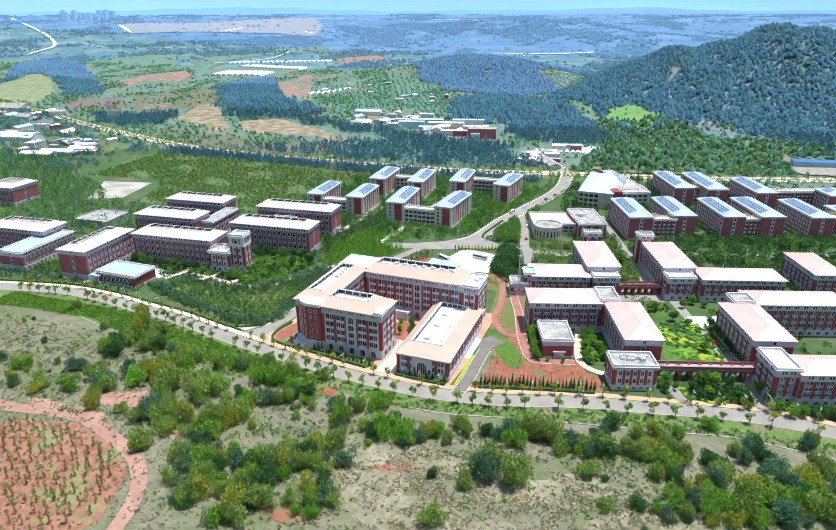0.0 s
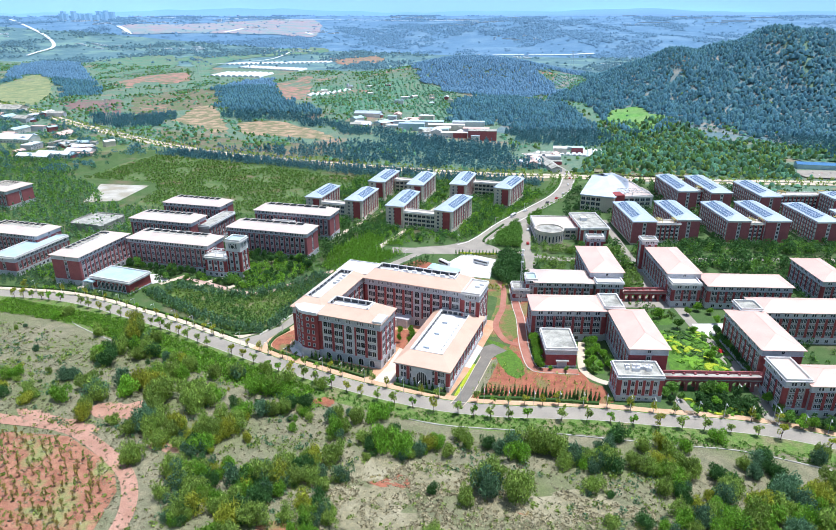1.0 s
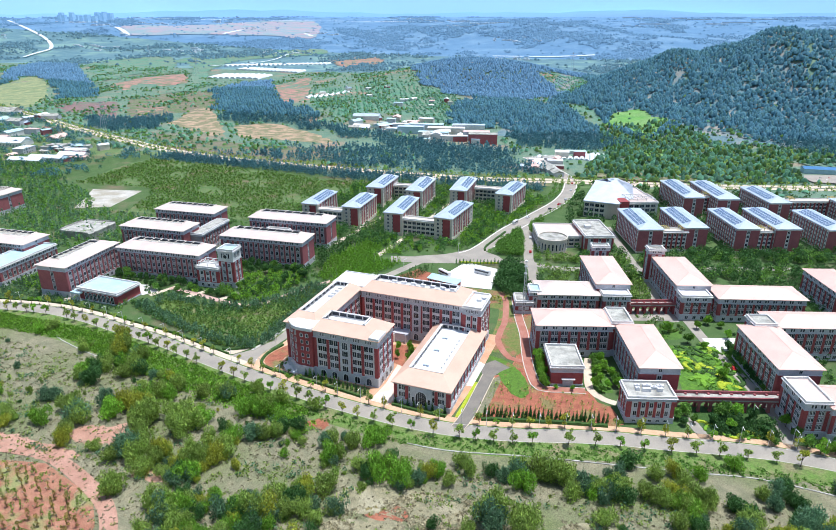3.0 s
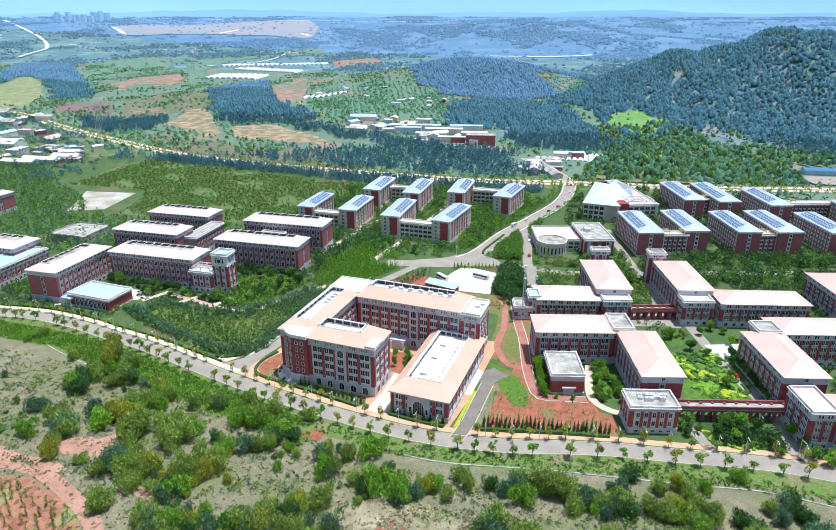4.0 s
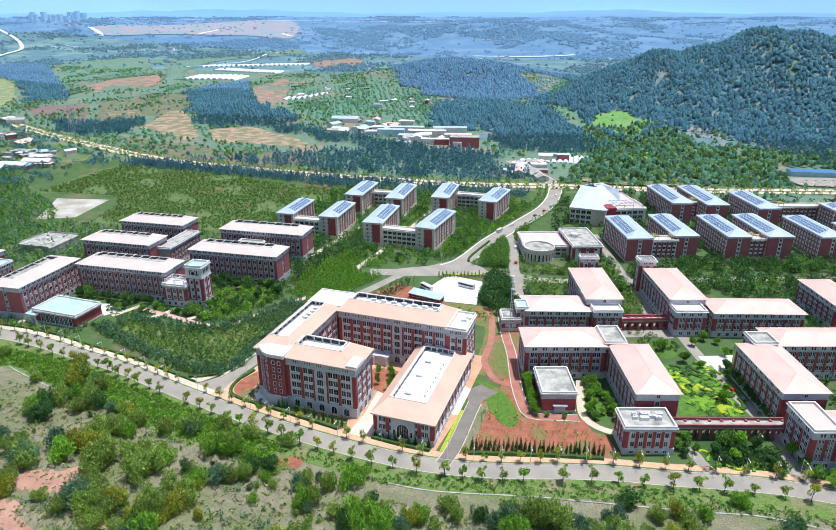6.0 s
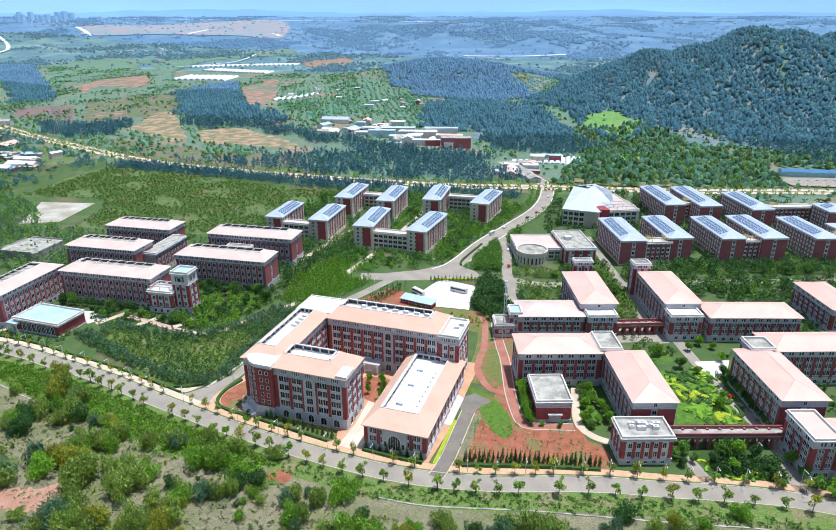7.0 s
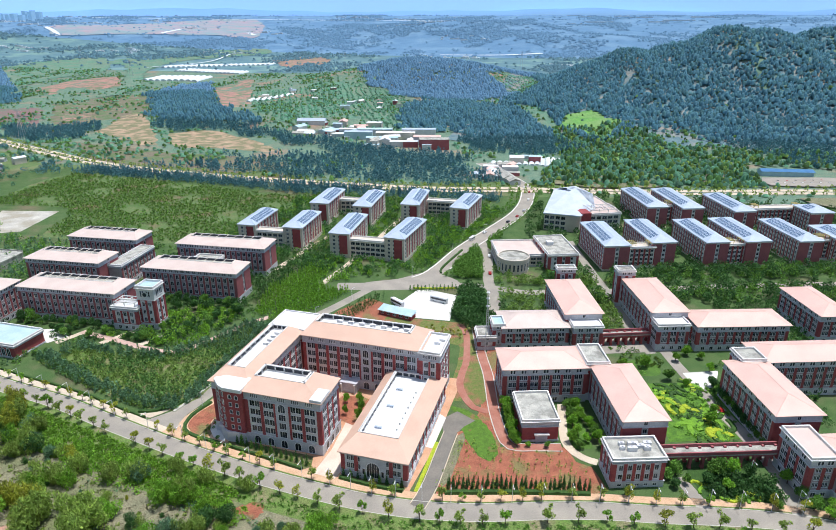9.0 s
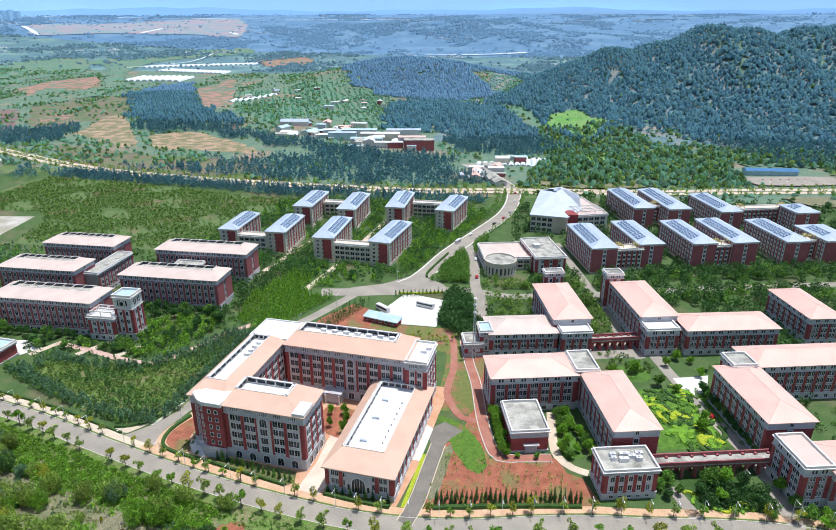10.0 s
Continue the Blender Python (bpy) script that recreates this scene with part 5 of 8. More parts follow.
def plant(proto, x, y, scale, tall=1.0):
    k = random.uniform(0.9, 1.1)
    t = copy_thing(proto, pose(x, y, float(height(x, y)), 0, 0, random.uniform(0, 360)))
    t.scale = (scale * k, scale * k, scale * tall * random.uniform(0.9, 1.15))
    return t


def clear_of(pts, margin=1.5):
    """The places among pts clear of buildings, lanes and courts."""
    ok = np.ones(len(pts), bool)
    for m, x0, y0, w, d in FOOT:
        a = np.array(m)
        u = a[0, 0] * pts[:, 0] + a[0, 1] * pts[:, 1] + a[0, 3]
        v = a[1, 0] * pts[:, 0] + a[1, 1] * pts[:, 1] + a[1, 3]
        ok &= ~((u > x0 - margin) & (u < x0 + w + margin) & (v > y0 - margin) & (v < y0 + d + margin))
    for line, half in LANES:
        for i in range(len(line) - 1):
            p, q = line[i], line[i + 1]
            e = q - p
            t = np.clip(((pts - p) @ e) / max(e @ e, 1e-6), 0, 1)
            ok &= np.hypot(*(pts - p - t[:, None] * e).T) > half
    return pts[ok]


LANES = [(curve([(-258, 296), (-235, 293), (-212, 289), (-196, 292), (-182, 320), (-172, 336)], 8), 2.6), (np.array([(-262.0, 283), (-255, 300)]), 2.4), (np.array([(-240.0, 288), (-232, 304)]), 2.4), (np.array([(-222.0, 289), (-214, 302)]), 2.4), (road[::2], 9.5), (curve(west, 12), 6.5), (av[::2], 7.5), (curve([(-86, 402), (-66, 405), (-44, 402), (-20, 409)], 12), 4.5), (curve([(-82, 486), (-70, 443), (-65, 413), (-55, 366)], 12), 4.5),
         (curve([(-20, 500), (6, 410), (16, 365), (24, 345)], 12), 3.5), (curve([(30, 350), (36, 332), (45, 308), (55, 284), (60, 268), (64, 243)], 10), 4), (hw[::2], 11), (curve([(-200, 398), (-190, 480), (-186, 540)], 12), 2.5),
         (curve([(-162, 385), (-153, 500), (-150, 550)], 12), 2.5), (curve([(-30, 405), (60, 436), (170, 470)], 20), 3.5)]


def scatter(poly, n, gen=rng):
    P = np.array(poly, float)
    lo, hi = P.min(0), P.max(0)
    q = gen.uniform(lo, hi, (int(n), 2))
    return q[inside(poly, q[:, 0], q[:, 1])]


def rows(poly, dx, dy, turn, jitter=0.25, gen=rng):
    P = np.array(poly, float)
    c = P.mean(0)
    R = np.hypot(*(P - c).T).max()
    u, v = np.meshgrid(np.arange(-R, R, dx), np.arange(-R, R, dy))
    a = radians(turn)
    q = np.stack([c[0] + u.ravel() * math.cos(a) - v.ravel() * math.sin(a), c[1] + u.ravel() * math.sin(a) + v.ravel() * math.cos(a)], 1)
    q += gen.normal(size=q.shape) * jitter
    return q[inside(poly, q[:, 0], q[:, 1])]


def grove(name, pts, r, h, n, size, key, label, kind="tree", spread=0.3, gen=rng):
    """Many trees as one mesh of leaf sprays."""
    if not len(pts):
        return
    m = len(pts)
    R = r * gen.uniform(1 - spread, 1 + spread, m)
    Hh = h * gen.uniform(1 - spread, 1 + spread, m)
    z = height(pts[:, 0], pts[:, 1])
    i = np.repeat(np.arange(m), n)
    u = gen.random(len(i))
    ang = gen.uniform(0, 2 * np.pi, len(i))
    if kind == "cone":
        prof = 1.05 - u
        zz = 0.1 + 0.9 * u
    else:
        zz = 0.25 + 0.75 * u
        prof = np.sqrt(np.clip(1 - ((zz - 0.6) / 0.42) ** 2, 0.05, 1))
    k = gen.uniform(0.5, 1.1, len(i)) * prof
    c = np.stack([pts[i, 0] + R[i] * k * np.cos(ang), pts[i, 1] + R[i] * k * np.sin(ang), z[i] + Hh[i] * zz], 1)
    tagged(new(name, leaves(name, c, size, M[key], 0.5, gen)), label, "trees", kind="stuff")


def canopy(name, pts, r, h, key, label, fn=height, gen=rng, spread=0.35, k=6):
    """Many far trees as one mesh of lumpy crowns with k sides."""
    m = len(pts)
    if not m:
        return
    R, Hh = r * gen.uniform(1 - spread, 1 + spread, m), h * gen.uniform(1 - spread, 1 + spread, m)
    base = np.column_stack([pts, fn(pts[:, 0], pts[:, 1])])
    ang = np.arange(k) * 2 * np.pi / k
    rim = np.stack([np.cos(ang), np.sin(ang)], 1)
    v = np.zeros((m, 2 * k + 1, 3))
    j1, j2 = gen.uniform(0.7, 1.25, (m, k)), gen.uniform(0.65, 1.2, (m, k))
    v[:, :k, :2] = rim * (R[:, None] * j1)[:, :, None]
    v[:, :k, 2] = Hh[:, None] * gen.uniform(0.25, 0.45, (m, k))
    v[:, k:2 * k, :2] = rim * (0.62 * R[:, None] * j2)[:, :, None]
    v[:, k:2 * k, 2] = Hh[:, None] * gen.uniform(0.7, 0.9, (m, k))
    v[:, 2 * k, 2] = Hh * gen.uniform(0.95, 1.1, m)
    v += base[:, None, :]
    tri = []
    for i in range(k):
        j = (i + 1) % k
        tri += [(i, j, k + j), (i, k + j, k + i), (k + i, k + j, 2 * k)]
    tri = np.array(tri)
    f = (tri[None] + (np.arange(m) * (2 * k + 1))[:, None, None]).reshape(-1, 3)
    me = bpy.data.meshes.new(name)
    me.vertices.add(m * (2 * k + 1))
    me.loops.add(f.size)
    me.polygons.add(len(f))
    me.vertices.foreach_set("co", v.ravel())
    me.loops.foreach_set("vertex_index", f.ravel())
    me.polygons.foreach_set("loop_start", np.arange(0, f.size, 3))
    me.materials.append(M[key])
    me.update()
    me.validate()
    tagged(new(name, me), label, "trees", kind="stuff")


def thicket(name, pts, sizes, key, label, gen=rng, per=1100):
    """Close-standing shrubs as one mesh of leaf sprays."""
    c, size = [], []
    for (x, y), r in zip(pts, sizes):
        lobes = [(gen.uniform(-0.65, 0.65), gen.uniform(-0.65, 0.65), gen.uniform(0.6, 1.35), gen.uniform(0.28, 0.5), gen.uniform(0.45, 0.8)) for _ in range(6)] + [(0, 0, 0.7, 0.65, 0.65)]
        c.append(in_lobes(lobes, per, gen) * r + np.array((x, y, float(height(x, y)))))
        size.append(np.full(per, 0.125 * r))
    tagged(new(name, leaves(name, np.concatenate(c), np.concatenate(size), M[key], 1.6, gen, 0.26)), label, "shrubs", kind="stuff")


# ---- smaller buildings and special parts ----
# tower and low wing beside the long teaching building
b = thing("clock_tower_wing", -243.5, 303.6, 0, 4, "red brick wing with a pale square stair tower", "building")
block(b, 0, 0, 14, 9, 12.5, Style(base=3.6, band=1.6, storey=3.7, bay=3.4, pier=1.0, win=1.6, base_win="", band_win="", far=True), "se", "flat", floor=M["white"])
block(b, 13.5, 3, 9.5, 9, 23, Style(base=3.6, band=6.5, storey=4.2, bay=3.2, pier=1.2, win=1.4, base_win="", band_win="pairs", far=True, band_mat="pale"), "se", "flat", floor=M["bluewhite"], par=1.2)
s = Shape()
s.prism([(1.5 * math.cos(t * 0.3927), 1.5 * math.sin(t * 0.3927)) for t in range(16)], -0.1, 0.25)
clock = part("round_window", s, M["pale"], b, "round window in a pale ring", m=pose(18.25, 2.75, 19.6, 90))
s = Shape()
s.prism([(1.1 * math.cos(t * 0.3927), 1.1 * math.sin(t * 0.3927)) for t in range(16)], 0.2, 0.3)
part("pane", s, M["glass"], clock)
s = Shape()
for y in (0.6, 4.2, 8.0):
    s.box(1, 13, y, y + 0.35, 15.2, 15.6)
for x in (1, 6.8, 12.6):
    s.box(x, x + 0.35, 0.5, 8.4, 14.9, 15.25)
    for y in (0.6, 8.0):
        s.box(x, x + 0.35, y, y + 0.35, 12.4, 15.0)
part("roof_pergola", s, M["pale"], b)

# links and low roofs among the teaching buildings
PLAIN = Style(base=3.0, band=1.4, storey=3.8, bay=3.6, pier=0.9, win=1.6, base_win="", band_win="", far=True, pier_mat="dusk_brick", wall="dull_spandrel")
for x, y, w, d, h, floor in ((-283, 349, 9, 34, 14, "concrete"), (-240, 361, 16, 20, 13, "concrete")):
    b = thing("teaching_link", x, y, 0, 4, "red brick link with grey roof terrace between teaching buildings", "building", "teaching links")
    block(b, 0, 0, w, d, h, PLAIN, "e", "flat", floor=M[floor])
b = thing("sports_deck", -397, 345, 0, 4, "raised grey concrete deck among young woods", "building")
s = Shape()
s.prism([(2, 0), (27, 0), (30, 3), (30, 25), (27, 28), (2, 28), (0, 25), (0, 3)], -0.3, 5)
part("deck", s, M["concrete"], b)
s = Shape()
for q in ((2, 27, -0.2, 0.2), (2, 27, 27.8, 28.2), (-0.2, 0.2, 3, 25), (29.8, 30.2, 3, 25)):
    s.box(*q, 5, 6)
part("parapet", s, M["concrete"], b)

# stair heads and small roofs of the classrooms
for x, y, w, d, z, h, floor in ((8.6, 396.5, 9, 7, 0, 20.5, "concrete"), (-24, 393, 10, 5, 0, 20, "concrete"), (-57.5, 328, 8.5, 10, 0, 7, "concrete"), (-50.7, 331, 5.5, 9, 0, 12.6, "bluewhite"), (54.7, 312.5, 9.5, 9.5, 0, 19.2, "concrete")):
    b = thing("stair_block", x, y, 0, 17, "small brick and stone stair block with flat roof", "building", "stair blocks")
    block(b, 0, 0, w, d, h, Style(base=2, band=2.4, storey=4, bay=4, pier=1.6, win=1.2, base_win="", band_win="", far=True), "sw", "flat", floor=M[floor])

# roof plant on the annex
b = thing("roof_plant", 7.5, 250.6, 11.63, 17, "white air-conditioning units on a flat roof", "roof plant")
for i, (x, y, w, d, h) in enumerate(((0, 0, 3.2, 1.4, 1.5), (3.6, 1.5, 2.6, 1.3, 1.3), (1.0, 3.0, 3.6, 1.4, 1.2), (5.8, 0.2, 2.2, 1.6, 1.5), (6.5, 3.0, 2.8, 1.3, 1.2), (-2.2, 3.2, 2.0, 1.3, 1.1), (-2.4, 0.8, 1.6, 1.4, 1.3))):
    s = Shape()
    s.box(x, x + w, y, y + d, 0, h)
    unit = part("unit", s, M["frame"], b)
    s = Shape()
    s.prism([(x + w / 2 + 0.5 * math.cos(t * 0.7854), y + d / 2 + 0.5 * math.sin(t * 0.7854)) for t in range(8)], h, h + 0.25)
    part("fan", s, M["stone"], unit, "grey round fan housing")
# plant in the roof wells of the courtyard building
for n, (x0, y0, dx, dy, k) in enumerate(((27, 57.5, 5.2, 0.02, 8), (5, 30, 0.1, 3.2, 4), (74, 50, 1.5, 3, 2))):
    b = thing("roof_plant", -145.2, 239.7, 23.1, -1.5, "pale ventilation units in a roof well", "roof plant")
    for i in range(k):
        x, y = x0 + dx * i, y0 + dy * i
        s = Shape()
        s.box(x, x + 2.6, y, y + 1.3, 0, 1.1)
        s.box(x + 0.6, x + 1.4, y + 1.3, y + 2.0, 0, 0.8)
        part("unit", s, M["frame"], b)

# hall door
b = thing("loading_door", -29.5, 262.4, 0, 17, "grey roller door and porch of a brick hall", "door")
s = Shape()
s.box(5, 9.6, -0.75, -0.35, 0, 3.6)
for i in range(9):
    s.box(5.1, 9.5, -0.82, -0.75, 0.1 + 0.38 * i, 0.34 + 0.38 * i)
part("shutter", s, M["stone"], b)
s = Shape()
s.box(4.4, 10.2, -1.6, -0.3, 3.6, 4.0)
part("canopy", s, M["pale"], b)
s = Shape()
s.box(-0.12, 13.72, -0.16, 19.3, 1.0, 6.6)
part("brick_face", s, M["brick"], b)


def arcade(x, y, ang, length, width, zs, zt, n, label, wall):
    """A covered way on arches: piers, arched panels, floor and parapets."""
    b = thing("arcade", x, y, 0, ang, label, "arcade", "arcades")
    step = length / n
    for i in range(n + 1):
        for yy in (0.0, width - 0.9):
            s = Shape()
            u = i * step
            s.box(u - 0.45, u + 0.45, yy - 0.1, yy + 1.0, 0, zt + 1.1)
            s.box(u - 0.6, u + 0.6, yy - 0.2, yy + 1.1, 0, 0.8)
            part("pier", s, wall, b)
    for i in range(n):
        for yy in (0.1, width - 0.6):
            s = Shape()
            u0, u1 = i * step + 0.45, (i + 1) * step - 0.45
            r = (u1 - u0) / 2
            cx = (u0 + u1) / 2
            arc = [(cx + r * math.cos(math.pi * k / 10), zs + r * 0.8 * math.sin(math.pi * k / 10)) for k in range(11)]
            for (xa, za), (xb, zb) in zip(arc, arc[1:]):
                for yf in (yy, yy + 0.5):
                    s.poly([(xa, yf, za), (xb, yf, zb), (xb, yf, zt), (xa, yf, zt)])
                s.poly([(xa, yy, za), (xb, yy, zb), (xb, yy + 0.5, zb), (xa, yy + 0.5, za)])
            part("arch", s, wall, b)
    s = Shape()
    s.box(-0.5, length + 0.5, -0.3, width + 0.3, zt, zt + 0.5)
    deck = part("deck", s, M["concrete"], b)
    for yy in (-0.3, width):
        s = Shape()
        s.box(-0.5, length + 0.5, yy, yy + 0.3, zt + 0.5, zt + 1.6)
        s.box(-0.6, length + 0.6, yy - 0.1, yy + 0.4, zt + 1.6, zt + 1.8)
        part("parapet", s, M["dusk_brick"], deck)
    return b


arcade(21.3, 259.2, 17, 42, 4.5, 3.2, 5.4, 9, "brick arcade bridge on arches between two buildings", M["dusk_brick"])
arcade(1.5, 347.5, 19, 23, 4, 3.0, 5.0, 6, "red arched link corridor with a pale roof", M["brick"])

# round library and its brick block
b = thing("round_building", -53, 436, 0, 17, "beige round hall with a grey flat roof beside brick block", "building")
s = Shape()
ring = [(9.8 * math.cos(2 * math.pi * t / 36), 9.8 * math.sin(2 * math.pi * t / 36)) for t in range(36)]
s.prism(ring, -0.3, 8.8)
part("drum", s, M["beige"], b)
s = Shape()
for k in range(36):
    a, c = ring[k], ring[(k + 1) % 36]
    s.poly([(a[0] * 1.04, a[1] * 1.04, 8.3), (c[0] * 1.04, c[1] * 1.04, 8.3), (c[0] * 1.04, c[1] * 1.04, 9.8), (a[0] * 1.04, a[1] * 1.04, 9.8)])
    s.poly([(a[0] * 1.04, a[1] * 1.04, 9.8), (c[0] * 1.04, c[1] * 1.04, 9.8), (c[0] * 0.97, c[1] * 0.97, 9.8), (a[0] * 0.97, a[1] * 0.97, 9.8)])
    s.poly([(a[0] * 0.97, a[1] * 0.97, 9.8), (c[0] * 0.97, c[1] * 0.97, 9.8), (c[0] * 0.97, c[1] * 0.97, 8.9), (a[0] * 0.97, a[1] * 0.97, 8.9)])
part("parapet", s, M["beige"], b)
s = Shape()
s.prism([(x * 0.97, y * 0.97) for x, y in ring], 8.7, 8.95)
part("roof", s, M["concrete"], b)
for k in range(12):
    t = math.pi * (1.05 + 0.9 * k / 11)
    part("window", window_mesh(1.0, 4.5, False, 0), None, b, m=pose(9.83 * math.cos(t), 9.83 * math.sin(t), 2.2, 0, 0, math.degrees(t) + 90))
FOOT.append((b.matrix_basis.inverted(), -10, -10, 20, 20))
block(b, -9, 4, 30, 28, 8, Style(base=1.5, band=1.2, storey=3.2, bay=4, pier=0.6, win=3.0, base_win="", band_win="", far=True, pier_mat="beige", wall="beige"), "sw", "flat", floor=M["cream"])
b = thing("brick_block", -31, 437.5, 0, 20, "red brick block with grey concrete flat roof", "building")
block(b, 0, 0, 19, 36, 11, Style(base=1.0, band=1.0, storey=3.4, bay=5.5, pier=3.4, win=1.4, base_win="", band_win="", far=True, base_mat="brick", band_mat="beige"), "sw", "flat")
s = Shape()
s.box(4, 8, 18, 22, 11, 13.2)
part("stair_head", s, M["frame"], b)

# dining hall with a white faceted roof
b = thing("dining_hall", -40, 522.5, 0, 0, "large beige dining hall with white faceted roof and glazed front", "building")
plan = [(0, 0), (26, -2), (36, 22), (34, 62), (20, 84), (4, 70)]
s = Shape()
s.prism(plan, -0.3, 12.6)
part("wall", s, M["beige"], b)
cx, cy = 20, 42
out = [(cx + (x - cx) * 1.05, cy + (y - cy) * 1.03) for x, y in plan]
s = Shape()
s.prism(out, 12.6, 13.4)
top = (16, 52, 17.0), (20, 66, 17.0)
for k in range(len(out)):
    a, c = out[k], out[(k + 1) % len(out)]
    s.poly([(*a, 13.404), (*c, 13.404), top[0 if k in (0, 1, 5) else 1]])
s.poly([(*out[2], 13.404), (*out[3], 13.404), top[1], top[0]])
part("roof", s, mat("pale_grey_metal_roof", (0.60, 0.65, 0.72), (0.52, 0.58, 0.66), 6.0, 0.5, 0.1), b)
for u, v, r, z in ((11, 40, 7, 15.6), (21, 44, 8, 15.2), (14, 62, 7, 15.8)):
    s = Shape()
    s.box(u, u + r, v, v + r * 0.8, z - 0.8, z)
    part("skylight", s, M["slate"], b)
FOOT.append((b.matrix_basis.inverted(), 0, -3, 36, 84))
for i in range(4):
    for k in range(3):
        part("window", window_mesh(3.0, 2.5, False, 1), None, b, m=pose(2.0 + 4.0 * i, -0.18 - 0.31 * i, 1.0 + 3.9 * k, 0, 0, -4.4))
for i in range(5):
    s = Shape()
    s.box(17.4 + 1.7 * i, 17.9 + 1.7 * i, -2.4 - 0.13 * i, -1.2 - 0.13 * i, 0, 12.6)
    part("fin", s, M["beige"], b)
wing = Style(far=True, base=1.0, band=1.0, storey=3.8, bay=4.6, pier=0.8, win=3.4, winh=2.6, wall="beige", base_mat="beige", band_mat="pale", pier_mat="pale", base_win="", band_win="")
b = thing("dining_wing", -12, 525, 0, 24, "beige dining wing with glazed front and white roof pergola", "building")
block(b, 0, 0, 30, 46, 12.5, wing, "sw", "flat", floor=M["cream"])
s = Shape()
s.box(-1.5, 6, -1.5, 10, -0.3, 14.2)
part("corner_tower", s, M["brick"], b)
for i in range(7):
    s = Shape()
    s.box(7 + 3.4 * i, 7.4 + 3.4 * i, 1, 17, 15.2, 15.6)
    part("beam", s, M["pale"], b)
for y in (2, 9, 16):
    s = Shape()
    s.box(6.5, 28.5, y, y + 0.4, 14.9, 15.25)
    for x in (6.6, 13.5, 20.8, 28):
        s.box(x, x + 0.4, y, y + 0.4, 12.5, 15.0)
    part("pergola_frame", s, M["pale"], b)
b = thing("red_canopy", -10, 508, 0, 17, "bright red fabric canopy beside the dining hall", "canopy")
s = Shape()
s.poly([(0, 0, 3.2), (12, 0, 3.2), (12, 4, 4.2), (0, 4, 4.2)])
s.poly([(0, 4, 4.2), (12, 4, 4.2), (12, 8, 3.2), (0, 8, 3.2)])
part("cover", s, mat("red_fabric", (0.6, 0.05, 0.06), (0.5, 0.04, 0.05), 2, 0.7), b)
for x in (0.1, 11.9):
    for y in (0.1, 7.9):
        s = Shape()
        s.box(x - 0.06, x + 0.06, y - 0.06, y + 0.06, 0, 3.2)
        part("post", s, M["frame"], b)

# parking court: shed, coaches
b = thing("bus_shed", -116.0, 353.6, 0, -12, "long brick shed with pale metal roof", "shed")
s = Shape()
s.box(0, 19.5, 0, 5.5, 0, 3.0)
part("wall", s, M["brick"], b)
s = Shape()
s.poly([(-0.5, -0.6, 3.0), (20, -0.6, 3.0), (20, 6.1, 3.9), (-0.5, 6.1, 3.9)])
s.box(-0.5, 20, -0.6, 6.1, 2.85, 2.99)
part("roof", s, M["bluewhite"], b)
for i in range(5):
    part("window", window_mesh(1.8, 1.1, False, 1), None, b, m=pose(2.2 + 3.7 * i, 0, 1.2))
COACH = mat("white_coach_paint", (0.75, 0.76, 0.78), (0.68, 0.7, 0.73), 4, 0.3, 0.04)
TYRE = mat("black_rubber", (0.02, 0.02, 0.02), (0.03, 0.03, 0.03), 1, 0.8, 0.1)


def vehicle(name, x, y, rz, length, width, high, paint, label, cat):
    b = thing(name, x, y, float(height(x, y)) + 0.1, rz, label, cat, cat + "s")
    s = Shape()
    if high > 2.2:
        s.prism([(-length / 2, -width / 2), (length / 2 - 0.3, -width / 2), (length / 2, -width / 2 + 0.4), (length / 2, width / 2 - 0.4), (length / 2 - 0.3, width / 2), (-length / 2, width / 2)], 0.35, high)
    else:
        s.box(-length / 2, length / 2, -width / 2, width / 2, 0.3, 0.9)
        n = len(s.v)
        s.v += [(-length * 0.4, -width * 0.47, 0.9), (length * 0.22, -width * 0.47, 0.9), (length * 0.22, width * 0.47, 0.9), (-length * 0.4, width * 0.47, 0.9),
                (-length * 0.3, -width * 0.4, high), (length * 0.08, -width * 0.4, high), (length * 0.08, width * 0.4, high), (-length * 0.3, width * 0.4, high)]
        for q in ((4, 5, 6, 7), (0, 1, 5, 4), (1, 2, 6, 5), (2, 3, 7, 6), (3, 0, 4, 7)):
            s.f.append(tuple(n + i for i in q))
            s.k.append(0)
    part("body", s, paint, b)
    for sg in (-1, 1):
        g = Shape()
        if high > 2.2:
            g.box(-length * 0.46, length * 0.46, sg * (width / 2 + 0.01) - 0.02, sg * (width / 2 + 0.01) + 0.02, high * 0.5, high * 0.82)
        else:
            g.poly([(-length * 0.37, sg * width * 0.47, 0.95), (length * 0.2, sg * width * 0.47, 0.95), (length * 0.09, sg * width * 0.42, high - 0.05), (-length * 0.29, sg * width * 0.42, high - 0.05)])
        part("side_window", g, M["glass"], b)
        for u in (-length * 0.3, length * 0.3):
            w = Shape()
            w.prism([(0.4 * math.cos(t * 0.7854), 0.4 * math.sin(t * 0.7854)) for t in range(8)], -0.12, 0.12)
            wheel = part("wheel", w, TYRE, b, m=pose(u, sg * (width / 2 - 0.08), 0.36, 90))
            if y < 560:
                w = Shape()
                w.prism([(0.22 * math.cos(t * 0.7854), 0.22 * math.sin(t * 0.7854)) for t in range(8)], -0.13, 0.13)
                part("rim", w, M["stone"], wheel)


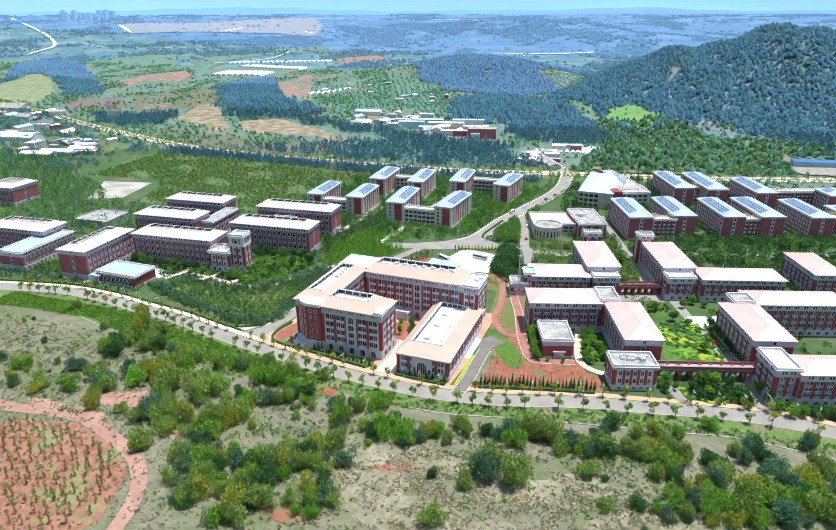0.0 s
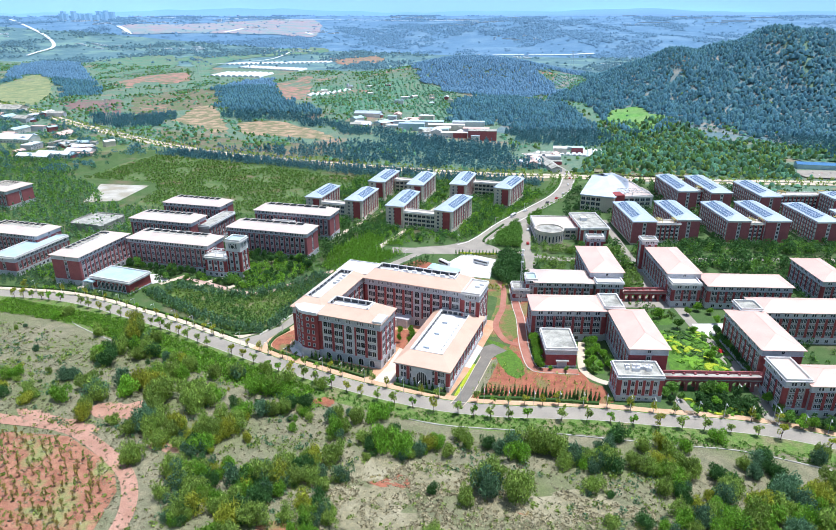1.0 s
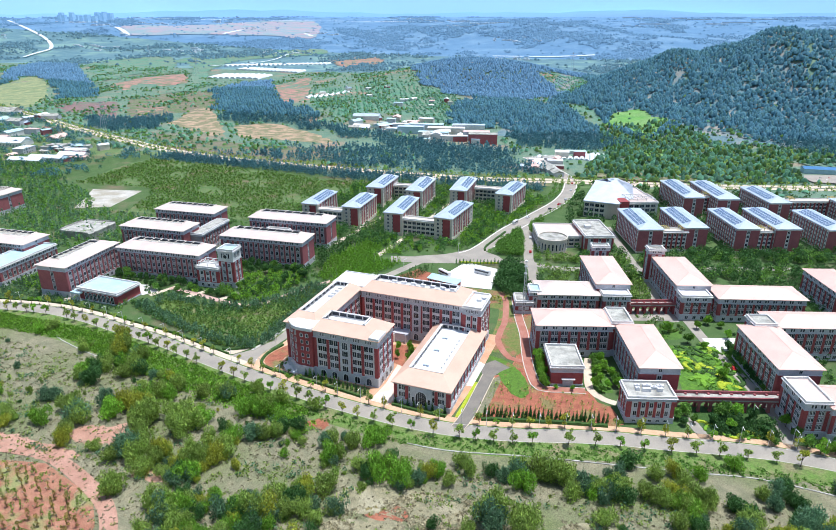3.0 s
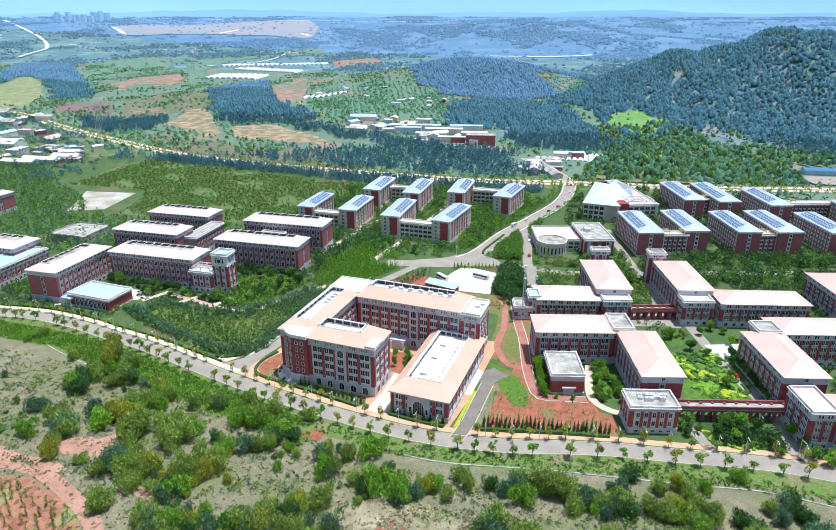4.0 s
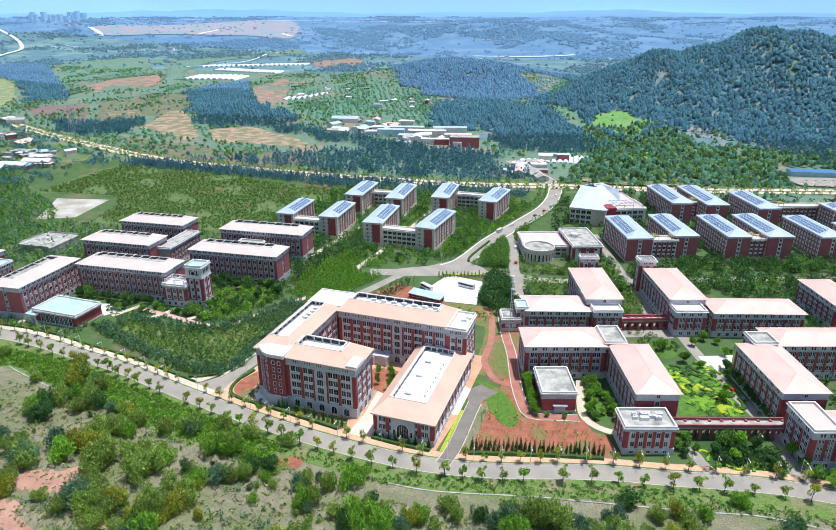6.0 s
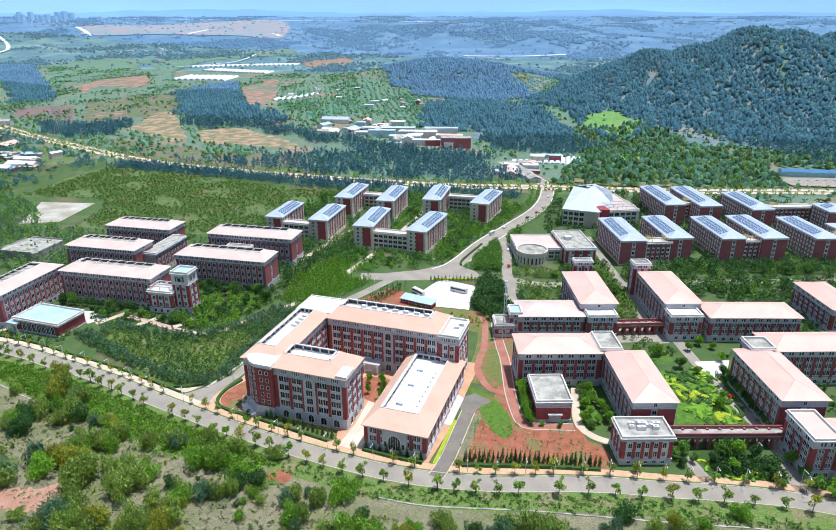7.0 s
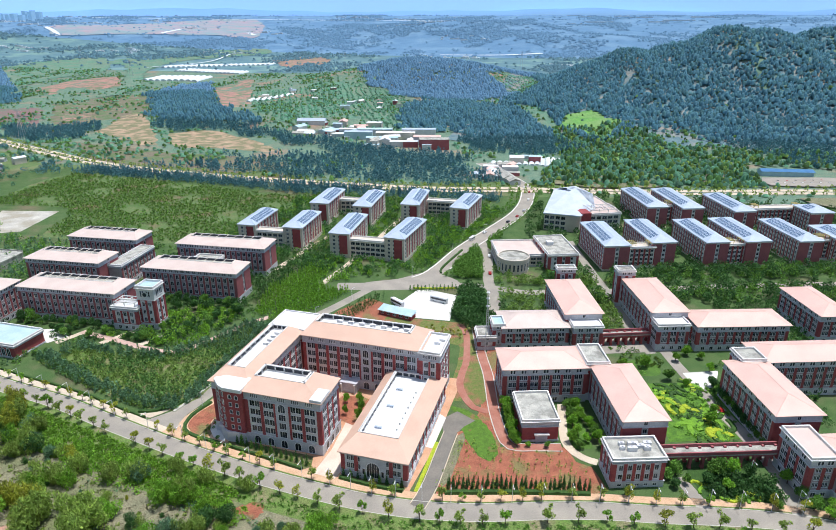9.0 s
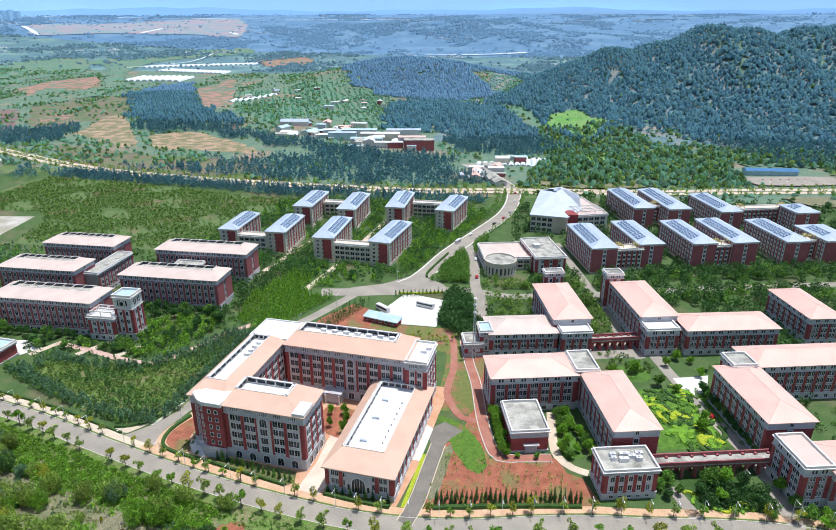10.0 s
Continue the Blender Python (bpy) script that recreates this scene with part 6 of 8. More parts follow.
vehicle("coach", -87.7, 377.0, -15, 10.5, 2.5, 3.2, COACH, "white coach parked in a pale court", "coach")
vehicle("coach", -109.5, 367.5, -34, 9.5, 2.4, 3.1, COACH, "white coach parked beside a shed", "coach")
PAINTS = [mat("car_paint_" + n, c, tuple(v * 0.9 for v in c), 2, 0.3, 0.03) for n, c in (("white", (0.75, 0.75, 0.76)), ("dark", (0.04, 0.045, 0.055)), ("silver", (0.4, 0.41, 0.43)), ("red", (0.4, 0.03, 0.03)))]
COLOURS = ("white", "dark grey", "silver", "red")
vehicle("minibus", -88.0, 485, 75, 6.5, 2.1, 2.6, PAINTS[0], "white minibus on the avenue", "minibus")
cars = [(-81.5, 503, 72), (-62.5, 549, 75), (-59, 566, 80), (-68, 533, 72), (-58.5, 600, 92), (47.2, 303, 112), (-60.5, 343, 100), (-75, 657, 120), (-66, 640, 100), (-60, 626, 95), (-80, 670, 118), (-92, 690, 120), (-71, 455, 95), (-66, 425, 102)]
for i in range(13):
    cars.append((164 + 4.1 * i, 712 + 1.1 * i + 9 * (i % 2), 96 + 4 * (i % 3)))
for i, (x, y, rz) in enumerate(cars):
    vehicle("car", x, y, rz, 4.4, 1.75, 1.45, PAINTS[i * 7 % 4], COLOURS[i * 7 % 4] + " car standing on pale paving", "car")

# mast and lamps
b = thing("radio_mast", -53.4, 327.7, 0, 0, "tall slim pale lattice mast among trees", "mast")
for k in range(3):
    a = 2.094 * k
    s = Shape()
    p0, p1 = (1.0 * math.cos(a), 1.0 * math.sin(a)), (0.35 * math.cos(a), 0.35 * math.sin(a))
    s.v += [(p0[0] - 0.12, p0[1] - 0.12, 0), (p0[0] + 0.12, p0[1] - 0.12, 0), (p0[0], p0[1] + 0.14, 0), (p1[0] - 0.1, p1[1] - 0.1, 32), (p1[0] + 0.1, p1[1] - 0.1, 32), (p1[0], p1[1] + 0.12, 32)]
    s.f += [(0, 1, 4, 3), (1, 2, 5, 4), (2, 0, 3, 5)]
    s.k += [0, 0, 0]
    part("leg", s, M["frame"], b)
for i in range(14):
    z = 2.2 * i + 1
    r = 1.0 - 0.65 * z / 32
    s = Shape()
    for k in range(3):
        a, c = 2.094 * k, 2.094 * (k + 1)
        s.poly([(r * math.cos(a), r * math.sin(a), z), (r * math.cos(c), r * math.sin(c), z + 2), (r * math.cos(c), r * math.sin(c), z + 2.25), (r * math.cos(a), r * math.sin(a), z + 0.25)])
    part("brace", s, M["frame"], b)
for z in (24, 28, 31):
    s = Shape()
    s.prism([(0.9 * math.cos(t * 1.0472), 0.9 * math.sin(t * 1.0472)) for t in range(6)], z, z + 0.5)
    part("antenna_ring", s, M["frame"], b)


def street_lamp():
    b = thing("street_lamp", 0, 0, 0, 0, "slim grey street lamp beside the road", "lamp", "street lamps")
    s = Shape()
    s.prism([(0.09 * math.cos(t * 1.0472), 0.09 * math.sin(t * 1.0472)) for t in range(6)], 0, 7.5)
    part("pole", s, M["frame"], b)
    s = Shape()
    s.box(-0.05, 0.05, -1.8, 0, 7.4, 7.5)
    arm = part("arm", s, M["frame"], b)
    s = Shape()
    s.box(-0.14, 0.14, -2.3, -1.6, 7.35, 7.5)
    part("head", s, M["frame"], arm)
    return b


proto = street_lamp()
line = side_line(curve(ROAD, 26), 5.0)
for i in range(1, len(line) - 1):
    if -330 < line[i][0] < 95:
        d = line[i + 1] - line[i - 1]
        copy_thing(proto, pose(line[i][0], line[i][1], 0.1, 0, 0, math.degrees(math.atan2(d[1], d[0]))))
for x, y, a in ((-160, 252, 170), (-157, 280, 170), (-154, 306, 165), (-146, 338, 160), (-136, 366, 160), (50, 262, 20), (62, 250, 20), (-112, 408, 40), (-96, 455, 100), (-82, 500, 100)):
    copy_thing(proto, pose(x, y, 0.1, 0, 0, a))
for o in (*proto.children_recursive, proto):
    bpy.data.objects.remove(o)

# hedges and garden beds
def hedge(name, line, w, h, key, label):
    """A clipped hedge with an uneven top along a line."""
    s = Shape()
    a, c = side_line(line, -w / 2), side_line(line, w / 2)
    g = random.Random(len(line))
    tops = [h * g.uniform(0.8, 1.15) for _ in line]
    z = height(line[:, 0], line[:, 1]) + 0.1
    for i in range(len(line) - 1):
        q = [(*a[i], z[i]), (*a[i + 1], z[i + 1]), (*c[i + 1], z[i + 1]), (*c[i], z[i])]
        t = [(*(line[i] + (a[i] - line[i]) * 0.7), z[i] + tops[i]), (*(line[i + 1] + (a[i + 1] - line[i + 1]) * 0.7), z[i + 1] + tops[i + 1]),
             (*(line[i + 1] + (c[i + 1] - line[i + 1]) * 0.7), z[i + 1] + tops[i + 1]), (*(line[i] + (c[i] - line[i]) * 0.7), z[i] + tops[i])]
        s.poly(t)
        s.poly([q[0], q[1], t[1], t[0]])
        s.poly([q[2], q[3], t[3], t[2]])
        if i in (0, len(line) - 2):
            s.poly([q[0], t[0], t[3], q[3]] if i == 0 else [q[1], q[2], t[2], t[1]])
    return tagged(part(name, s, M[key]), label, "hedge", "hedges")


hedge("hedge", curve([(-138.5, 232.2), (-122, 229.6), (-104, 226.8)], 1.5), 1.2, 1.0, "dark_hedge", "clipped dark hedge before the courtyard building")
hedge("hedge", curve([(-89.5, 226), (-78, 225), (-66, 224.8)], 1.5), 1.4, 1.0, "dark_hedge", "clipped dark hedge before the hall")
hedge("hedge", curve([(-52, 227.8), (-40, 231), (-20, 236), (-4, 239.5)], 1.5), 1.8, 1.1, "dark_hedge", "long clipped dark hedge beside red soil")
hedge("hedge", side_line(curve(ROAD, 3), 9.3)[60:[i for i, q in enumerate(curve(ROAD, 3)) if q[0] > -178][0]], 1.1, 0.9, "dark_hedge", "low dark hedge along the footpath")
for q, key in (([(-107, 391), (-94, 394), (-82, 398)], "yellowgreen"), ([(-96, 418), (-97, 428), (-91, 462)], "dark_hedge"), ([(-158.5, 256), (-161, 246), (-159.4, 238), (-153, 234.4), (-140, 232.6)], "dark_hedge"), ([(-169.6, 256), (-172.5, 249.5), (-178, 244.5), (-184, 242.8)], "dark_hedge")):
    hedge("hedge", curve(q, 2), 1.6, 0.9, key, "clipped hedge beside a campus road")
swirl = random.Random(3)
for k in range(50):
    cx, cy = (35.5, 300)
    u, v = swirl.uniform(-9, 9), swirl.uniform(-19, 19)
    x, y = cx + u * math.cos(0.3) - v * math.sin(0.3), cy + u * math.sin(0.3) + v * math.cos(0.3)
    a0, r = swirl.uniform(0, 6.28), swirl.uniform(2.0, 5.0)
    pts = [(x + r * math.cos(a0 + 0.35 * i), y + r * (0.8 + 0.08 * i) * math.sin(a0 + 0.35 * i)) for i in range(8)]
    hedge("hedge", curve(pts, 0.8), swirl.uniform(1.5, 2.8), 0.6, ("yellowgreen", "dark_hedge", "lawn_bright", "dark_hedge", "lawn_bright")[k % 5], "curved clipped hedge in a formal garden")
for k in range(9):
    x, y = 32 + 2.6 * k + swirl.uniform(-1, 1), 249 + swirl.uniform(-3, 10)
    pts = [(x + 2.2 * math.cos(0.5 * i + k), y + 2.6 * math.sin(0.5 * i + k)) for i in range(6)]
    hedge("hedge", curve(pts, 0.8), 1.3, 0.6, ("yellowgreen", "lawn_bright")[k % 2], "curved yellow-green hedge before the arcade")

# villages, tunnels and sheds beyond the campus
def house(x, y, rz, w, d, h, wall, roof, gable=True):
    z = float(height(x, y))
    b = thing("house", x, y, z, rz, "small plain village house with %s roof" % roof[1], "house", "village houses")
    s = Shape()
    s.box(-w / 2, w / 2, -d / 2, d / 2, -1.5, h)
    part("wall", s, M[wall], b)
    s = Shape()
    if gable:
        e = 0.5
        s.poly([(-w / 2 - e, -d / 2 - e, h), (w / 2 + e, -d / 2 - e, h), (w / 2 + e, 0, h + d * 0.22), (-w / 2 - e, 0, h + d * 0.22)])
        s.poly([(w / 2 + e, d / 2 + e, h), (-w / 2 - e, d / 2 + e, h), (-w / 2 - e, 0, h + d * 0.22), (w / 2 + e, 0, h + d * 0.22)])
        for sg in (-1, 1):
            s.poly([(sg * w / 2, -d / 2, h), (sg * w / 2, d / 2, h), (sg * w / 2, 0, h + d * 0.2)])
    else:
        s.box(-w / 2 - 0.3, w / 2 + 0.3, -d / 2 - 0.3, d / 2 + 0.3, h, h + 0.5)
    part("roof", s, M[roof[0]], b)
    for i in range(max(1, int(w / 4.5)) if y < 600 else 0):
        for k in range(max(1, int(h / 3.2))):
            part("window", window_mesh(1.6, 1.4, False, 1), None, b, m=pose(-w / 2 + 2.2 + 4.5 * i, -d / 2, 1.0 + 3.1 * k))


vil = random.Random(9)
ROOFS = [("white", "a white"), ("far_white", "a pale metal"), ("concrete", "a grey"), ("slate", "a blue-grey"), ("bluewhite", "a pale blue"), ("terracotta", "a reddish")]
for cx, cy, sx, sy, n, sizes in ((-350, 875, 48, 45, 24, (9, 24)), (-225, 825, 50, 34, 8, (9, 22)), (-640, 570, 50, 45, 16, (10, 24)), (-770, 640, 50, 40, 10, (12, 28)), (-920, 740, 60, 40, 8, (12, 26)), (-370, 1150, 80, 60, 12, (8, 18)), (-100, 690, 18, 26, 10, (9, 18)), (-70, 760, 20, 16, 4, (8, 16)), (-560, 1280, 80, 80, 8, (8, 16))):
    for i in range(n):
        x, y = cx + vil.uniform(-sx, sx), cy + vil.uniform(-sy, sy)
        w = vil.uniform(*sizes)
        house(x, y, vil.choice((0, 12, 20, 100, 75)) + vil.uniform(-5, 5), w, w * vil.uniform(0.4, 0.65), vil.choice((3.2, 3.6, 6.4, 6.8)), vil.choice(("pale", "beige", "stone", "dusk_brick")), vil.choice(ROOFS), vil.random() < 0.5)
for x, y, w, d, r in ((-755, 598, 62, 22, ROOFS[1]), (-622, 541, 40, 12, ROOFS[1]), (-634, 525, 38, 12, ROOFS[1]), (-608, 563, 32, 12, ROOFS[0]), (-1000, 800, 50, 26, ROOFS[2]), (-394, 905, 40, 14, ROOFS[3]), (-300, 866, 36, 14, ROOFS[4])):
    house(x, y, 10, w, d, 5, "pale", r)
for x, y, w, d, h, wall, roof in ((-285, 862, 46, 13, 9, "pale", 4), (-252, 846, 50, 13, 9, "beige", 0), (-225, 862, 44, 12, 12, "pale", 3), (-205, 826, 34, 13, 10, "stone", 5), (-190, 800, 36, 14, 12, "dusk_brick", 2), (-262, 820, 40, 12, 7, "pale", 4), (-300, 838, 36, 12, 9, "bluewhite", 3), (-232, 806, 30, 10, 6, "pale", 0)):
    house(x, y, 12, w, d, h, wall, ROOFS[roof], False)
for x, y, w in ((-100, 694, 44), (-92, 680, 44), (-84, 667, 40)):
    house(x, y, 115, w, 11, 4, "stone", ROOFS[2])
b = thing("blue_shed", 158, 742, float(height(180, 748)), 7, "long low shed with a blue metal roof", "shed")
s = Shape()
s.box(0, 49, 0, 12, -1, 4.6)
part("wall", s, M["bluewhite"], b)
s = Shape()
s.poly([(-0.8, -0.8, 4.6), (49.8, -0.8, 4.6), (49.8, 6, 6.4), (-0.8, 6, 6.4)])
s.poly([(49.8, 12.8, 4.6), (-0.8, 12.8, 4.6), (-0.8, 6, 6.4), (49.8, 6, 6.4)])
part("roof", s, mat("blue_metal_roof", (0.05, 0.17, 0.36), (0.06, 0.2, 0.4), 6, 0.5, 0.1), b)


def tunnel(x, y, rz, length, r, label):
    z = float(far_height(x, y))
    b = thing("greenhouse", x, y, z, rz, label, "greenhouse", "greenhouses")
    s = Shape()
    arc = [(r * math.cos(math.pi * k / 8), r * 0.75 * math.sin(math.pi * k / 8)) for k in range(9)]
    for (xa, za), (xb, zb) in zip(arc, arc[1:]):
        s.poly([(xa, 0, za), (xa, length, za), (xb, length, zb), (xb, 0, zb)])
    s.poly([(x_, 0, z_) for x_, z_ in reversed(arc)])
    s.poly([(x_, length, z_) for x_, z_ in arc])
    part("film_cover", s, M["far_white"], b)
    s = Shape()
    s.box(-0.7, 0.7, -0.06, 0.02, 0, r * 0.55)
    part("door", s, M["stone"], b)


for i in range(7):
    tunnel(-108 + 6.8 * i, 731 + 0.8 * i, 8, 13, 2.9, "white film tunnel greenhouse beside a village")
for i in range(5):
    tunnel(-62 + 5.8 * i, 738 - 2.5 * i, 4, 46, 2.7, "long white film tunnel greenhouse beside a village")
for i in range(16):
    tunnel(-1150 + 14.5 * i, 1690 - 3 * i, 8, 70, 6.5, "white film greenhouse on a far slope")
for i in range(22):
    tunnel(-1270 + 12.5 * i, 1800 + 8 * i, 8, 60, 6, "white film greenhouse on a far slope")
for i in range(9):
    tunnel(-1060 + 15 * i, 1430 + 3 * i, 12, 110, 7, "long white film greenhouse on a far slope")
for i in range(8):
    tunnel(-625 + 6 * i, 1140 + 14 * i, 14, 42, 4.2, "white film greenhouse on red earth")


def pylon(x, y, h):
    b = thing("power_pylon", x, y, float(far_height(x, y)), 20, "grey lattice power pylon on a far slope", "pylon", "power pylons")
    for sx in (-1, 1):
        for sy in (-1, 1):
            s = Shape()
            w = h * 0.09
            s.v += [(sx * w - .2, sy * w - .2, 0), (sx * w + .2, sy * w - .2, 0), (sx * w, sy * w + .25, 0), (sx * .5 - .15, sy * .5 - .15, h), (sx * .5 + .15, sy * .5 - .15, h), (sx * .5, sy * .5 + .2, h)]
            s.f += [(0, 1, 4, 3), (1, 2, 5, 4), (2, 0, 3, 5)]
            s.k += [0, 0, 0]
            part("leg", s, M["stone"], b)
    for z, l in ((0.72, 0.22), (0.84, 0.18), (0.95, 0.12)):
        s = Shape()
        s.box(-h * l, h * l, -0.3, 0.3, h * z, h * z + 0.5)
        part("crossarm", s, M["stone"], b)


for x, y, h in ((-720, 725, 40), (-1150, 1500, 45), (-700, 1850, 50), (-1650, 1900, 55), (-200, 1900, 55)):
    pylon(x, y, h)


SHRUB = [make_tree("shrub", "shrub", 21 + i, k, l) for i, (k, l) in enumerate((
    ("leaf_olive", "olive-green feathery shrub on the dry slope"), ("leaf_dark", "dark green dense shrub on the dry slope"), ("leaf_bright", "bright green shrub on the dry slope"),
    ("leaf_blue", "blue-green shrub on the dry slope"), ("leaf_olive", "olive-green upright shrub on the dry slope"), ("leaf_yellow", "yellow-green shrub on the dry slope")))]
ROUND = [make_tree("tree", "round", 41 + i, k, l) for i, (k, l) in enumerate((("leaf_bright", "bright green garden tree beside a building"), ("leaf_dark", "dark green garden tree beside a building"), ("leaf_young", "green garden tree beside a building")))]
STREET = [make_tree("street_tree", "street", 51 + i, k, "young street tree with a thin crown") for i, k in enumerate(("leaf_olive", "leaf_bright", "leaf_yellow"))]
CONE = [make_tree("conifer", "cone", 61 + i, k, "small conical conifer in a planted row") for i, k in enumerate(("leaf_dark", "leaf_young"))]
PROTO = SHRUB + ROUND + STREET + CONE

# shrubs on the slope below the road: place and half width
SLOPE_EAST = [(-93, 166, 7.7), (-30, 170, 10.6), (-52, 163, 3.1), (-41, 163, 4.5), (-45, 141, 4.8), (-81, 142, 5.6), (-96, 156, 7.0), (-2, 183, 4.5), (6, 198, 7.4), (14, 202, 6.4), (22, 203, 6.4), (31, 202, 7.5), (38, 201, 6.4), (34, 179, 6.9), (42, 182, 9.1), (51, 186, 8.2), (59, 197, 8.6), (65, 199, 7.6), (70, 190, 9.5), (23, 190, 6.2), (5, 166, 3.3), (14, 170, 3.8), (47, 210, 5.6), (58, 214, 5.7), (76, 226, 6.0), (-7, 198, 5.2), (59, 183, 8.2), (53, 199, 6.4), (77, 211, 8.0), (46, 175, 5.9), (29, 170, 3.8)]
SLOPE_MID = [(-138, 199, 8.7), (-133, 182, 7.2), (-124, 187, 6.2), (-120, 195, 6.3), (-156, 203, 6.8), (-166, 203, 4.6), (-146, 214, 4.6), (-118, 211, 4.3), (-134, 211, 4.5), (-94, 182, 6.7), (-91, 196, 7.0), (-84, 180, 5.6), (-73, 181, 8.4), (-61, 184, 5.6), (-56, 188, 5.6), (-50, 195, 5.7), (-38, 196, 5.7), (-20, 197, 9), (-28, 196, 8), (4, 216, 5.0), (19, 213, 6.0), (40, 227, 4.3), (52, 221, 6.3), (-85, 201, 5.0), (-104, 194, 6.1), (14, 212, 4.0), (28, 218, 4.1), (-102, 144, 8.7), (-102, 128, 8.3), (-104, 120, 7.3)]
SLOPE_WEST = [(-221, 197, 7.7), (-221, 177, 6.2), (-202, 173, 9.4), (-192, 180, 8.2), (-179, 179, 10.2), (-161, 179, 9.8), (-157, 189, 6.6), (-182, 201, 7.2), (-197, 209, 3.8), (-219, 204, 7.8), (-208, 209, 7.7), (-231, 224, 10), (-215, 224, 6.8), (-192, 159, 6.7), (-178, 157, 3.2), (-168, 155, 4.2), (-161, 163, 9.4), (-142, 159, 7.9), (-138, 165, 5.0), (-151, 163, 7.2), (-134, 167, 5.0), (-125, 167, 2.9), (-156, 145, 7.0), (-280, 229, 6.2), (-246, 218, 4.3), (-210, 163, 4.7), (-80, 132, 2.7)]
count = 0
for x, y, r in SLOPE_EAST + SLOPE_MID + SLOPE_WEST:
    count += 1
    big = random.Random(count)
    n = 1 if r < 5.2 else 2 if r < 8 else 3
    for i in range(n):
        a = big.uniform(0, 6.28)
        o = 0 if n == 1 else r * 0.5
        plant(SHRUB[big.choice((0, 0, 1, 2, 3, 4, 4, 5))], x + o * math.cos(a + i * 2.1), y + o * math.sin(a + i * 2.1) + 1, r * (0.85 if n == 1 else 0.62), 1.0)
THICKETS = [
    ([(-168, 158), (-145, 177), (-111, 178), (-86, 169), (-72, 134), (-111, 119), (-139, 133)], 80, 2.2, 4.4), ([(-140, 135), (-120, 158), (-92, 160), (-78, 140), (-100, 118), (-125, 118)], 70, 2.4, 4.6), ([(-28, 201), (-1, 210), (33, 207), (50, 207), (81, 222), (72, 182), (23, 165), (6, 183), (-19, 186)], 95, 2.2, 4.6),
    ([(-233, 201), (-212, 232), (-159, 198), (-168, 177), (-208, 181)], 26, 2.4, 4.4), ([(-275, 184), (-247, 178), (-210, 172), (-208, 156), (-238, 154)], 24, 1.8, 3.6), ([(-147, 185), (-128, 200), (-108, 190), (-119, 175), (-136, 173)], 18, 1.6, 3.2), ([(-106, 187), (-44, 201), (-41, 188), (-90, 171)], 26, 1.6, 3.4)]
soft = random.Random(5)
bins = {}
for poly, n, lo, hi in THICKETS:
    got = 0
    for x, y in scatter(poly, n * 8):
        if noise.noise((x * 0.045, y * 0.045, 2)) > -0.08 and got < n:
            got += 1
            key = soft.choice(("leaf_olive", "leaf_olive", "leaf_olive", "leaf_bright", "leaf_dark", "leaf_blue", "leaf_yellow"))
            bins.setdefault(key, []).append((x, y, soft.uniform(lo, hi) * soft.choice((0.6, 1, 1))))
for key, q in bins.items():
    thicket("shrub_thicket", [(x, y) for x, y, _ in q], [r for _, _, r in q], key, "thicket of %s shrubs on the slope" % {"leaf_olive": "olive-green", "leaf_bright": "bright green", "leaf_dark": "dark green", "leaf_blue": "blue-green", "leaf_yellow": "yellow-green"}[key])
extra = scatter([(-320, 120), (-320, 222), (-250, 226), (-150, 210), (-76, 196), (0, 208), (60, 218), (110, 200), (90, 140), (-60, 128), (-130, 128), (-140, 150), (-230, 152)], 170)
for x, y in extra[:35]:
    plant(SHRUB[soft.choice((0, 1, 3, 3, 4, 5))], x, y, soft.uniform(0.8, 2.2), soft.uniform(0.8, 1.2))

# young orchard trees on red soil
ORCH = [make_tree("orchard_tree", "whip", 71 + i, k, "young thin orchard tree on red soil", "tree") for i, k in enumerate(("leaf_straw", "leaf_olive"))]
PROTO += ORCH
for x, y in rows([(-222, 112), (-212, 138), (-188, 144), (-162, 137), (-151, 127), (-146, 110), (-150, 92), (-180, 90)], 4.4, 4.2, 20, 0.6):
    plant(ORCH[soft.choice((0, 0, 1))], x, y, soft.uniform(1.3, 2.0), 1.15)

# street trees on both sides of the road
far_side, near_side = side_line(curve(ROAD, 6.5), 5.6), side_line(curve(ROAD, 6.5), -4.6)
for line, k in ((far_side, 0.95), (near_side, 1.15)):
    for x, y in line:
        if -330 < x < 85 and not -66 < x < -59 + (0 if k > 1 else 2) and soft.random() > 0.06:
            plant(STREET[soft.choice((0, 0, 1, 2))], x + soft.uniform(-0.5, 0.5), y, soft.uniform(1.7, 2.5) * k, 0.95)
# conifers before the front buildings and at the red plot
for i in range(15):
    plant(CONE[i % 2], -134 + 2.2 * i, 234.3 - 0.36 * i, soft.uniform(1.3, 1.8), 1.25)
for x, y in ((-101, 262), (-95, 266), (-103, 270), (-94, 259.5), (-98, 271)):
    plant(ROUND[0], x, y, soft.uniform(1.4, 2.2), 1.3)
for i in range(9):
    plant(CONE[i % 2], -88.5 + 2.7 * i, 227.4 - 0.1 * i, soft.uniform(1.2, 1.6), 1.25)
for i in range(30):
    for k in range(2):
        plant(CONE[0], -51.5 + 1.62 * i + soft.uniform(-.3, .3), 230.2 + 0.36 * i + k * 2.2, soft.uniform(1.2, 1.65), 1.3)
for i in range(12):
    plant(STREET[2], -88 + 2 * i, 344 - soft.uniform(0, 8), 1.1)

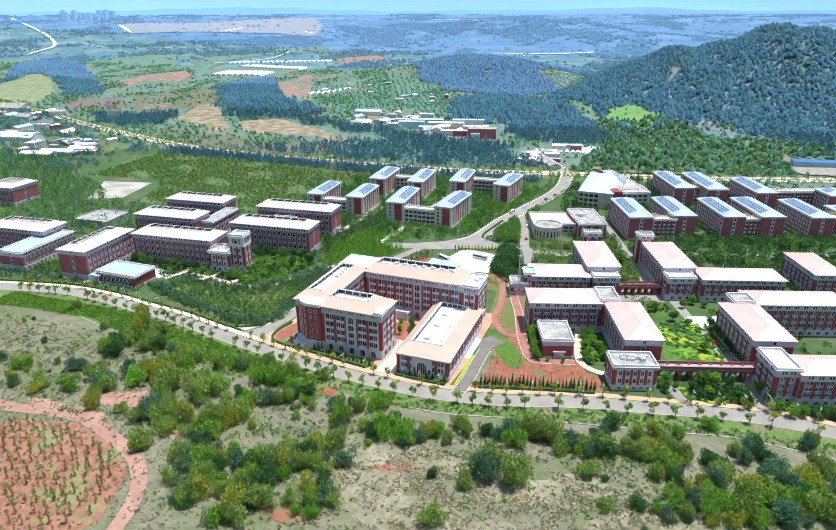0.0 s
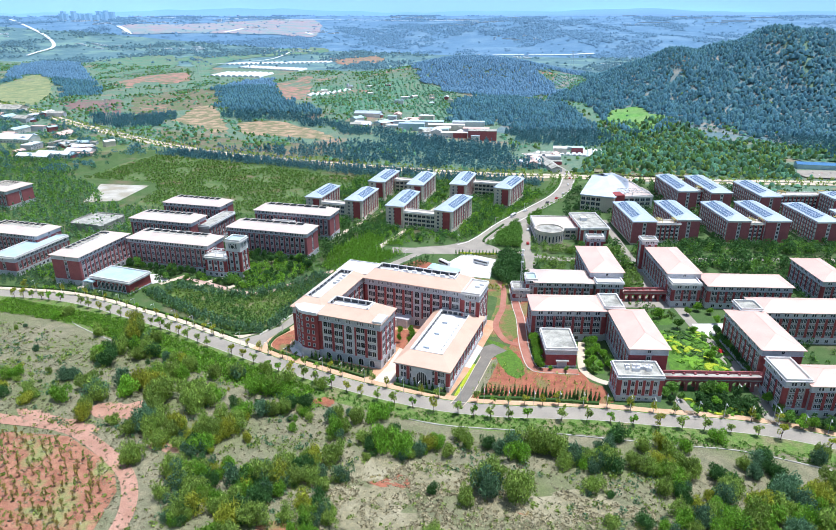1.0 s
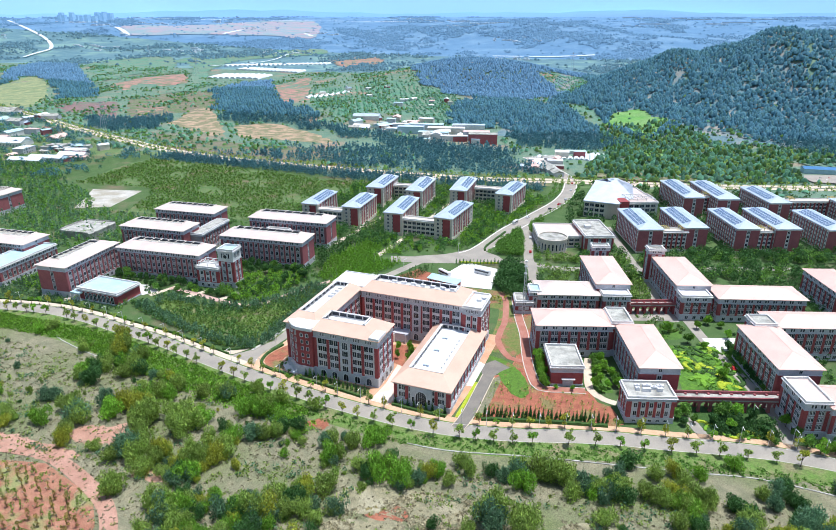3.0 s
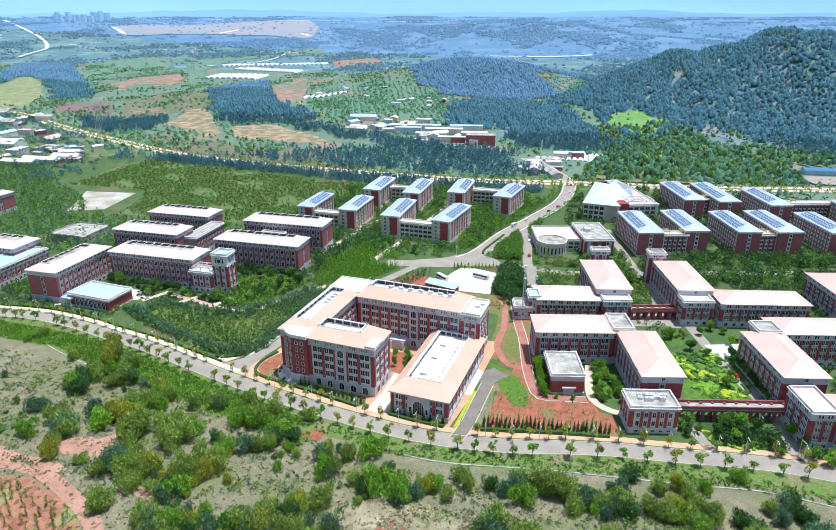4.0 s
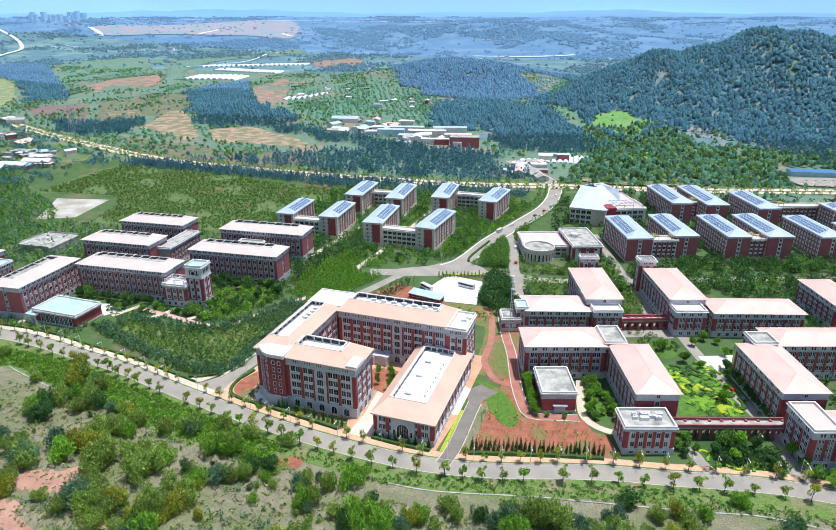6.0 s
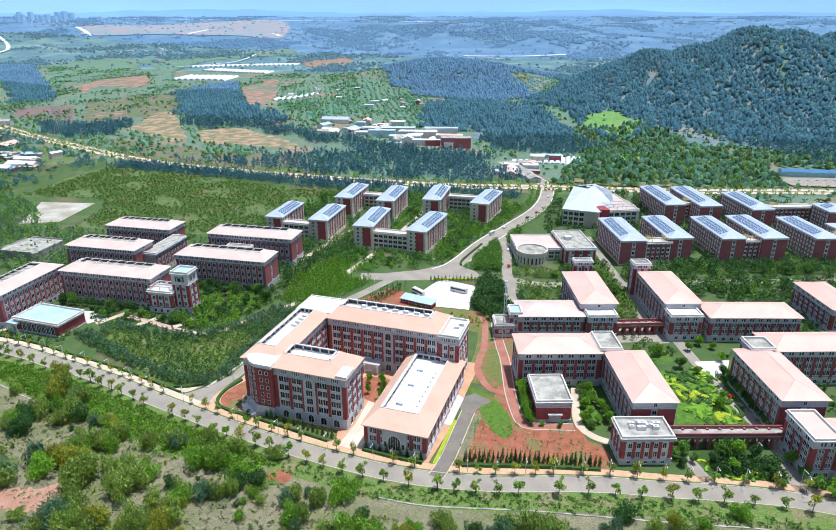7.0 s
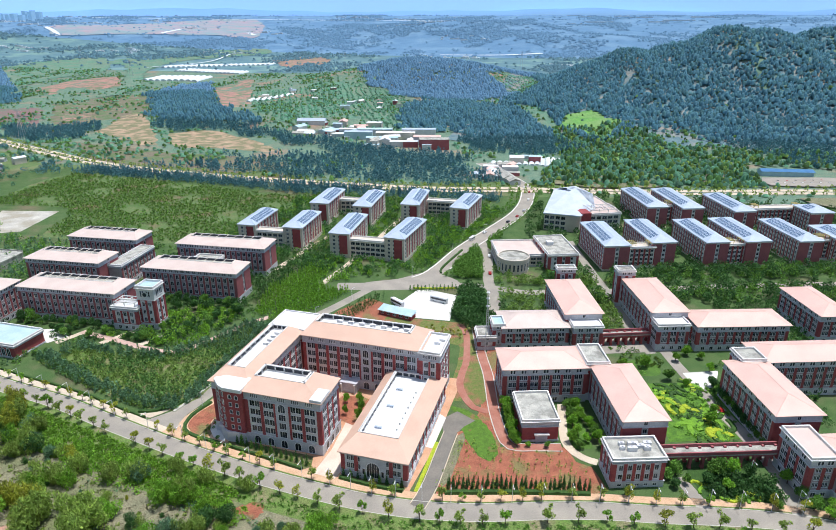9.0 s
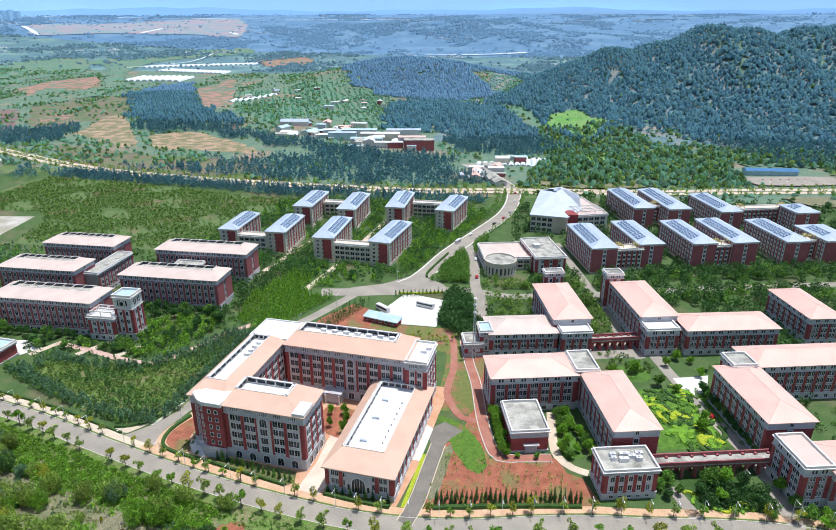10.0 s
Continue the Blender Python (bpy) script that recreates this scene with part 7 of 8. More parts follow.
# garden trees near the classrooms
for x, y, r in [(-32, 262, 2.2), (-33.5, 268, 2.4), (-35, 274, 2.2), (-36.5, 280, 2.3), (-31, 259, 1.9), (-39, 294, 2), (-41, 300, 2.2), (-42, 308, 2), (-11, 267, 2.3), (-9, 272, 2.4), (-11, 277, 2.6), (-12, 283, 2.4), (-14, 289, 2.2), (-8, 264, 2), (-6, 268, 2.2), (-10, 281, 2), (-27, 260, 1.3), (-20, 261, 1.3),
                (20, 331, 3), (10, 328, 2.2), (34, 340, 2.2), (40, 347, 2.5), (46, 345, 2), (29, 322, 2.6), (36, 318, 2), (42, 292, 2.6), (44, 300, 2), (48, 334, 2.2)]:
    plant(ROUND[soft.choice((0, 0, 2))], x, y, r, 0.9)
for i in range(14):
    plant(ROUND[soft.choice((1, 1, 2))], 46.8 + 0.92 * i + soft.uniform(-.5, .5), 321 - 3.0 * i, soft.uniform(2.1, 2.8), 0.95)
for i in range(9):
    plant(ROUND[soft.choice((0, 0, 2))], -11.8 + 1.5 * i + soft.uniform(-.5, .5), 291 - 3.1 * i, soft.uniform(1.9, 2.5), 1.0)
    plant(ROUND[0], -32.5 - 0.85 * i + soft.uniform(-.5, .5), 261 + 3.0 * i, soft.uniform(2.0, 2.6), 1.0)
for i in range(11):
    plant(ROUND[soft.choice((1, 1, 2))], -297 + 4.6 * i + soft.uniform(-1, 1), 298.5 + 0.32 * i, soft.uniform(1.8, 3.0), 1.1)
    plant(ROUND[soft.choice((1, 2))], -250 + 4.9 * i + soft.uniform(-1, 1), 338 + 0.34 * i, soft.uniform(1.8, 2.8), 1.1)
for x, y, r in [(38, 259, 3.6), (44, 261, 3.4), (35, 255, 2.6), (41, 253, 2.4), (50, 262, 3), (53, 255, 2), (24, 250, 2), (22, 254, 2.4), (25, 257, 2.6), (28, 253, 1.8), (62, 262, 2.6), (64, 255, 2.6), (67, 250, 2.6), (71, 248, 2.5), (76, 249, 2.6), (82, 250, 2.8), (88, 252, 2.8), (94, 252, 2.6), (73, 253, 2), (56, 248, 1.6), (45, 248, 1.6), (8, 242, 1.6)]:
    plant(ROUND[soft.choice((0, 1, 2))], x, y, r, 0.9)
# trees before the teaching buildings
for x, y in clear_of(scatter([(-300, 284), (-262, 300), (-236, 302), (-205, 310), (-186, 330), (-186, 345), (-252, 341), (-240, 300), (-205, 296), (-262, 290)], 150), 2.0)[:42]:
    plant(ROUND[soft.choice((1, 1, 2))], x, y, soft.uniform(1.6, 2.8), 1.0)
for proto in PROTO:
    for o in (*proto.children_recursive, proto):
        bpy.data.objects.remove(o)

# planted woods and groves
PLOT = [(-258, 266), (-246, 285), (-226, 284), (-199, 287), (-176, 326), (-164, 320), (-165, 258), (-171, 246), (-184, 244.5), (-198, 247), (-224, 254)]
pp = clear_of(rows(PLOT, 1.9, 2.3, 20, 0.6), 1)
pw = np.sin(pp[:, 0] * 0.13 + 1.5 * np.sin(pp[:, 1] * 0.1)) * np.sin(pp[:, 1] * 0.15 + 1) + rng.normal(size=len(pp)) * 0.35
grove("sapling_rows", pp[pw > 0.1], 1.25, 2.8, 30, 0.5, "leaf_plot", "dense rows of green saplings on a campus plot", "round", 0.5)
grove("sapling_rows", pp[(pw <= 0.1) & (pw > -1.0)], 1.15, 2.3, 26, 0.48, "leaf_mix", "olive saplings on a campus plot", "round", 0.5)
ring_ = []
for (ax, ay), (bx, by) in zip(PLOT, PLOT[1:] + PLOT[:1]):
    L_ = math.hypot(bx - ax, by - ay)
    for k_ in range(int(L_ / 0.55)):
        u_, o_ = rng.random(), rng.uniform(0.5, 6.0)
        ring_.append((ax + (bx - ax) * u_ + (by - ay) / L_ * o_, ay + (by - ay) * u_ - (bx - ax) / L_ * o_))
ring_ = np.array(ring_)
ring_ = ring_[inside(PLOT, ring_[:, 0], ring_[:, 1])]
grove("conifer_edge", ring_, 1.25, 4.4, 40, 0.5, "leaf_blue", "blue-green conifers along a plantation edge", "cone")
grove("plot_hedge", clear_of(scatter([(-252, 289), (-228, 289), (-208, 296), (-188, 322), (-186, 334), (-206, 312), (-232, 300), (-252, 297)], 420), 1.5), 1.5, 2.6, 50, 0.45, "leaf_dark", "dark shrub beds before a teaching building", "round", 0.5)
grove("red_plot_saplings", scatter([(-57, 228), (-54, 258), (-40, 257), (-13, 259), (-4, 252), (-2, 242), (-30, 233)], 150), 0.45, 2.4, 9, 0.35, "leaf_olive", "thin young trees on red soil", "round", 0.4)
grove("wall_shrubs", scatter([(-34, 276), (-40, 290), (-46, 330), (-43, 330), (-37, 288), (-31, 276)], 160), 1.1, 2.2, 50, 0.4, "leaf_dark", "dark shrubs along a classroom wall", "round", 0.4)
GREEN = [([(-345, 256), (-262, 258), (-258, 268), (-246, 287), (-200, 292), (-178, 334), (-190, 372), (-190, 410), (-270, 420), (-345, 415)], 1700), ([(-46, 320), (24, 338), (64, 352), (150, 380), (150, 420), (60, 400), (-56, 398)], 420), ([(56, 244), (130, 262), (150, 380), (64, 356), (48, 336), (60, 290)], 500), ([(-262, 420), (-150, 396), (-100, 420), (-75, 560), (-110, 578), (-250, 566)], 1500), ([(-10, 296), (14, 306), (24, 322), (10, 334), (-12, 326)], 60)]
for k, (poly, n) in enumerate(GREEN):
    q = clear_of(scatter(poly, n), 1.3)
    q = q[np.sin(q[:, 0] * 0.12 + k) * np.sin(q[:, 1] * 0.11) > -0.45]
    grove("campus_shrubs", q[::2], 1.3, 2.0, 36, 0.42, "leaf_young", "green shrubs and small trees on campus lawns", "round", 0.6)
    grove("campus_shrubs", q[1::2], 1.5, 3.0, 40, 0.45, "leaf_dark", "dark shrubs and small trees on campus lawns", "round", 0.6)
grove("corner_shrubs", scatter([(-152, 246), (-150, 236), (-146, 231), (-140, 228.5), (-139, 232), (-147, 240), (-149, 246)], 50), 0.6, 1.2, 30, 0.3, "leaf_young", "small shrubs in a red earth bed", "round", 0.4)
grove("bank_scrub", scatter([(-225, 214), (-190, 222), (-160, 217), (-135, 212), (-112, 206), (-112, 196), (-140, 200), (-170, 202)], 520), 1.3, 1.6, 26, 0.45, "leaf_bright", "bright green scrub on the bank below the road", "round", 0.5)
grove("garden_shrubs", scatter([(28, 277), (56, 286), (46, 323), (22, 316)], 130), 0.9, 1.0, 40, 0.35, "leaf_young", "low shrubs among garden hedges", "round", 0.4)
grove("arcade_shrubs", clear_of(scatter([(58, 240), (100, 240), (100, 256), (66, 252), (60, 262), (35, 258), (34, 246)], 420), 1.0), 1.9, 3.6, 60, 0.5, "leaf_dark", "dark shrubs before the classrooms", "round", 0.5)
grove("conifer_edge", clear_of(np.concatenate([rows([(-200, 290), (-176, 330), (-166, 328), (-166, 250), (-172, 246), (-170, 300)], 1.8, 2.0, 70)]), 1), 0.9, 3.6, 26, 0.4, "leaf_blue", "dark conifers along a plantation edge", "cone")
PLOT_B = [(-182, 338), (-190, 372), (-178, 408), (-158, 400), (-142, 391), (-137, 384), (-150, 350), (-160, 334), (-170, 330)]
grove("sapling_rows", clear_of(rows(PLOT_B, 1.6, 2.3, 30), 1), 0.95, 4.2, 42, 0.46, "leaf_bright", "bright green rows of tall saplings", "cone")
grove("conifer_row", rows([(-137, 340), (-124, 374), (-119, 373), (-130, 338)], 2.2, 2.4, 70), 1.0, 4.5, 34, 0.45, "leaf_dark", "dark conifers above the parking court", "cone")
FIELD = [(-512, 473), (-517, 585), (-358, 572), (-273, 560), (-90, 585), (-90, 565), (-240, 545), (-251, 429), (-301, 425), (-350, 412), (-400, 420), (-408, 450), (-430, 480)]
pts = clear_of(rows(FIELD, 2.8, 3.6, 5, 0.7), 2)
pts = pts[np.sin(pts[:, 0] * 0.07 + np.sin(pts[:, 1] * 0.05)) * np.sin(pts[:, 1] * 0.08) + rng.normal(size=len(pts)) * 0.3 > -0.6]
grove("sapling_field", pts[::2], 1.45, 2.6, 16, 0.7, "leaf_mix", "field of young green saplings", "round", 0.4)
grove("sapling_field", pts[1::2], 1.35, 2.4, 16, 0.7, "leaf_young", "field of young olive-green saplings", "round", 0.4)
avs = curve(avenue, 7.5)
avp = np.concatenate([side_line(avs, 8.4), side_line(avs, -8.2), side_line(avs, 12.5)])
avp = clear_of(avp[(avp[:, 1] > 412) & (avp[:, 1] < 640)] + 0.0, 1.0)
grove("avenue_trees", avp + rng.normal(size=avp.shape) * 0.4, 1.7, 4.0, 60, 0.5, "leaf_young", "young green trees along the avenue", "round", 0.3)
cl = curve([(-108, 389), (-95, 393), (-80, 397.5)], 2.2)
grove("conifer_row", np.concatenate([cl, cl + np.array((0.6, -2.6))]), 0.9, 3.4, 40, 0.36, "leaf_dark", "small dark conifers beside the parking court", "cone")
grove("dormitory_trees", clear_of(scatter([(-128, 420), (-104, 432), (-92, 480), (-82, 520), (-74, 556), (-98, 556), (-118, 500), (-122, 440)], 420), 2), 1.6, 3.6, 50, 0.52, "leaf_bright", "bright green young trees beside the avenue", "round", 0.5)
BELT = [(-520, 585), (-517, 612), (-440, 606), (-350, 598), (-150, 598), (-80, 602), (-80, 586), (-270, 570), (-358, 580)]
grove("tree_belt", clear_of(scatter(BELT, 2600), 2), 1.6, 6.5, 22, 0.8, "leaf_forest_hazed", "dark belt of conifers along the highway", "cone")
WEST = [(-560, 290), (-420, 318), (-345, 325), (-340, 370), (-350, 408), (-420, 405), (-460, 440), (-520, 470), (-640, 560), (-720, 520), (-640, 380)]
wp = clear_of(scatter(WEST, 6500), 2)
grove("young_wood", wp[::2], 1.5, 5.5, 24, 0.75, "leaf_blue", "dense dark young wood behind the teaching buildings", "cone")
grove("young_wood", wp[1::2], 1.7, 4.6, 20, 0.75, "leaf_young", "dense green young wood behind the teaching buildings", "round")
grove("conifer_strip", clear_of(scatter([(-420, 250), (-345, 253), (-300, 258), (-262, 260), (-262, 266), (-300, 266), (-345, 280), (-420, 280)], 900), 1.2), 0.9, 3.2, 26, 0.42, "leaf_blue", "dark young conifers beside the road", "cone")
grove("conifer_strip", clear_of(scatter([(-352, 268), (-325, 268), (-332, 330), (-345, 330)], 260), 1.2), 1.0, 2.6, 20, 0.45, "leaf_bright", "low green planting between teaching wings", "round")
S_GARDEN = [(-268, 405), (-200, 402), (-150, 398), (-120, 405), (-106, 432), (-97, 480), (-85, 520), (-75, 560), (-110, 575), (-250, 560), (-262, 440)]
sg = clear_of(scatter(S_GARDEN, 3000), 2.2)
grove("dormitory_trees", sg[::3], 2.3, 5.4, 60, 0.64, "leaf_dark", "green trees round the dormitories", "round")
grove("dormitory_trees", sg[1::3], 1.7, 3.8, 44, 0.58, "leaf_bright", "green trees round the dormitories", "round")
PARK = [(-88, 414), (-90, 440), (-78, 480), (-68, 500), (-73, 450), (-69, 414)]
grove("park_trees", clear_of(scatter(PARK, 700), 1), 2.0, 4.6, 54, 0.55, "leaf_young", "green trees in a small park", "round")
grove("park_trees", clear_of(scatter([(-68, 408), (-30, 414), (-40, 424), (-62, 428), (-66, 450), (-60, 470), (-72, 470)], 260), 1.2), 1.7, 4.0, 50, 0.55, "leaf_mix", "green trees round the round building", "round", 0.4)
grove("campus_trees", clear_of(scatter([(-262, 292), (-236, 297), (-212, 292), (-196, 297), (-186, 324), (-192, 340), (-222, 330), (-232, 302)], 330), 1.5), 1.7, 3.8, 60, 0.52, "leaf_bright", "bright green garden trees before the clock tower", "round", 0.5)
grove("campus_trees", clear_of(scatter([(80, 336), (150, 356), (150, 384), (100, 372), (66, 348)], 200), 1.5), 2.0, 4.6, 60, 0.58, "leaf_dark", "dark trees in a classroom court", "round", 0.4)
grove("court_shrubs", clear_of(scatter([(10, 326), (28, 330), (34, 344), (26, 350), (6, 338)], 40), 1.0), 1.0, 1.6, 50, 0.38, "leaf_mix", "low green shrubs on a court lawn", "round", 0.5)
MAST = [(-78, 396), (-58, 396), (-50, 372), (-52, 340), (-64, 345), (-76, 360)]
grove("park_trees", clear_of(scatter(MAST, 420), 1.5), 2.4, 6.0, 70, 0.62, "leaf_dark", "dense dark green trees round a mast", "round")
D_BELT = [(-60, 432), (-30, 410), (10, 392), (26, 404), (70, 414), (150, 438), (190, 470), (170, 492), (120, 484), (60, 464), (0, 442), (-40, 428)]
db = clear_of(scatter(D_BELT, 1300), 2)
grove("campus_trees", db[::2], 2.7, 6.0, 80, 0.72, "leaf_dark", "dense dark trees behind the classrooms", "round")
grove("campus_trees", db[1::2], 2.3, 4.8, 66, 0.66, "leaf_young", "green trees behind the classrooms", "round")
R_YARD = [(-50, 440), (20, 440), (200, 500), (230, 640), (-40, 625), (-55, 560)]
grove("dormitory_trees", clear_of(scatter(R_YARD, 1000), 2), 2.6, 5.6, 56, 0.74, "leaf_dark", "trees between the dormitories", "round")
C_YARD = [(-58, 340), (-20, 348), (20, 360), (18, 440), (-55, 400)]
grove("campus_trees", clear_of(scatter(C_YARD, 520), 2), 2.1, 5.0, 60, 0.6, "leaf_mix", "green trees between classroom wings", "round")
grove("campus_trees", clear_of(scatter([(70, 366), (150, 390), (170, 440), (60, 415)], 420), 2), 2.0, 4.5, 56, 0.6, "leaf_dark", "dark trees behind the classrooms", "round")
grove("verge_weeds", scatter([(-330, 222), (-262, 226), (-232, 217), (-190, 209), (-120, 202), (-120, 211), (-190, 226), (-250, 238), (-330, 238)], 9500), 0.9, 1.2, 10, 0.45, "leaf_bright", "green weeds on the bank below the road", "round")
grove("verge_weeds", scatter([(-120, 207), (-76, 203), (-30, 211), (20, 222), (85, 226), (85, 233), (20, 230), (-30, 219), (-76, 209), (-120, 214)], 2600), 0.7, 0.9, 10, 0.4, "leaf_young", "green weeds on the bank below the road", "round")
straw_at = scatter([(-90, 128), (-84, 160), (-60, 182), (10, 184), (30, 170), (20, 150), (-20, 134)], 5200)
straw_at = straw_at[[noise.noise((x * 0.09, y * 0.09, 4)) > -0.15 for x, y in straw_at]]
grove("dry_tufts", straw_at, 0.6, 0.6, 8, 0.5, "straw_reed", "long pale dry grass on the slope", "round")
grove("dry_tufts", scatter([(-340, 100), (-340, 218), (-190, 214), (-76, 196), (0, 206), (90, 216), (110, 130), (0, 100), (-150, 80)], 13000), 0.5, 0.5, 6, 0.42, "straw", "pale dry grass tufts on the slope", "round")
brush = scatter([(-300, 120), (-300, 214), (-190, 206), (-110, 200), (-60, 196), (10, 206), (90, 212), (100, 150), (20, 160), (-50, 176), (-100, 120), (-130, 120), (-140, 150), (-230, 152)], 2400)
brush = brush[[noise.noise((x * 0.05, y * 0.05, 7)) > 0.02 for x, y in brush]]
grove("low_brush", brush[::2], 1.5, 2.0, 26, 0.42, "leaf_olive", "low olive brush between the shrubs", "round", 0.6)
grove("low_brush", brush[1::2], 1.3, 1.8, 26, 0.42, "leaf_blue", "low blue-green brush between the shrubs", "round", 0.6)
grove("low_scrub", scatter([(-340, 100), (-340, 218), (-190, 214), (-76, 196), (0, 206), (90, 216), (110, 130), (0, 100), (-150, 80)], 2600), 0.8, 1.0, 14, 0.4, "leaf_olive", "low olive scrub on the slope", "round")

# woods on the hills beyond
WOODS = [
    ([(-888, 1210), (-906, 1457), (-596, 983), (-503, 922), (-409, 829), (-275, 791), (-253, 721), (-394, 798), (-471, 822), (-536, 852), (-569, 810), (-671, 925)], 1.0),
    ([(-1407, 1107), (-1789, 1481), (-1950, 1700), (-1780, 1700), (-1267, 1242), (-1045, 1050), (-1075, 977), (-1418, 1263), (-1575, 1337)], 0.7),
    ([(-812, 782), (-768, 814), (-696, 852), (-658, 755), (-690, 716), (-745, 726)], 0.8),
    ([(-600, 1700), (-480, 1700), (-340, 1560), (-190, 1527), (-151, 1324), (-162, 1272), (-296, 1217), (-343, 1232), (-479, 1380)], 1.0),
    ([(-600, 1700), (-100, 1700), (-150, 1560), (-340, 1560)], 0.8),
    ([(-326, 1171), (-222, 1239), (-129, 1066), (-70, 961), (-34, 864), (-35, 772), (-144, 800), (-189, 916), (-263, 912)], 1.0),
    ([(-271, 780), (-143, 757), (-120, 675), (-233, 671)], 1.0), ([(-420, 690), (-320, 720), (-250, 740), (-230, 671), (-330, 640)], 0.6), ([(-480, 640), (-340, 622), (-150, 628), (-80, 646), (-100, 680), (-240, 668), (-350, 660)], 0.75)]
OPEN = [[(-51, 939), (-43, 1010), (-9, 1030), (10, 981), (35, 950), (9, 871), (-20, 902)], [(0, 781), (20, 830), (33, 757), (14, 735)], [(-145, 1146), (-71, 1017), (-45, 919), (-2, 852), (-24, 830), (-86, 982)], [(-237, 1504), (-150, 1560), (-96, 1294), (-130, 1200), (-177, 1377)],
        [(-670, 797), (-729, 944), (-662, 896), (-532, 742), (-598, 761)], [(-564, 812), (-509, 835), (-387, 765), (-376, 733), (-505, 738)], [(-826, 1355), (-825, 1524), (-680, 1266), (-537, 1242), (-611, 1123), (-552, 938)], [(-1190, 1236), (-1236, 1400), (-1202, 1508), (-1051, 1327), (-1087, 1166)],
        [(-1395, 1097), (-1545, 1320), (-1422, 1262), (-1170, 1036), (-1030, 880), (-1130, 881)], [(150, 698), (240, 700), (240, 780), (150, 780)], [(-135, 720), (-30, 720), (-30, 800), (-110, 760)], [(-1300, 1640), (-1300, 1980), (-880, 2000), (-900, 1420), (-1080, 1400)], [(-305, 890), (-187, 899), (-162, 772), (-196, 783), (-278, 801)]]
fp = rng.uniform((-2000, 622), (900, 1700), (190000, 2))
fx, fy = fp.T
dense = 1.2 * np.clip((fx + 175) / 60, 0, 1) * smooth((fy - 830 - 70 * np.sin(fx * 0.02)) / 60) * (1 - smooth((fy - 1560) / 100))
for poly, k in WOODS:
    dense = np.maximum(dense, k * inside(poly, fx + 10 * np.sin(fy * 0.09), fy + 10 * np.sin(fx * 0.08)))
wave = np.sin(fx * 0.021 + 2 * np.sin(fy * 0.008)) * np.sin(fy * 0.017 + 1.5 * np.sin(fx * 0.011)) * 0.5 + np.sin(fx * 0.057 + fy * 0.03) * 0.25
gully = np.sin(fx * 0.024 + 0.9 * np.sin(fy * 0.02)) * np.sin(fy * 0.013 + 2)
for poly in OPEN:
    dense[inside(poly, fx, fy)] -= 1.4
keep = rng.random(len(fp)) < np.clip(dense * (0.95 + 0.3 * wave - 0.5 * np.clip(gully - 0.35, 0, 1) - 0.35 * np.clip(wave - 0.25, 0, 1) * (fx > -120)), 0.0, 0.9)
keep2 = (~keep) & (rng.random(len(fp)) < np.clip(0.11 + 0.4 * wave, 0.025, 0.3)) & (dense > -0.8)
woods = fp[keep]
near_w = woods[woods[:, 1] < 880]
far_w = woods[woods[:, 1] >= 880]
far_w = clear_of(far_w, 1)
# Woods further back get the leaf colour with more haze blue.
back = (far_w[:, 1] > 1230) & (far_w[:, 0] < -140)
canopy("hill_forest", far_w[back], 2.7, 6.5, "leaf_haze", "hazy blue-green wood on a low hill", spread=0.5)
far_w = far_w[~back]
canopy("hill_forest", far_w[::3], 2.7, 7.0, "leaf_hill_hazed", "pine forest on the hills, leaves tinted with haze blue", spread=0.5)
canopy("hill_forest", far_w[1::3], 2.5, 6.5, "leaf_forest_hazed", "dark pine forest on the hills", spread=0.5)
canopy("hill_forest", far_w[2::3], 2.6, 6.2, "leaf_hill_hazed", "pine forest on the hills, leaves tinted with haze blue", spread=0.5)
grove("hill_forest", clear_of(near_w, 1), 2.6, 7.5, 24, 1.1, "leaf_forest_hazed", "dark pine wood beyond the highway", "cone")
scrub = clear_of(fp[keep2], 1)
canopy("hill_scrub", scrub[::2], 2.3, 3.4, "leaf_valley", "scattered green scrub on the slopes", spread=0.5)
canopy("hill_scrub", scrub[1::2], 2.3, 3.6, "leaf_plot", "scattered dark scrub on the slopes", spread=0.5)
for poly, dx in (([(-505, 947), (-687, 1264), (-479, 1380), (-345, 993), (-388, 957), (-438, 900)], 11), ([(-479, 1380), (-343, 1232), (-258, 914), (-301, 868), (-340, 950)], 10), ([(-237, 1504), (-150, 1560), (-96, 1294), (-130, 1200), (-177, 1377)], 10)):
    canopy("orchard_rows", rows(poly, dx, dx, 25, 1.5), 2.4, 3.2, "leaf_valley", "rows of green orchard trees on a far slope")
valley = clear_of(scatter([(-60, 650), (60, 672), (300, 730), (300, 840), (100, 850), (30, 960), (-60, 930), (-40, 780)], 5200), 2)
for poly in (OPEN[9],):
    valley = valley[~inside(poly, valley[:, 0], valley[:, 1])]
vin = inside(OPEN[0], valley[:, 0], valley[:, 1]) | inside(OPEN[1], valley[:, 0], valley[:, 1])
valley = valley[~vin | (rng.random(len(valley)) < 0.6)]
canopy("valley_trees", valley[::2], 2.6, 5.0, "leaf_valley", "green trees in the valley below the hill", spread=0.5)
canopy("valley_trees", valley[1::4], 2.2, 4.5, "leaf_mix", "green trees in the valley below the hill", spread=0.5)
canopy("valley_trees", valley[3::4], 2.6, 6.0, "leaf_dark", "dark trees in the valley below the hill", spread=0.5)
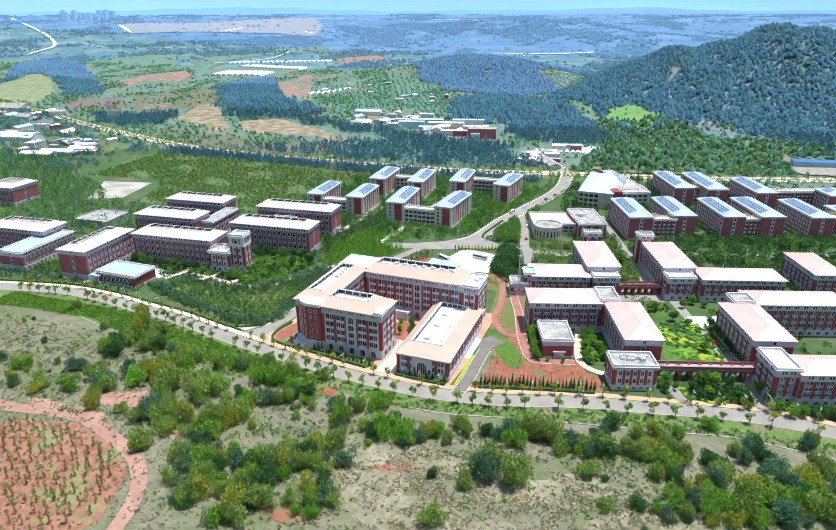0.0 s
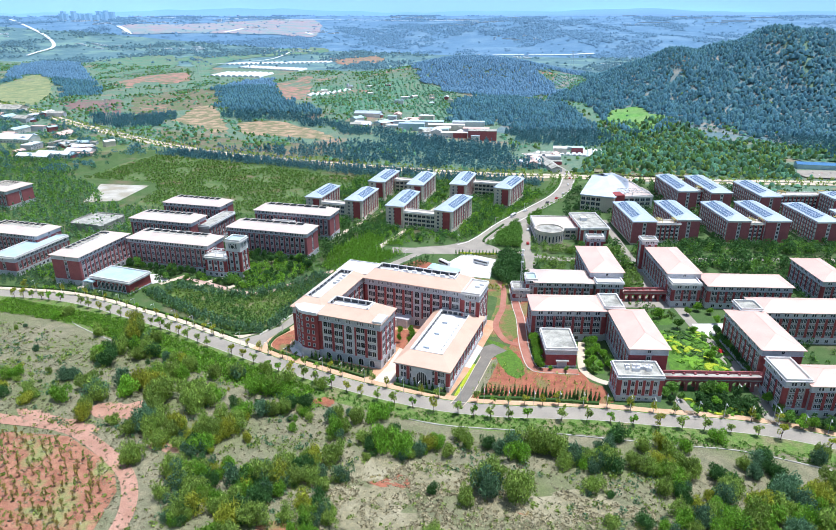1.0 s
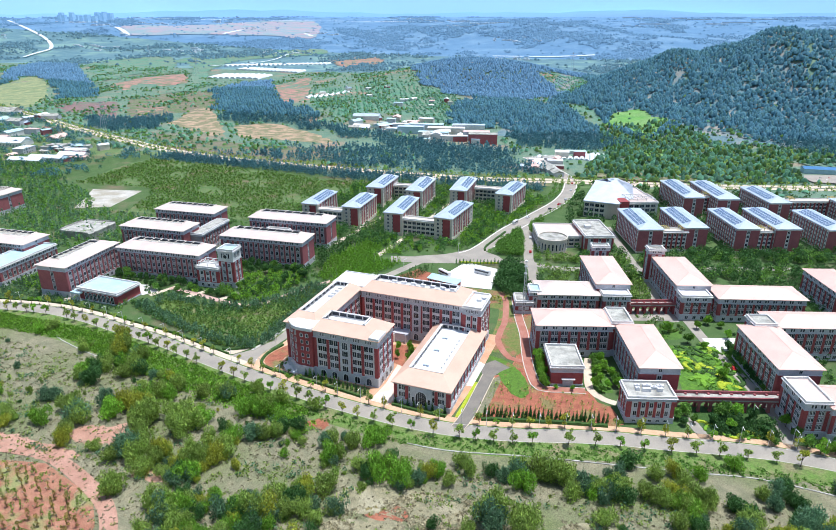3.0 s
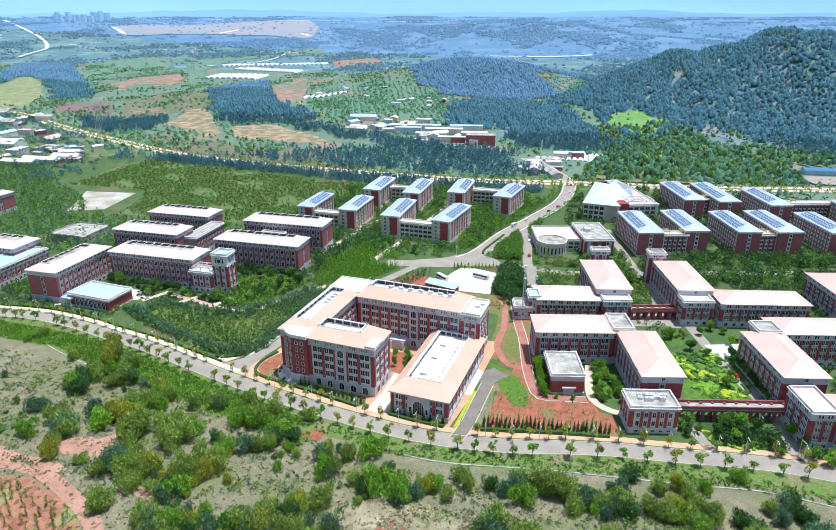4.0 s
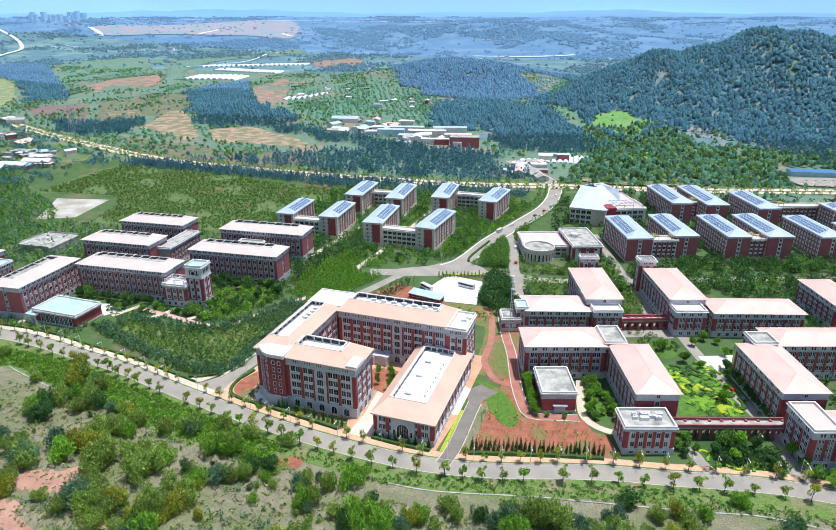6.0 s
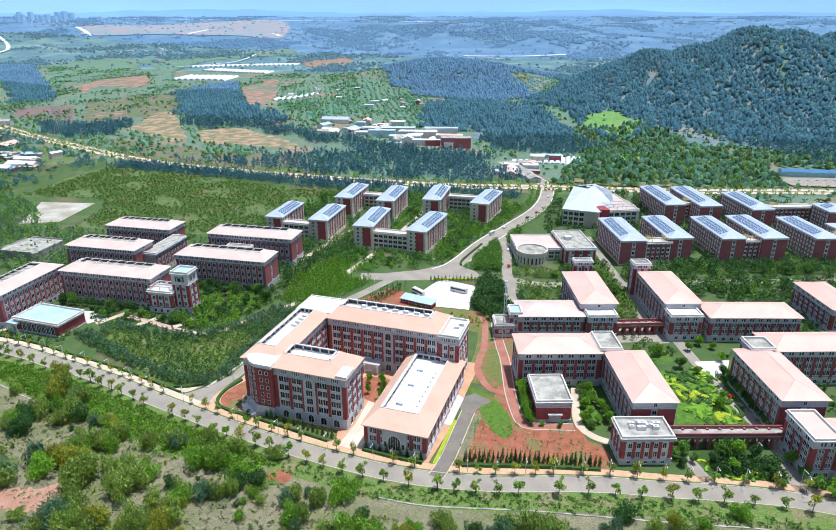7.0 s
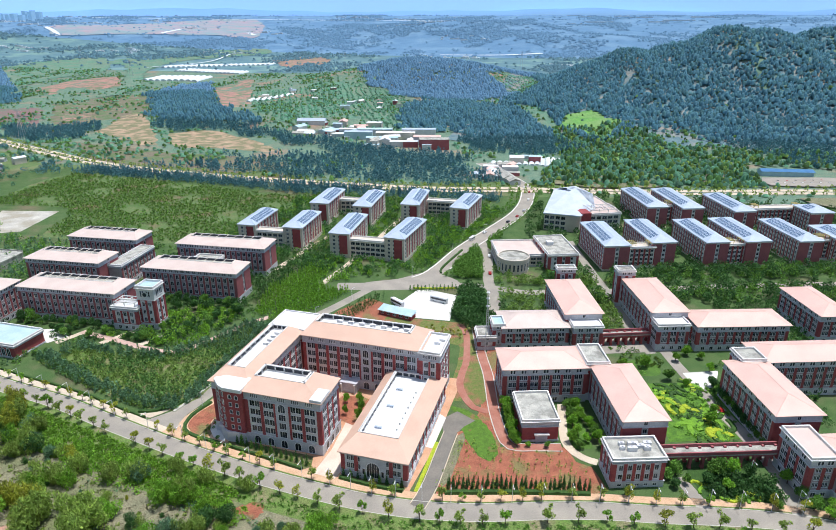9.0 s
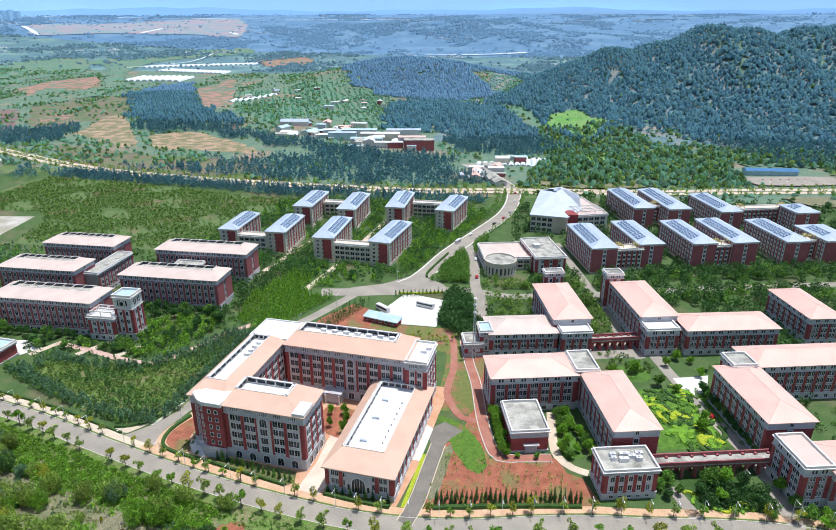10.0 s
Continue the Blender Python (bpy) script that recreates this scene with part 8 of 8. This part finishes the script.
# trees along the highway and round the villages
hwl = curve([tuple(p) for p in hw[10:]], 8)
grove("highway_trees", np.concatenate([side_line(hwl, 11.5), side_line(hwl, -11.5), side_line(hwl, 0)]) + rng.normal(size=(3 * len(hwl), 2)), 1.8, 3.4, 30, 0.8, "leaf_olive", "olive-green trees along the highway", "round")
vt = clear_of(scatter([(-1107, 862), (-1007, 847), (-741, 699), (-609, 644), (-538, 605), (-526, 538), (-544, 471), (-660, 480), (-900, 600)], 2600), 2)
vt = vt[np.sin(vt[:, 0] * 0.05) * np.sin(vt[:, 1] * 0.06) > -0.35]
grove("village_trees", vt[::2], 2.8, 6.5, 34, 1.0, "leaf_forest_hazed", "dark trees among village houses", "round")
grove("village_trees", vt[1::2], 2.2, 4.8, 30, 0.9, "leaf_valley", "green trees among village houses", "round")
lg = clear_of(scatter([(-262, 330), (-190, 336), (-182, 372), (-186, 420), (-262, 420), (-275, 400)], 700), 2)
grove("campus_trees", lg, 1.9, 4.6, 46, 0.6, "leaf_dark", "dark trees round the teaching buildings", "round")

# woods with haze put into their colour and glow, and white roofs, on the far plain
far_pts = rng.uniform((-3700, 1720), (1700, 4500), (130000, 2))
px_, py_ = far_pts.T
patchy = np.sin(px_ * 0.008 + 2 * np.sin(py_ * 0.004)) * np.sin(py_ * 0.007 + 1.3 * np.sin(px_ * 0.005)) + 0.55 * np.sin(px_ * 0.027 + 1.7 * np.sin(py_ * 0.019)) * np.sin(py_ * 0.023 + 1.1) + 0.3 * np.sin(px_ * 0.061 + py_ * 0.02) * np.sin(py_ * 0.055)
dens = 1.6 * (patchy - 0.18) - 0.25 * smooth((py_ - 2900) / 900) + 1.3 * bump_at(px_, py_, -620, 3300, 620, 320, 12) + 1.3 * bump_at(px_, py_, -60, 2900, 420, 260) + 0.9 * inside([(-2014, 1853), (-1867, 2265), (-1739, 2086), (-1805, 1720), (-2000, 1720)], px_, py_)
dens += 0.9 * inside([(-1600, 2150), (-1357, 2600), (-1100, 2500), (-850, 2300), (-1000, 2250), (-1217, 2387), (-1400, 2200)], px_, py_) + 0.5 * inside([(-2400, 2050), (-2200, 2500), (-1500, 2800), (-1300, 2600), (-1750, 2100)], px_, py_)
dens -= 3 * inside([(-2480, 2668), (-2330, 3216), (-2006, 3708), (-1531, 2914), (-1942, 2694), (-2263, 2484)], px_, py_) + 3 * inside([(-1300, 1640), (-1300, 1980), (-880, 2000), (-900, 1420)], px_, py_)
fw = far_pts[rng.random(len(far_pts)) < np.clip(dens, 0.015, 0.9)]
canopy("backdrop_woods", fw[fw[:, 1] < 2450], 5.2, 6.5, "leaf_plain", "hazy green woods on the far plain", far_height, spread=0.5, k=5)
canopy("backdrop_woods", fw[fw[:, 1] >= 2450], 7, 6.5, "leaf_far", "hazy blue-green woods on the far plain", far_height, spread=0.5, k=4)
roofs = Shape()
for i in range(420):
    k = random.Random(i // 14 * 3 + 1)
    q = random.Random(i)
    x, y = k.uniform(-3300, 1500) + q.uniform(-110, 110), k.uniform(1900, 4300) + q.uniform(-60, 60)
    z = float(far_height(x, y))
    w, d = q.uniform(8, 34), q.uniform(6, 12)
    roofs.box(x - w / 2, x + w / 2, y - d / 2, y + d / 2, z - 2, z + q.uniform(3, 6))
for x, y, w in ((-1317, 3976, 130), (-1100, 4013, 110), (-807, 3272, 80), (-845, 4237, 120), (-145, 4606, 90), (11, 3959, 160), (250, 4306, 150), (327, 3961, 110), (442, 4053, 170), (600, 4300, 140), (-60, 4350, 100), (150, 4450, 90)):
    roofs.box(x - w / 2, x + w / 2, y - 8, y + 8, float(far_height(x, y)) - 2, float(far_height(x, y)) + 6)
tagged(part("backdrop_roofs", roofs, M["far_white"]), "tiny pale roofs and greenhouses on the far plain", "far village", kind="stuff")
